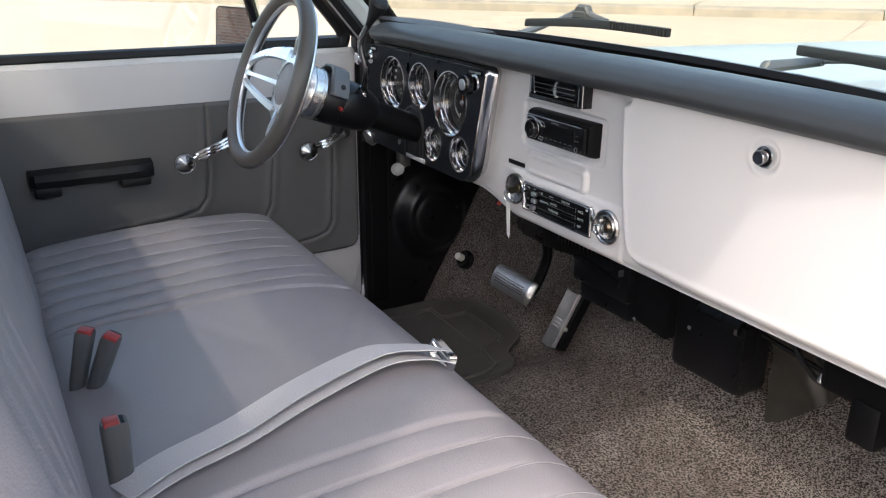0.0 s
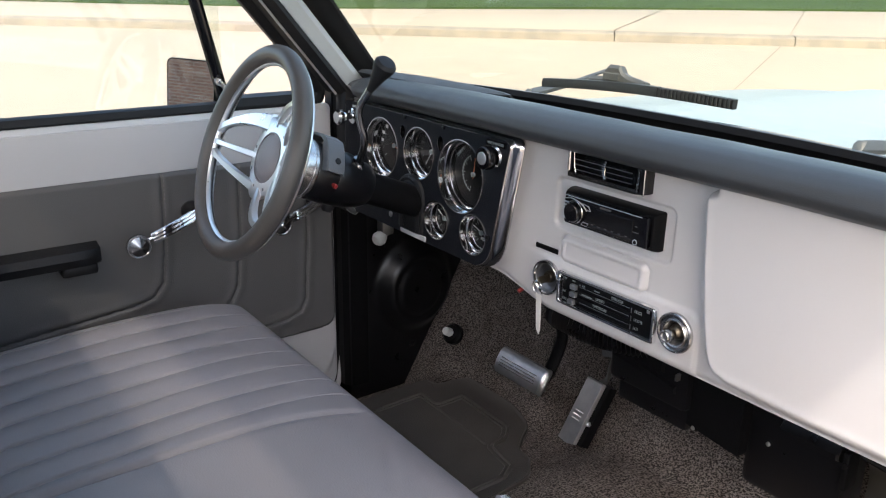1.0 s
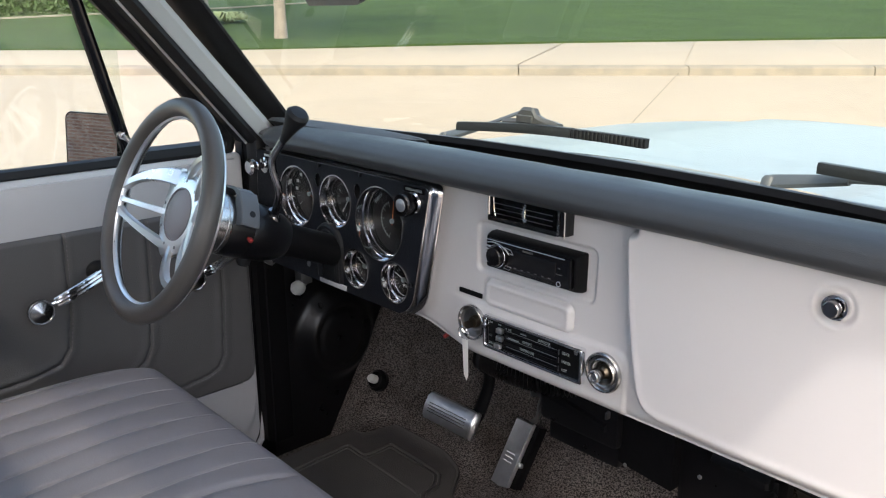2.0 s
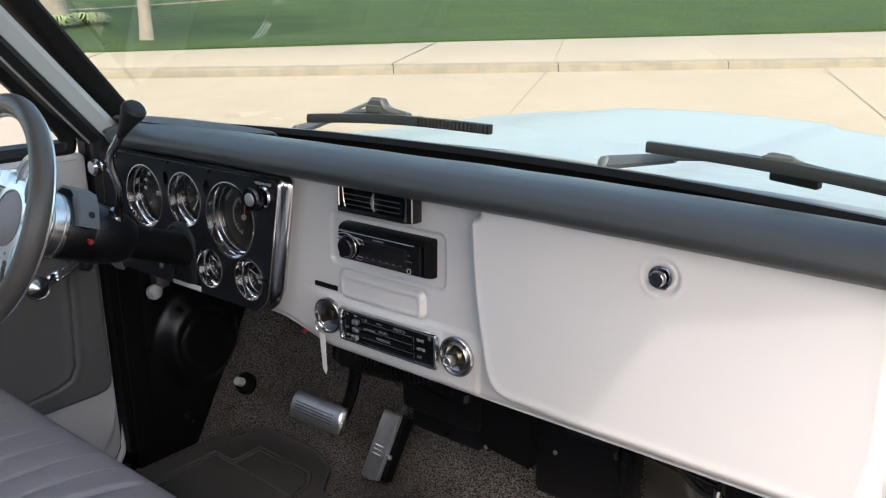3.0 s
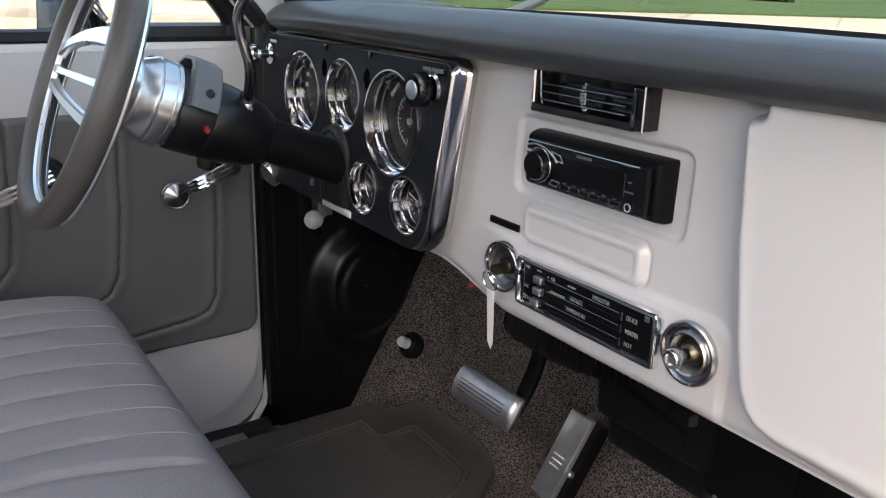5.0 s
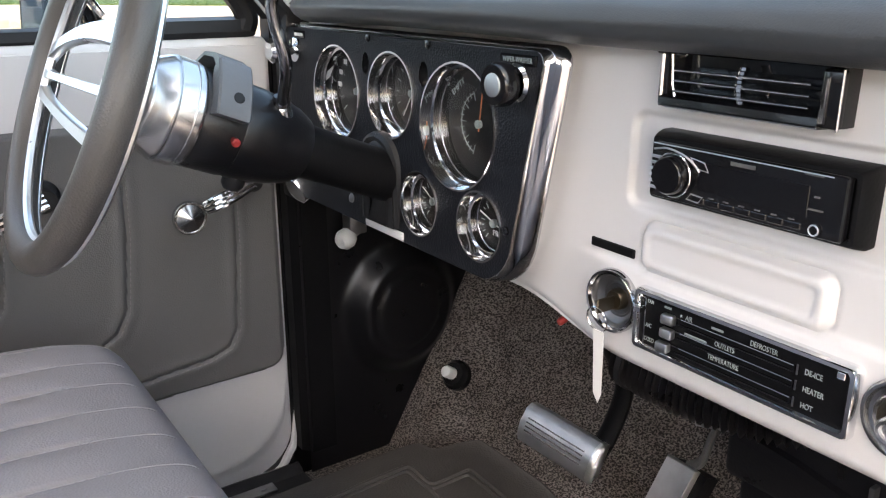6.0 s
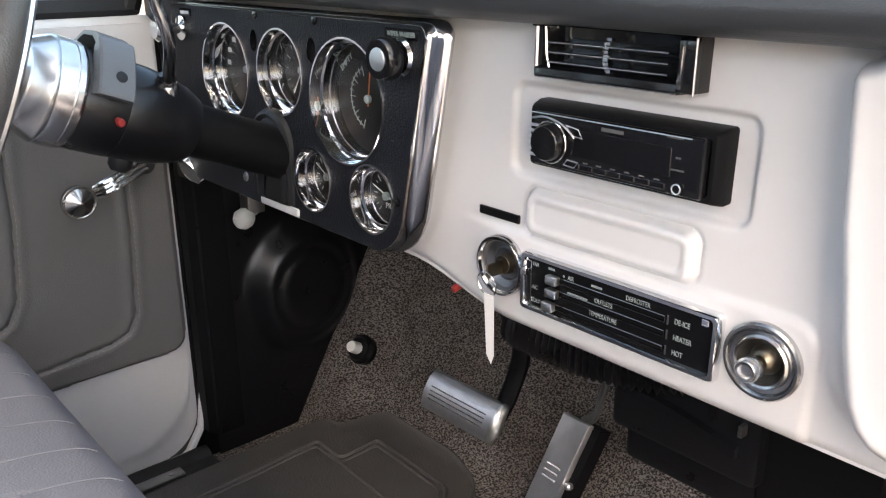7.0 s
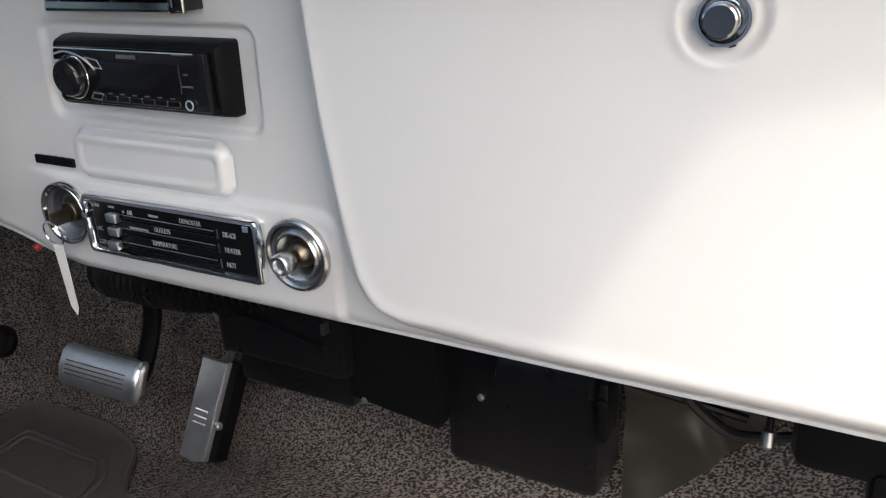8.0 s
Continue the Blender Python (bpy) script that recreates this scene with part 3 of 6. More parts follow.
w2 = thing("window_2", (0, 0.12, 0.75), "wide curved clear windscreen in black rubber gasket", "windscreen", kind="structure")
part("pane", grid(span(-0.775, 0.775, 0.05), span(0, 1, 0.1), screen), SCREENG, w2).visible_shadow = False
bm = bmesh.new()
loft(bm, [[screen(x, -0.105, 0.018), screen(x, -0.045, 0.030), screen(x, -0.035, 0.028), screen(x, -0.008, 0.012), screen(x, 0.0, -0.004), screen(x, -0.016, -0.012), screen(x, -0.105, -0.01)] for x in span(-0.775, 0.775, 0.05)], cap0=True)
part("gasket_lower", bm, BLACK, w2, "black rubber gasket")
for sx in (-1, 1):
    bm = bmesh.new()
    def side(k, d, off):
        p = Vector(screen(sx * (0.775 - d), k, off))
        return p
    loft(bm, [[side(k, -0.055, 0.006), side(k, 0.0, 0.014), side(k, 0.035, 0.014), side(k, 0.05, 0.004), side(k, 0.05, -0.006), side(k, -0.055, -0.012)] for k in span(-0.02, 1.0, 0.08)], cap0=True)
    part("gasket_side", bm, RUBBER, w2, "black rubber gasket")
bm = bmesh.new()
loft(bm, [[screen(x, 1.0, 0.014), screen(x, 0.95, 0.014), screen(x, 0.95, -0.006), screen(x, 1.0, -0.008)] for x in span(-0.76, 0.76, 0.08)], cap0=True)
part("gasket_upper", bm, RUBBER, w2, "black rubber gasket")

# front pillars: painted strip between black seals
for sx in (-1, 1):
    pil = thing("front_pillar" , (sx * 0.75, -0.05, 0.70), "pale painted windscreen pillar between black seals", "pillar", kind="structure")
    zs = span(0.685, 1.27, 0.05)
    def pil_y(z):
        return (-0.035 if sx < 0 else -0.010) - 0.86 * (z - 0.73)
    bm = bmesh.new()
    loft(bm, [[(sx * (0.752 - 0.045 * (z - 0.73)), pil_y(z) + 0.041, z), (sx * (0.740 - 0.045 * (z - 0.73)), pil_y(z) + 0.035, z), (sx * (0.734 - 0.045 * (z - 0.73)), pil_y(z) + 0.02, z), (sx * (0.742 - 0.045 * (z - 0.73)), pil_y(z) - 0.012, z), (sx * (0.775 - 0.045 * (z - 0.73)), pil_y(z) - 0.02, z), (sx * (0.80 - 0.045 * (z - 0.73)), pil_y(z) + 0.05, z)] for z in zs], cap0=True)
    part("painted_strip", bm, PILLARP, pil)
    bm = bmesh.new()
    loft(bm, [[(sx * (0.745 - 0.045 * (z - 0.73)), pil_y(z) - 0.010, z), (sx * (0.742 - 0.045 * (z - 0.73)), pil_y(z) - 0.024, z), (sx * (0.762 - 0.045 * (z - 0.73)), pil_y(z) - 0.040, z), (sx * (0.80 - 0.045 * (z - 0.73)), pil_y(z) - 0.045, z), (sx * (0.80 - 0.045 * (z - 0.73)), pil_y(z) - 0.016, z)] for z in zs], cap0=True)
    part("door_seal", bm, RUBBER, pil, "black rubber door seal")
    bm = bmesh.new()
    tube(bm, [(sx * (0.766 - 0.045 * (z - 0.73)), pil_y(z) - 0.0425, z) for z in zs], 0.0028, 8)
    part("seal_bead", bm, BRUSHED, pil, "thin bright bead along the seal")
# pillar foot below the dashboard end: black jamb with white edge
bm = bmesh.new()
jamb_path = [(-0.40, -0.079), (-0.16, -0.079), (-0.10, -0.074), (-0.060, -0.050), (-0.036, -0.012), (-0.029, 0.03), (-0.027, 0.06)]
def jamb_out(z):
    return 0.009 * step01(z, -0.03, 0.055)
loft(bm, [[(-0.808, y, z), (-0.800 - jamb_out(z), y, z), (-0.797 - jamb_out(z), y + 0.002, z - 0.003), (-0.797 - jamb_out(z), y + 0.006, z - 0.008), (-0.808, y + 0.008, z - 0.011)] for y, z in jamb_path], cap0=True)
solo("door_jamb", bm, WHITE, "white painted curved door jamb edge", "door jamb", "structure")
bm = bmesh.new()
loft(bm, [[(-0.807, y + 0.004, z - 0.008), (-0.807, max(y, -0.028), -0.155), (-0.836, max(y, -0.028), -0.155), (-0.836, y + 0.004, z - 0.008)] for y, z in jamb_path[:-1]], cap0=True)
solo("jamb_corner", bm, BLACK, "dark body corner below the door jamb", "cab side", "structure")
bm = bmesh.new()
loft(bm, [[(-0.795, y, -0.062), (-0.795, y, -0.046), (-0.785, y, -0.041), (-0.772, y, -0.044), (-0.764, y, -0.0505), (-0.728, y, -0.0485), (-0.722, y, -0.062)] for y in span(-1.06, -0.034, 0.1)], cap0=True)
solo("sill_seal", bm, RUBBER, "black rubber seal along the door sill", "seal", "structure")
bm = bmesh.new()
loft(bm, [[(-0.806, -0.027, z), (-0.784, -0.026, z), (-0.766, -0.012, z), (-0.765, 0.03, z), (-0.806, 0.03, z)] for z in span(-0.02, 0.70, 0.06)], cap0=True)
solo("jamb_seal", bm, BLACK, "black rubber seal along the door jamb", "seal", "structure")
for sx in (-1, 1):
    bm = bmesh.new()
    x0, x1 = sorted((sx * 0.838, sx * 0.807))
    box(bm, x0, x1, -0.0285, 0.02, -0.16, 0.69)
    box(bm, x0, x1, 0.02, 0.45, -0.16, 0.59)
    box(bm, x0, x1, -1.12, -0.0285, -0.16, -0.093)
    solo("cowl_side", bm, BLACK, "dark cowl side behind the kick panel", "cab side", "structure")

bm = bmesh.new()
box(bm, -0.79, -0.7435, -0.030, 0.02, 0.425, 0.708, 0.006)
solo("dash_end_trim", bm, RUBBER, "black trim between dashboard and door pillar", "trim", "structure")

# ---- driver's door ----
door = thing("door_1", (-0.80, -0.5, 0.0), "closed driver's door, white above dark grey vinyl panel", "door", kind="structure")
SEAMS = [
    [(-0.419, 0.552), (-0.424, 0.40), (-0.434, 0.33), (-0.455, 0.303), (-0.50, 0.292), (-0.80, 0.262), (-1.02, 0.245)],
    [(-0.262, 0.552), (-0.266, 0.40), (-0.278, 0.29), (-0.294, 0.260), (-0.326, 0.240), (-0.386, 0.224), (-0.72, 0.172)],
    [(-0.108, 0.552), (-0.110, 0.36), (-0.119, 0.225), (-0.134, 0.198), (-0.164, 0.187), (-0.29, 0.173), (-0.50, 0.150)],
]


def door_panel(y, z):
    edge = min(y + 1.03, -0.042 - y, z - (0.142 - 0.03 * (-0.03 - y) * 0.6), 0.556 - z)
    ex, ez = -0.042 - y, z - (0.142 - 0.03 * (-0.03 - y) * 0.6)
    if ex < 0.03 and ez < 0.03:
        edge = min(edge, 0.03 - math.hypot(0.03 - ex, 0.03 - ez))
    x = -0.786
    x -= 0.007 * (1 - step01(edge, 0.0, 0.008)) + (0.020 if edge < 0 else 0.0)
    d = min(seg_dist(y, z, s) for s in SEAMS)
    x -= 0.0038 * math.exp(-(d / 0.0026) ** 2)
    x += 0.0018 * math.exp(-((d - 0.009) / 0.008) ** 2)
    return (x, y, z)


part("vinyl_panel", grid(span(-1.03, -0.60, 0.006) + span(-0.597, -0.042, 0.0027), span(0.125, 0.556, 0.0027), door_panel), DOORV, door, "dark grey stitched vinyl panel")


def stitches(line, place, step=0.0085, length=0.0052, r=0.0007):
    """Short raised threads along a line; place turns a point of the line into one on the surface."""
    o = bmesh.new()
    pts = fine_line([Vector(p) for p in line], step)
    for p, q in zip(pts, pts[1:]):
        if (q - p).length > 1e-5:
            e = p + (q - p).normalized() * min(length, (q - p).length)
            tube(o, [place(*p), place(*e)], r, 5)
    return o


def fine_line(pts, step=0.012):
    """More points along a line, so that it follows the surface."""
    o = []
    for a, b in zip(pts[:-1], pts[1:]):
        n = max(1, int((b - a).length / step))
        o += [a.lerp(b, k / n) for k in range(n)]
    return o + [pts[-1]]


def beside(line, d):
    """The line moved sideways by d."""
    p = [Vector(q) for q in line]
    o = []
    for i, c in enumerate(p):
        u = (p[min(i + 1, len(p) - 1)] - p[max(i - 1, 0)]).normalized()
        o.append(c + Vector((-u.y, u.x)) * d)
    return o


for seam in SEAMS:
    part("stitching", stitches(beside(seam, 0.0042), lambda y, z: Vector(door_panel(y, z)) + Vector((0.0003, 0, 0))), THREADD, door, "row of stitches along the seam")
def door_line(d, x):
    e = min(d, 0.011)
    return [(x, y, z) for y, z in rrect(-1.03 + e, -0.030 - e, -0.060 + d, 0.660 - e, (0.06, 0.075 + 1.1 * d, 0.012, 0.012), 8)]
bm = bmesh.new()
loft(bm, [door_line(0.0, -0.862), door_line(0.0, -0.816), door_line(0.001, -0.812), door_line(0.004, -0.8095), door_line(0.020, -0.8085), door_line(0.026, -0.8070), door_line(0.036, -0.8000), door_line(0.042, -0.7980), door_line(0.048, -0.7975)], cap0=True)
part("door_skin", bm, WHITE, door, "white painted door inner skin")
bm = bmesh.new()
lathe(bm, [(0.0085, 0.0), (0.0085, 0.0035), (0.004, 0.004)], (-0.7965, -0.197, 0.632), (1, 0, 0), 14)
part("plug", bm, RUBBER, door, "small black hole plug")
bm = bmesh.new()
loft(bm, [[(-0.842, y, 0.652), (-0.820, y, 0.655), (-0.812, y, 0.664), (-0.815, y, 0.676), (-0.826, y, 0.680), (-0.842, y, 0.676)] for y in (-1.03, -0.6, -0.255)], cap0=True)
part("window_seal", bm, RUBBER, door, "black felt seal along the window")
bm = bmesh.new()
box(bm, -0.838, -0.833, -1.03, -0.262, 0.66, 1.20)
part("pane", bm, GLASS, door, "clear side glass").visible_shadow = False
# quarter window
bm = bmesh.new()
tube(bm, [(-0.828, -0.258, 0.655), (-0.826, -0.292, 0.80), (-0.822, -0.333, 0.97), (-0.815, -0.40, 1.215)], 0.0135, 10, squash=0.8)
part("quarter_post", bm, GLOSSB, door, "black quarter window post")
bm = bmesh.new()
loft(bm, [[(-0.842, y, 0.652), (-0.818, y, 0.655), (-0.808, y, 0.668), (-0.812, y, 0.684), (-0.842, y, 0.688)] for y in (-0.26, -0.15, -0.062)] + [[(-0.84, -0.045, 0.66), (-0.818, -0.045, 0.662), (-0.81, -0.045, 0.672), (-0.812, -0.048, 0.685), (-0.84, -0.05, 0.69)]], cap0=True)
tube(bm, curve_pts([(-0.822, -0.060, 0.668), (-0.822, -0.056, 0.692), (-0.820, -0.085, 0.735), (-0.815, -0.20, 0.868), (-0.808, -0.36, 1.05), (-0.80, -0.50, 1.21)], 30), 0.017, 10)
part("quarter_frame", bm, RUBBER, door, "black rubber quarter window frame")
bm = bmesh.new()
vs = [bm.verts.new(p) for p in ((-0.830, -0.26, 0.68), (-0.830, -0.06, 0.685), (-0.824, -0.10, 0.75), (-0.812, -0.36, 1.05), (-0.81, -0.40, 1.18), (-0.822, -0.335, 0.97))]
bm.faces.new(vs)
part("quarter_pane", bm, GLASS, door, "clear quarter window").visible_shadow = False
bm = bmesh.new()
lathe(bm, [(0.005, 0), (0.006, 0.006), (0.009, 0.009), (0.009, 0.014), (0.006, 0.017)], (-0.822, -0.278, 0.722), (1, -0.2, 0), 14)
tube(bm, [(-0.808, -0.279, 0.724), (-0.805, -0.268, 0.708), (-0.805, -0.258, 0.694)], [0.006, 0.006, 0.005], 10)
part("latch", bm, CHROME, door, "chrome quarter window latch")
bm = bmesh.new()
arm_prof = lambda y, k: [(-0.786, y, 0.408), (-0.77, y, 0.404), (-0.748 - 0.012 * (1 - k), y, 0.408 + 0.004 * (1 - k)), (-0.742 - 0.016 * (1 - k), y, 0.424), (-0.750 - 0.01 * (1 - k), y, 0.437), (-0.786, y, 0.443)]
loft(bm, [arm_prof(-0.806, 0.0), arm_prof(-0.795, 0.8), arm_prof(-0.74, 1.0), arm_prof(-0.60, 1.0), arm_prof(-0.566, 0.8), arm_prof(-0.552, 0.0)], cap0=True)
box(bm, -0.79, -0.752, -0.80, -0.745, 0.385, 0.412, 0.006)
box(bm, -0.79, -0.752, -0.625, -0.56, 0.388, 0.412, 0.006)
part("armrest", bm, RUBBER, door, "black moulded armrest")


def crank(by, bz, ky, kz, name, label):
    bm = bmesh.new()
    lathe(bm, [(0.022, 0), (0.022, 0.006), (0.016, 0.014), (0.014, 0.03)], (-0.786, by, bz), (1, 0, 0), 20)
    c = part(name, bm, RUBBER, door, label)
    bm = bmesh.new()
    b0, k0 = Vector((-0.760, by, bz)), Vector((-0.753, ky, kz))
    d = (k0 - b0).normalized()
    n = Vector((1, 0, 0)).cross(d)
    for o in (-0.0072, 0.0, 0.0072):
        tube(bm, curve_pts([b0 + n * o, b0.lerp(k0, 0.35) + n * o + Vector((0.008, 0, 0)), b0.lerp(k0, 0.62) + n * o * 0.95 + Vector((0.009, 0, 0)), b0.lerp(k0, 0.76) + n * o * 0.75 + Vector((0.006, 0, 0))], 9), 0.0050, 10)
    tube(bm, [b0.lerp(k0, 0.70) + Vector((0.005, 0, 0)), k0], [0.0065, 0.0050], 10, squash=0.7)
    part("crank_arm", bm, CHROME, c, "ribbed chrome arm")
    bm = bmesh.new()
    lathe(bm, [(0.007, -0.012), (0.008, -0.002), (0.020, 0.001), (0.0235, 0.004), (0.0235, 0.0120), (0.0225, 0.0135), (0.0205, 0.0135), (0.0195, 0.0125), (0.0030, 0.0200), (0.0008, 0.0204)], (-0.752, ky, kz), (1, 0, 0), 32)
    part("crank_knob", bm, PLATED, c, "turned chrome knob with a shallow cone", angle=12)


crank(-0.365, 0.472, -0.486, 0.430, "window_crank", "chrome window crank")
crank(-0.088, 0.459, -0.190, 0.425, "vent_crank", "chrome quarter window crank")

# door mirror on its arm
mir = thing("door_mirror", (-0.93, -0.30, 0.69), "square black door mirror reflecting brickwork", "mirror")
MC, MN = Vector((-0.925, -0.297, 0.695)), Vector((0.36, -0.93, 0.10)).normalized()
mu = Vector((0, 0, 1)).cross(MN).normalized()
mv = MN.cross(mu)
def mplane(outline, d):
    return [MC + mu * a + mv * b + MN * d for a, b in outline]
bm = bmesh.new()
loft(bm, [mplane(rrect(-0.045, 0.045, -0.035, 0.035, 0.02), -0.03), mplane(rrect(-0.070, 0.070, -0.058, 0.058, 0.016), -0.012), mplane(rrect(-0.073, 0.073, -0.061, 0.061, 0.016), 0.0), mplane(rrect(-0.072, 0.072, -0.060, 0.060, 0.016), 0.003), mplane(rrect(-0.070, 0.070, -0.058, 0.058, 0.015), 0.002)], cap0=True, cap1=False)
part("housing", bm, BLACK, mir)
bm = bmesh.new()
loft(bm, [mplane(rrect(-0.071, 0.071, -0.059, 0.059, 0.015), 0.001), mplane(rrect(-0.070, 0.070, -0.058, 0.058, 0.015), 0.002)], cap0=True)
part("mirror_glass", bm, MIRROR, mir, "mirror glass", angle=20)
bm = bmesh.new()
tube(bm, curve_pts([MC - MN * 0.03, MC - MN * 0.05 + Vector((0.04, 0, -0.02)), (-0.855, -0.21, 0.665), (-0.845, -0.20, 0.63)], 14), 0.010, 10)
part("arm", bm, BLACK, mir)
# ---- bonnet, cowl ----
def bonnet(x, y):
    z = 0.664 - 0.105 * x * x + 0.030 * (1.35 - y) / 1.1 - 0.12 * max(0, (y - 1.22) / 0.16) ** 2
    z += 0.009 * step01(0.29 - abs(x), -0.010, 0.012)
    z -= 0.9 * max(0, abs(x) - 0.74) ** 1.5
    return (x, y, z)


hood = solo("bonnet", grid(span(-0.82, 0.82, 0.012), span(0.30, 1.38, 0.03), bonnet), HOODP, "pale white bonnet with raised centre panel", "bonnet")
bm = bmesh.new()
for sx in (-1, 1):
    loft(bm, [[(sx * 0.82, y, 0.575), (sx * 0.83, y, 0.58), (sx * 0.90, y, 0.55), (sx * 0.93, y, 0.42), (sx * 0.93, y, 0.12), (sx * 0.82, y, 0.12)] for y in (0.10, 0.6, 1.38)], cap0=True)
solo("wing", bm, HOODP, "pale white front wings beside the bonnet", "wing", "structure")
bm = bmesh.new()
loft(bm, [[(x, screen_y(x) + 0.012, 0.715), (x, screen_y(x) + 0.05, 0.722), (x, 0.21, 0.712 - 0.10 * x * x), (x, 0.305, 0.700 - 0.14 * x * x), (x, 0.305, 0.55), (x, screen_y(x) + 0.012, 0.55)] for x in span(-0.80, 0.80, 0.05)], cap0=True)
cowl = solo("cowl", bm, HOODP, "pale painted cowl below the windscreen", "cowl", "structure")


def wiper(tip0, tip1, hinge, foot, label, ribs=0.665, hump=1.0):
    t0, t1, hg, ft = Vector(tip0), Vector(tip1), Vector(hinge), Vector(foot)
    w = thing("wiper", ft, label, "wiper", "windscreen wipers")
    d = (t1 - t0).normalized()
    mid = hg - Vector((0, 0, 0.012))
    bm = bmesh.new()
    ks = span(0, 1, 1 / 16)
    def blade(k):
        return t0.lerp(t1, k) + Vector((0, 0.0, 0.006 * math.sin(math.pi * k)))
    loft(bm, [[blade(k) + Vector((0, 0.005, 0.006)), blade(k) + Vector((0, -0.005, 0.006)), blade(k) + Vector((0, -0.007, 0.0)), blade(k) + Vector((0, -0.006, -0.008)), blade(k) + Vector((0, 0.004, -0.008))] for k in ks], cap0=True)
    # blade, ribs and shell take the haze-grey colour where seen through the glass
    part("blade", bm, RUBBER if ribs < 0.8 else HAZED, w)
    bm = bmesh.new()
    if ribs < 0.8:
        for k in span(ribs, 0.985, 0.0185):
            p = blade(k)
            box(bm, p.x - 0.0021, p.x + 0.0021, p.y - 0.0085, p.y + 0.004, p.z - 0.007, p.z + 0.0068, 0.0008, 1)
        part("blade_ribs", bm, HAZED, w)
        bm = bmesh.new()
        loft(bm, [[blade(k) + Vector((0, y, z)) for y, z in ((0.006, 0.0072), (-0.006, 0.0072), (-0.0085, 0.0), (-0.0078, -0.0075), (0.004, -0.0075))] for k in span(0.0, ribs - 0.015, 0.06)], cap0=True)
        part("blade_shell", bm, HAZED, w, "black blade shell, greyed for windscreen haze")
    else:
        p = hg - Vector((0, 0.004, 0.022))
        box(bm, p.x - 0.005, p.x + 0.055, p.y - 0.008, p.y + 0.004, p.z - 0.006, p.z + 0.006, 0.002, 1, Matrix.Translation(p) @ Matrix.Rotation(-0.25, 4, "Z") @ Matrix.Rotation(0.04, 4, "Y") @ Matrix.Translation(-p))
        part("blade_clip", bm, RUBBER, w)
    bm = bmesh.new()
    loft(bm, [[hg + d * a + Vector((0, b, c)) for b, c in ((0.009, -0.014), (-0.009, -0.016), (-0.0085, hump * q - 0.008), (-0.004, hump * q - 0.003), (0.007, hump * q - 0.005))] for a, q in ((-0.052, -0.006), (-0.046, -0.003), (-0.018, -0.002), (-0.013, 0.013), (-0.006, 0.018), (0.016, 0.017), (0.023, 0.006), (0.036, 0.001), (0.060, -0.003), (0.070, -0.006))], cap0=True)
    box(bm, hg.x - 0.016, hg.x + 0.020, hg.y - 0.012, hg.y - 0.008, hg.z - 0.011, hg.z + 0.002 * hump, 0.0015, 1)
    part("bracket", bm, BUCKLE, w, "grey plastic bracket")
    bm = bmesh.new()
    e = hg.lerp(ft, 0.55) + Vector((0, 0.004, 0.002))
    for a, b, r0, r1 in ((hg + Vector((0, 0.006, 0.025 * hump - 0.014)), e, 0.0042, 0.0052), (e, ft, 0.009, 0.013)):
        tube(bm, [a, a.lerp(b, 0.5), b], [r0, (r0 + r1) / 2, r1], 8, squash=0.5)
    lathe(bm, [(0.012, -0.02), (0.012, 0.002), (0.008, 0.008)], ft, (0, 0.3, 1), 14)
    part("arm", bm, CLAMPM, w, "grey metal arm")


wiper((-0.305, 0.134, 0.751), (0.087, 0.142, 0.763), (-0.165, 0.160, 0.779), (-0.385, 0.172, 0.718), "black wiper resting at the foot of the windscreen")
wiper((0.334, 0.155, 0.760), (0.755, 0.045, 0.749), (0.515, 0.118, 0.771), (0.255, 0.190, 0.724), "black wiper with flat grey arm on the windscreen", 0.9, 0.35)

# ---- dashboard ----
dash = thing("dashboard", (0, 0.02, 0.40), "white painted metal dashboard with black padded top", "dashboard")
GLOVE_L = [(0.190, 0.680), (0.178, 0.677), (0.174, 0.668), (0.175, 0.653), (0.182, 0.580), (0.195, 0.503), (0.204, 0.463), (0.212, 0.446), (0.223, 0.435), (0.245, 0.4265), (0.29, 0.4220), (0.34, 0.4200)]


def glove_edge(z):
    pts = GLOVE_L[::-1]
    for (xa, za), (xb, zb) in zip(pts, pts[1:]):
        if za <= z <= zb:
            return xa + (xb - xa) * (z - za) / (zb - za)
    return GLOVE_L[0][0] if z > 0.6 else 0.34


def dash_foot(x):
    return 0.402 + 0.026 * (1 - step01(x, -0.27, -0.12))


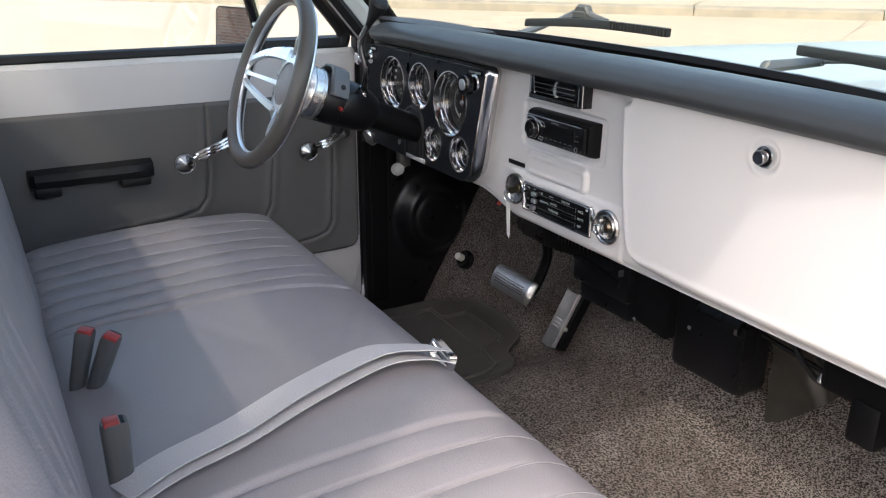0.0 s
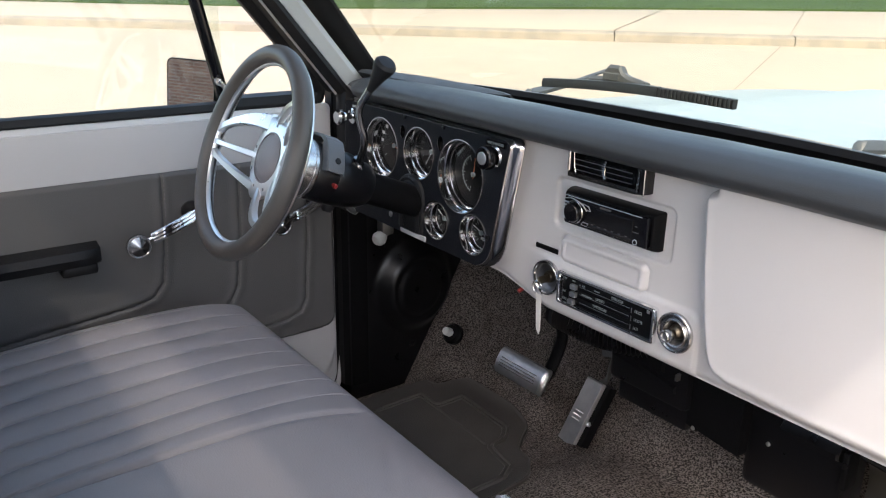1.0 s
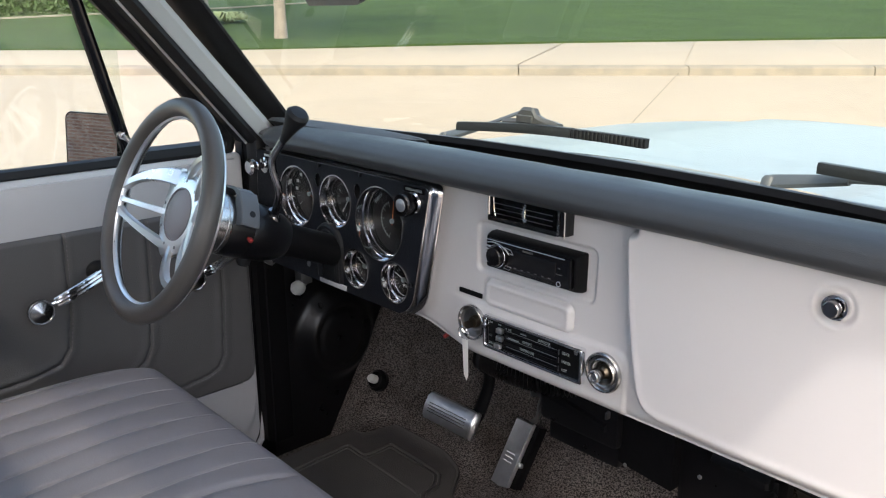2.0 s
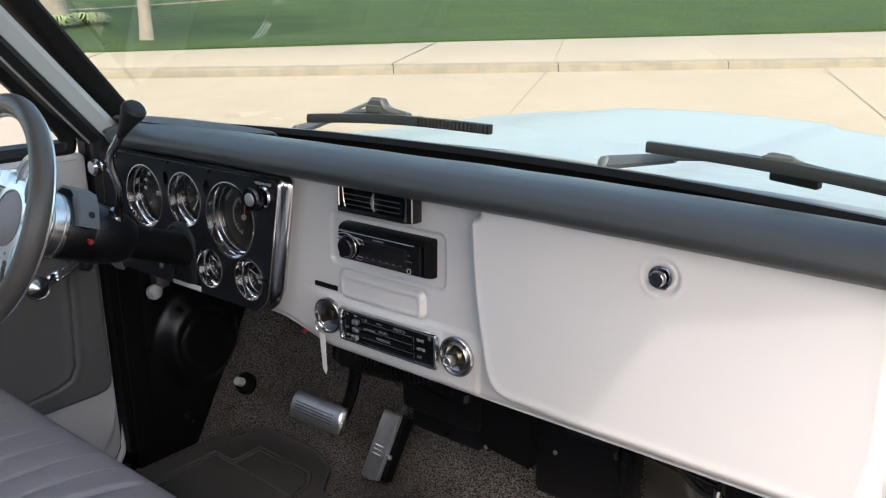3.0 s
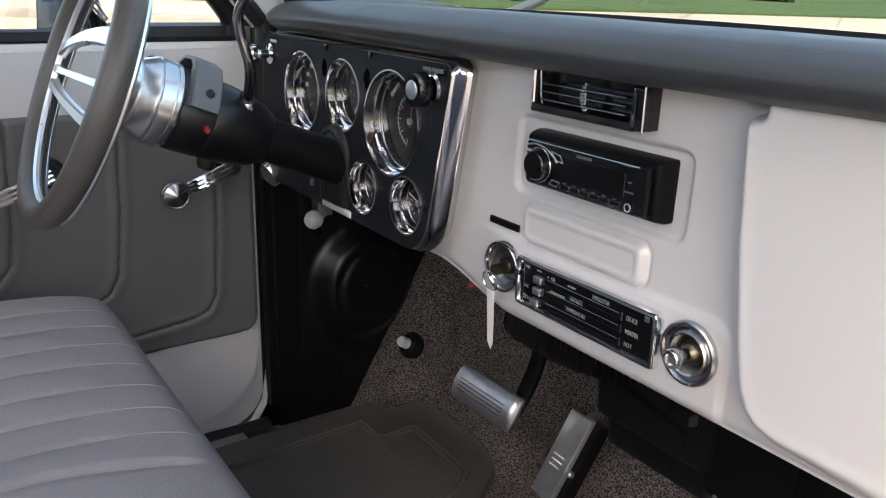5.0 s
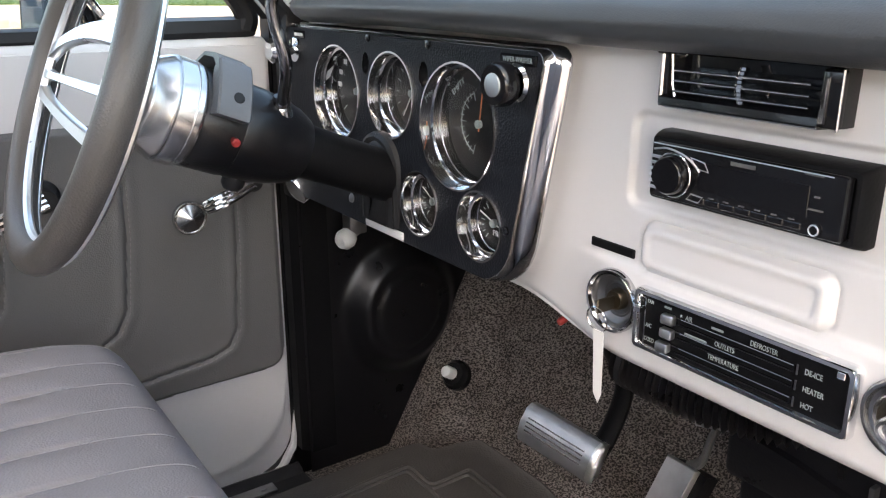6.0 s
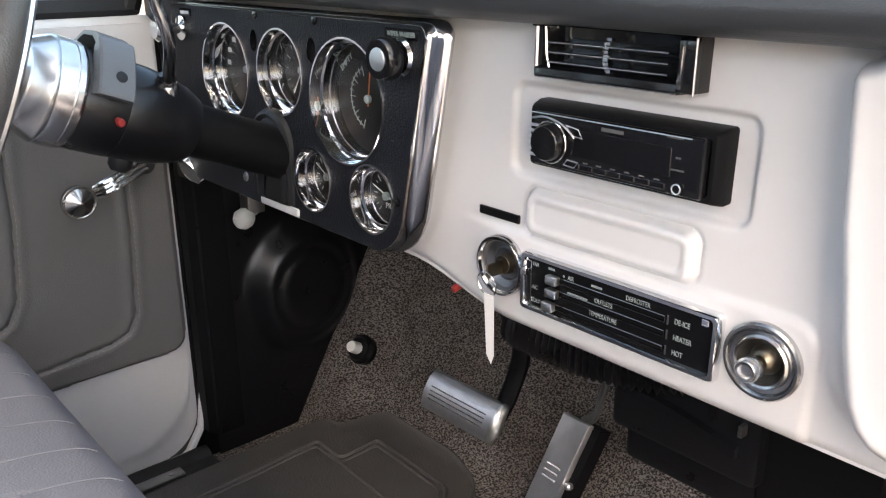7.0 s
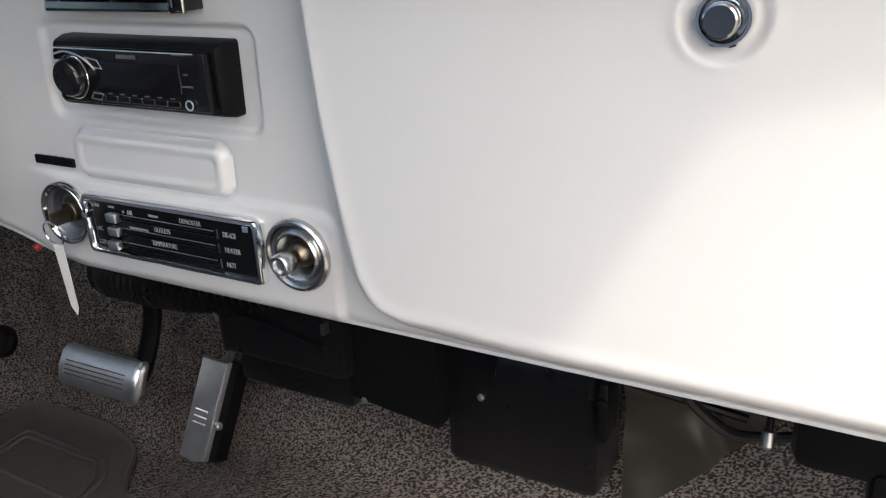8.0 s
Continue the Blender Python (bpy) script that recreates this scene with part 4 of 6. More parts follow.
def dash_face(x, z):
    y = 0.006 - 0.022 * (0.69 - z)
    foot = dash_foot(x)
    # rolled lower edge
    if z < foot + 0.016:
        q = (foot + 0.016 - z) / 0.016
        y += 0.016 * (1 - math.sqrt(max(0.0, 1 - min(q, 1.0) ** 2)))
    # radio recess, raised name panel, control boss
    y += 0.006 * (1 - step01(rr_dist(x, z, -0.126, 0.112, 0.549, 0.634, 0.014), -0.005, 0.001))
    q = rr_dist(x, z, -0.102, 0.074, 0.498, 0.541, 0.012)
    y -= 0.0066 * (1 - step01(q, -0.0055, 0.0004)) - 0.0026 * math.exp(-((q - 0.0018) / 0.0018) ** 2)
    y += 0.0015 * (1 - step01(rr_dist(x, z, -0.092, 0.064, 0.507, 0.532, 0.008), -0.0016, 0.0004))
    y -= 0.0045 * (1 - step01(rr_dist(x, z, -0.30, 0.176, 0.30, 0.500, 0.022), -0.007, 0.001)) * step01(x, -0.20, -0.12)
    # glove box lid
    ge = glove_edge(z)
    d = max(ge - x, x - 0.690, 0.4200 - z)
    if x < 0.34:
        near = seg_dist(x, z, GLOVE_L)
        d = max(d, -near) if d < 0 else near
    rise = 0.014 * (1 - step01(ge - x, 0.001, 0.026)) * step01(z, 0.425, 0.480) * (1 - 0.75 * step01(z, 0.50, 0.60))
    rad = 0.0105 + 0.0095 * step01(x, 0.20, 0.30) * step01(0.52 - z, 0.0, 0.06)
    rise += (0.034 - rise) * math.sqrt(1 - min(1.0, max(0.0, (d + rad) / rad)) ** 2)
    rise += 0.0012 * math.exp(-((d + rad) / 0.006) ** 2)
    y -= rise
    # sockets of the ignition switch and the lighter
    y += 0.012 * (1 - step01(math.hypot(x + 0.126, z - 0.461), 0.0235, 0.0265))
    y += 0.012 * (1 - step01(math.hypot(x - 0.138, z - 0.4605), 0.0180, 0.0205))
    # lock dimple
    r = math.hypot(x - 0.4475, z - 0.6485)
    y += 0.0055 * (1 - step01(r, 0.0155, 0.0245)) - 0.0010 * math.exp(-((r - 0.0245) / 0.003) ** 2)
    return (x, y, z)


def dash_rows(x, k):
    foot = dash_foot(x)
    return dash_face(x, foot + k * (0.695 - foot))


DASH_X = span(-0.745, -0.166, 0.0045) + span(-0.1640, 0.25, 0.0018) + span(0.2535, 0.40, 0.0035) + span(0.402, 0.475, 0.002) + span(0.480, 0.78, 0.005)
part("panel", grid(DASH_X, span(0, 0.25, 0.0056) + span(0.2568, 1, 0.0074), dash_rows), WHITE, dash, "white painted metal panel", angle=60)
bm = bmesh.new()
loft(bm, [[(x, 0.004, dash_foot(x) + 0.002), (x, 0.03, dash_foot(x)), (x, 0.034, dash_foot(x) + 0.012), (x, 0.006, dash_foot(x) + 0.016)] for x in span(-0.745, 0.78, 0.02)], cap0=True)
part("lower_flange", bm, WHITE, dash)
# padded top
PADP = [(0.03, 0.688), (-0.018, 0.6855), (-0.036, 0.6875), (-0.050, 0.6955), (-0.056, 0.708), (-0.050, 0.720), (-0.036, 0.7295), (-0.016, 0.7350), (0.008, 0.7365), (0.035, 0.733), (0.06, 0.722), (0.085, 0.700)]


def pad(x, i):
    a = int(i)
    b = min(a + 1, len(PADP) - 1)
    y, z = (PADP[a][j] + (PADP[b][j] - PADP[a][j]) * (i - a) for j in (0, 1))
    k = step01(-x, 0.665, 0.735)
    back = (screen_y(x) - screen_y(0)) * 0.55 * step01(y, 0.0, 0.12)
    y2 = y + back + k * 0.03 * (1 if y < 0.0 else 0)
    y2 += 0.0016 * noise.noise(Vector((x * 7, i * 0.5, 3)))
    z2 = z - 0.008 * (abs(x) / 0.75) ** 3 + 0.0010 * noise.noise(Vector((x * 9, i * 0.6, 8)))
    z2 += 0.004 * step01(-x, 0.15, 0.5) * (1 - step01(z, 0.69, 0.72))
    z2 = z2 + (0.712 - z2) * 0.55 * k
    return (x, y2, z2)


part("padded_top", grid(span(-0.738, 0.78, 0.02), span(0, len(PADP) - 1, 0.34), pad), PADV, dash, "black padded vinyl top", angle=80)
bm = bmesh.new()
vs = [bm.verts.new(pad(-0.738, i)) for i in range(len(PADP))]
bm.faces.new(vs)
part("pad_end", bm, PADV, dash)
bm = bmesh.new()
lip = []
for x in span(-0.735, -0.30, 0.015):
    t = (x + 0.735) / 0.435
    y0, k = 0.052 + (screen_y(x) - screen_y(0)) * 0.6, math.sin(math.pi * min(1.0, 0.08 + t * 0.92)) ** 0.6
    top = 0.7345 + 0.0075 * k
    lip.append([(x, y0 - 0.024 * k - 0.001, 0.7335), (x, y0 - 0.012 * k, top - 0.003), (x, y0, top), (x, y0 + 0.004, top), (x, y0 + 0.010, top - 0.006), (x, y0 + 0.012, 0.716)])
loft(bm, lip, cap0=True)
part("defroster_cover", bm, PADV, dash, "thin black defroster lip")
# ---- instrument cluster ----
cluster = thing("instrument_cluster", (-0.46, -0.02, 0.45), "black instrument cluster with chrome rim and five round gauges", "gauge cluster")


def face_y(z):
    return -0.034 - 0.035 * (0.68 - z)


GAUGES = [(-0.588, 0.601, 0.0595), (-0.457, 0.612, 0.0490), (-0.327, 0.594, 0.0655), (-0.393, 0.4985, 0.0365), (-0.282, 0.499, 0.0365)]
BX0, BX1, BZ0, BZ1 = -0.733, -0.194, 0.447, 0.678


def lean(pts):
    """The passenger end of the cluster leans in towards its foot."""
    return [(x + 0.18 * (z - 0.678) * step01(x, -0.33, -0.21), z) for x, z in pts]


outer = lean(rrect(BX0, BX1, BZ0, BZ1, (0.012, 0.040, 0.014, 0.012), 8))
bm = bmesh.new()
edges = []
for loop in [outer] + [ring(cx, cz, r, 40) for cx, cz, r in GAUGES] + [ring(-0.514, 0.644, 0.0085, 16, 1.5), ring(-0.390, 0.642, 0.009, 16, 1.5)]:
    vs = [bm.verts.new((x, face_y(z), z)) for x, z in loop]
    edges += [bm.edges.new((vs[k], vs[(k + 1) % len(vs)])) for k in range(len(vs))]
bmesh.ops.triangle_fill(bm, use_beauty=True, edges=edges)
part("facing", bm, CRINKLE, cluster, "black grained facing plate", angle=20)
bm = bmesh.new()
def off(d):
    """The cluster's outline set out by d, most at the passenger end, where the rim flares."""
    return lean(rrect(BX0 - d * 0.3, BX1 + d, BZ0 - d * 0.2, BZ1 + d * 0.3, (0.012 + d * 0.3, 0.040 + d * 0.5, 0.014 + d * 0.4, 0.012 + d * 0.3), 8))
RIM = ((-0.003, 0.001), (-0.0015, -0.002), (0.0, -0.002), (0.0008, 0.0005), (0.0065, 0.0055), (0.0075, 0.0058), (0.0085, 0.0050), (0.0100, 0.0060), (0.0160, 0.0120), (0.0172, 0.0145), (0.0165, 0.0175), (0.0110, 0.0200), (-0.0060, 0.0360), (-0.0100, 0.0480))
loft(bm, [[(x, face_y(z) + dy, z) for x, z in off(d)] for d, dy in RIM], cap1=False)
part("chrome_rim", bm, BEZELC, cluster, "chrome rim")
for k, (cx, cz, r) in enumerate(GAUGES):
    bm = bmesh.new()
    fy = face_y(cz)
    deep = 0.033 if r > 0.04 else 0.023
    def lp(rr, dy):
        return [(x, face_y(z) * (1 if dy < 0.004 else 0) + (fy if dy >= 0.004 else 0) + dy, z) for x, z in ring(cx, cz, rr, 40)]
    loft(bm, [lp(r + 0.0012, 0.0005), lp(r + 0.0008, -0.0018), lp(r - 0.0012, -0.0018), lp(r - 0.0016, 0.002), lp(r - 0.0026, 0.011), lp(r - 0.0060, 0.012), lp(r - 0.0050, 0.0145), lp(r - 0.0058, 0.021), lp(r - 0.0072, 0.0215), lp(r - 0.0068, deep)], cap1=False)
    g = part("gauge_cup", bm, CUPC, cluster, "deep chrome gauge cup")
    bm = bmesh.new()
    loft(bm, [lp(r - 0.006, deep), lp(r - 0.010, deep - 0.001)], cap0=True)
    part("dial", bm, DIAL, g, "black dial")
    # scale marks
    bm = bmesh.new()
    a0, a1, n = ((215, -35, 13), (300, 60, 11), (250, 110, 13), (230, 130, 7), (230, 130, 7))[k]
    for q in range(n):
        a = radians(a0 + (a1 - a0) * q / (n - 1))
        long = 0.012 if q % 3 == 0 else 0.007
        ri = (r - 0.013 if k != 2 else r - 0.030)
        m = Matrix.Translation((cx, fy + deep - 0.0016, cz)) @ Matrix.Rotation(-a, 4, "Y")
        box(bm, ri - long * r / 0.075, ri, -0.0003, 0.0003, -0.0004, 0.0004, m=m)
    if k == 2:
        tube(bm, [(cx + 0.033 * math.cos(radians(a)), fy + deep - 0.0016, cz + 0.033 * math.sin(radians(a))) for a in range(110, 260, 10)], 0.0005, 4)
        for a in range(42, 78, 6):
            m = Matrix.Translation((cx, fy + deep - 0.0016, cz)) @ Matrix.Rotation(-radians(a), 4, "Y")
            box(bm, 0.040, 0.050, -0.0003, 0.0003, -0.0006, 0.0006, m=m)
    part("scale_marks", bm, INKD, g, "white scale marks")
    bm = bmesh.new()
    na = radians((-25, 235, 82, 150, 160)[k])
    m = Matrix.Translation((cx, fy + deep - 0.003, cz)) @ Matrix.Rotation(-na, 4, "Y")
    box(bm, -0.008, r * 0.70, -0.0006, 0.0006, -0.0006, 0.0006, 0.0003, 1, m=m)
    nd = part("needle", bm, ORANGE if k in (0, 2) else INK, g, "slim pointer")
    bm = bmesh.new()
    lathe(bm, [(0.0045, 0.001), (0.0045, -0.003), (0.002, -0.004)], (cx, fy + deep - 0.003, cz), (0, 1, 0), 12)
    part("needle_hub", bm, INKD, cluster, "pale pointer hub")
    bm = bmesh.new()
    loft(bm, [lp(r - 0.0045, 0.0125), lp(r - 0.006, 0.0120)], cap0=False)
    part("lens", bm, LENS, g, "clear gauge lens").visible_shadow = False
g3 = GAUGES[2]
lettering("EMPTY", g3[0] - 0.034, face_y(g3[1]) + 0.0275, g3[1] + 0.036, 0.0088, INKD, cluster, "white gauge lettering", spin=38)
for n, (dx, dz) in enumerate(((-0.040, 0.006), (-0.036, 0.022), (-0.023, 0.036), (-0.004, 0.042), (0.017, 0.038))):
    bm = bmesh.new()
    x, z = GAUGES[0][0] + dx, GAUGES[0][1] + dz
    box(bm, x - 0.004, x + 0.004, face_y(0.6) + 0.0270, face_y(0.6) + 0.0276, z - 0.003, z + 0.003)
    part("number_mark", bm, INK, cluster, "small pale number mark")
for n, (cx, cz, dx, dz) in enumerate(((-0.393, 0.4985, 0.012, 0.008), (-0.282, 0.499, 0.013, -0.014))):
    if n:
        lettering("PRES", cx + 0.008, face_y(cz) + 0.0190, cz - 0.010, 0.0085, INK, cluster, "white gauge lettering")
    else:
        bm = bmesh.new()
        box(bm, cx + 0.004, cx + 0.018, face_y(cz) + 0.0190, face_y(cz) + 0.0196, cz + 0.006, cz + 0.010)
        part("print_bar", bm, INK, cluster, "small pale print")
for lx, ln, tx in ((-0.233, 0.052, "WIPER-WASHER"), (-0.690, 0.03, "")):
    bm = bmesh.new()
    box(bm, lx - ln / 2, lx + ln / 2, face_y(0.668) - 0.0018, face_y(0.668) + 0.001, 0.6635, 0.6735, 0.0008, 1)
    pl = part("label_plate", bm, GLOSSB, cluster, "small black label plate")
    if tx:
        lettering(tx, lx, face_y(0.668) - 0.002, 0.6685, 0.0068, INKD, cluster, "tiny white lettering", stretch=0.85)
    else:
        bm = bmesh.new()
        for q in range(5):
            box(bm, lx - 0.012 + q * 0.005, lx - 0.0085 + q * 0.005, face_y(0.668) - 0.0024, face_y(0.668) - 0.0016, 0.6665, 0.6705)
        part("print_bar", bm, INK, cluster)
for x, z in ((-0.507, 0.6735), (-0.381, 0.6735), (-0.2385, 0.505)):
    bm = bmesh.new()
    lathe(bm, [(0.0045, 0.0), (0.0045, -0.002), (0.002, -0.003)], (x, face_y(z), z), (0, 1, 0), 12)
    part("screw", bm, GLOSSB, cluster, "small black screw")
for x, z, rx, rz in ((-0.514, 0.644, 0.0088, 0.0132), (-0.390, 0.642, 0.0093, 0.0138)):
    bm = bmesh.new()
    loft(bm, [[(a, face_y(b) + 0.0005, b) for a, b in ring(x, z, rx, 16, 1.5)], [(a, face_y(b) + 0.008, b) for a, b in ring(x, z, rx * 0.95, 16, 1.5)]])
    part("warning_lamp", bm, GLOSSB, cluster, "unlit dark warning lamp")
# wiper knob and light knob
bm = bmesh.new()
lathe(bm, [(0.018, 0.0), (0.018, 0.003), (0.0155, 0.006), (0.008, 0.008), (0.0075, 0.016)], (-0.232, face_y(0.647), 0.648), (0, -1, 0), 24)
kn = part("wiper_knob_base", bm, CHROME, cluster, "chrome wiper knob shaft")
bm = bmesh.new()
lathe(bm, [(0.012, 0.012), (0.0195, 0.014), (0.0205, 0.017), (0.020, 0.027), (0.018, 0.030), (0.0105, 0.030)], (-0.232, face_y(0.647), 0.648), (0, -1, 0), 28, caps=(True, False))
part("wiper_knob", bm, GLOSSB, kn, "black wiper knob")
bm = bmesh.new()
lathe(bm, [(0.011, 0.029), (0.0105, 0.0315), (0.004, 0.0325)], (-0.232, face_y(0.647), 0.648), (0, -1, 0), 24)
part("knob_cap", bm, BRUSHED, kn)
bm = bmesh.new()
lathe(bm, [(0.016, 0.0), (0.016, 0.005), (0.007, 0.008), (0.0065, 0.020), (0.011, 0.023), (0.0165, 0.030), (0.0165, 0.037), (0.012, 0.042), (0.003, 0.043)], (-0.700, face_y(0.652), 0.648), (0, -1, 0), 24)
part("light_knob", bm, CHROME, cluster, "chrome light switch knob")
# column shroud on the facing
bm = bmesh.new()
sh = lambda d, y: [(x, y, z) for x, z in rrect(-0.520 - d, -0.434 + d, 0.4585, 0.566 + d, (0.004, 0.004, 0.042 + d * 0.4, 0.042 + d * 0.4), 10)]
loft(bm, [sh(0.003, -0.036), sh(0.001, -0.044), sh(-0.003, -0.047), sh(-0.006, -0.0465), sh(-0.008, -0.0455), sh(-0.011, -0.048), sh(-0.016, -0.0485), sh(-0.020, -0.046)])
part("column_shroud", bm, RUBBER, cluster, "black moulded column surround")
bm = bmesh.new()
box(bm, -0.508, -0.423, -0.0455, -0.036, 0.4475, 0.4570, 0.002)
part("cover_edge", bm, WHITE, cluster, "white painted edge below the column")
bm = bmesh.new()
lathe(bm, [(0.0065, 0.0), (0.006, 0.002), (0.003, 0.003)], (-0.548, face_y(0.473) + 0.001, 0.473), (0, -1, 0.2), 18)
part("badge", bm, DISH, cluster, "small worn metal emblem")
bm = bmesh.new()
lathe(bm, [(0.019, 0.0), (0.022, 0.006), (0.021, 0.014), (0.012, 0.018), (0.003, 0.018)], (-0.708, -0.034, 0.456), (0.1, -1, -0.5), 26)
part("brake_release_cup", bm, CHROME, cluster, "round chrome pull below the cluster")

# ---- air vent ----
vent = thing("air_vent", (0, -0.02, 0.64), "chrome-edged black dashboard air vent with thin louvres", "air vent")
bm = bmesh.new()
vo = lambda d, y: xz([(-0.084 - d, 0.6455 - d), (0.066 + d, 0.6455 - d), (0.066 + d, 0.684), (-0.084 - d, 0.684)], y)
loft(bm, [vo(0.001, 0.006), vo(0.001, -0.008), vo(-0.001, -0.011), vo(-0.004, -0.010), vo(-0.008, 0.004)])
part("housing", bm, GLOSSB, vent, "black vent housing")
bm = bmesh.new()
tube(bm, [(-0.0855, -0.010, 0.683), (-0.0850, -0.011, 0.6445), (-0.072, -0.012, 0.6445)], 0.0020, 6)
tube(bm, [(-0.076, -0.011, 0.683), (-0.074, -0.011, 0.660), (-0.070, -0.011, 0.6470)], 0.0012, 6)
part("edge_trim", bm, BEZELC, vent, "thin chrome edge")
for n in range(3):
    bm = bmesh.new()
    z = 0.6550 + n * 0.0078
    box(bm, -0.072, 0.043, -0.0125, 0.0, z - 0.0006, z + 0.0006, m=Matrix.Translation((0, -0.010, z)) @ Matrix.Rotation(radians(-8), 4, "X") @ Matrix.Translation((0, 0.010, -z)))
    lv = part("louvre", bm, GLOSSB, vent)
    bm = bmesh.new()
    tube(bm, [(-0.072, -0.0127, z + 0.001), (0.043, -0.0127, z + 0.001)], 0.0008, 6)
    part("louvre_edge", bm, CHROME, lv, "bright louvre edge")
bm = bmesh.new()
for n in range(9):
    lathe(bm, [(0.0036, 0.0), (0.0036, 0.0022)], (-0.012, -0.0125 + 0.00025 * (n - 4) ** 2, 0.6520 + n * 0.0030), (0, 0, 1), 8)
part("thumb_wheel", bm, CHROME, vent, "ribbed chrome thumb wheel")
bm = bmesh.new()
box(bm, 0.052, 0.0665, -0.0150, 0.002, 0.6440, 0.683, 0.002)
vb = part("end_block", bm, GLOSSB, vent, "black end block")
bm = bmesh.new()
loft(bm, [[(0.0525, -0.0150, 0.6465), (0.0575, -0.0155, 0.6465), (0.0580, -0.0155, 0.678), (0.0520, -0.0100, 0.680), (0.0515, -0.0110, 0.668)], [(0.0530, -0.0165, 0.6475), (0.0570, -0.0168, 0.6475), (0.0575, -0.0168, 0.677), (0.0530, -0.0130, 0.678), (0.0525, -0.0130, 0.668)]])
box(bm, 0.0655, 0.0672, -0.0158, -0.0135, 0.6430, 0.684, 0.0006, 1)
part("end_trim", bm, BEZELC, vb, "chrome end trim")

bm = bmesh.new()
loft(bm, [[(x, 0.002, 0.6415), (x, -0.0135, 0.6425), (x, -0.0150, 0.6450), (x, -0.0140, 0.6500), (x, -0.0100, 0.6525), (x, 0.002, 0.6525)] for x in (-0.084, -0.082, 0.052)], cap0=True)
vl = part("lower_lip", bm, GLOSSB, vent, "glossy black lower lip")
bm = bmesh.new()
tube(bm, [(-0.083, -0.0148, 0.6435), (0.052, -0.0150, 0.6435)], 0.0007, 6)
part("lip_edge", bm, CHROME, vl, "thin bright edge")
bm = bmesh.new()
tube(bm, [(-0.094, -0.0060, 0.6835), (-0.062, -0.0120, 0.6835)], 0.0012, 6)
part("upper_edge", bm, BEZELC, vent, "thin bright upper edge")

# ---- car stereo ----
st = thing("car_stereo", (0, -0.01, 0.565), "black single-slot car stereo with round volume dial", "car stereo")
bm = bmesh.new()
so = lambda d, y, r=0.003: xz(rrect(-0.0915 - d, 0.0915 + d, 0.5645 - d, 0.6225 + d, r, 3), y)
loft(bm, [so(0.0, 0.012), so(0.0, 0.001), so(-0.0025, -0.009), so(-0.004, -0.012), so(-0.007, -0.012), so(-0.008, -0.008)])
part("trim_ring", bm, BLACK, st, "black trim ring")
bm = bmesh.new()
fo = lambda d, y: xz(rrect(-0.0835 - d, 0.0815 + d, 0.5705 - d, 0.6160 + d, (0.004, 0.002, 0.002, 0.006), 3), y)
loft(bm, [fo(0.0, -0.008), fo(0.0, -0.0155), fo(-0.001, -0.0175), fo(-0.004, -0.0180)])
part("faceplate", bm, GLOSSB, st, "glossy black faceplate")
bm = bmesh.new()
lathe(bm, [(0.0175, 0.0), (0.0175, 0.004), (0.0155, 0.0045), (0.015, 0.011), (0.0135, 0.013), (0.003, 0.0125)], (-0.0575, -0.0177, 0.5925), (0, -1, 0), 30)
dial = part("volume_dial", bm, GLOSSB, st, "black volume dial")
bm = bmesh.new()
tube(bm, [(-0.0575 + 0.0172 * math.cos(radians(a)), -0.0223, 0.5925 + 0.0172 * math.sin(radians(a))) for a in range(0, 360, 12)], 0.0007, 6, closed=True)
part("dial_ring", bm, CHROME, dial, "thin chrome ring")
bm = bmesh.new()
for z, x1 in ((0.5790, -0.0690), (0.5840, -0.0735), (0.5890, -0.0755), (0.5940, -0.0755), (0.5990, -0.0740), (0.6040, -0.0700)):
    box(bm, -0.0828, x1, -0.0200, -0.0165, z - 0.0013, z + 0.0009, 0.0004, 1)
tube(bm, curve_pts([(-0.080, -0.0190, 0.6095), (-0.066, -0.0197, 0.6120), (-0.050, -0.0197, 0.609), (-0.040, -0.0193, 0.6035), (-0.0345, -0.0190, 0.5985)], 16), 0.0009, 6)
tube(bm, [(-0.081, -0.0187, 0.6145), (0.072, -0.0187, 0.6145)], 0.0005, 5)
for wing in (((-0.0440, 0.6080), (-0.0310, 0.6060), (-0.0265, 0.5995), (-0.0375, 0.6005)), ((-0.0410, 0.5800), (-0.0300, 0.5792), (-0.0335, 0.5745), (-0.0450, 0.5752))):
    tube(bm, [(x, -0.0186, z) for x, z in wing], 0.0006, 5, closed=True)
tube(bm, [(0.0635 + 0.0036 * math.cos(radians(a)), -0.0204, 0.5765 + 0.0036 * math.sin(radians(a))) for a in range(0, 360, 24)], 0.0006, 5, closed=True)
part("silver_trim", bm, BRUSHED, st, "silver trim lines")
bm = bmesh.new()
box(bm, -0.036, 0.056, -0.0187, -0.0177, 0.584, 0.606, 0.0003, 1)
part("display", bm, GLOSSB, st, "dark unlit display")
for n in range(7):
    bm = bmesh.new()
    x = -0.041 + n * 0.0135
    box(bm, x, x + 0.0126, -0.0188, -0.0165, 0.5735, 0.5785, 0.0006, 1)
    bt = part("preset_button", bm, GLOSSB, st)
    bm = bmesh.new()
    box(bm, x + 0.003, x + 0.0075, -0.0190, -0.0182, 0.5797, 0.5806)
    part("button_mark", bm, BUCKLE, bt, "pale print mark")
bm = bmesh.new()
lathe(bm, [(0.0042, 0.0), (0.0042, 0.0022), (0.0034, 0.0026)], (0.0635, -0.0177, 0.5765), (0, -1, 0), 16)
part("aux_socket", bm, BLACK, st, "small round socket")
bm = bmesh.new()
box(bm, -0.008, 0.013, -0.0189, -0.0186, 0.6085, 0.6115)
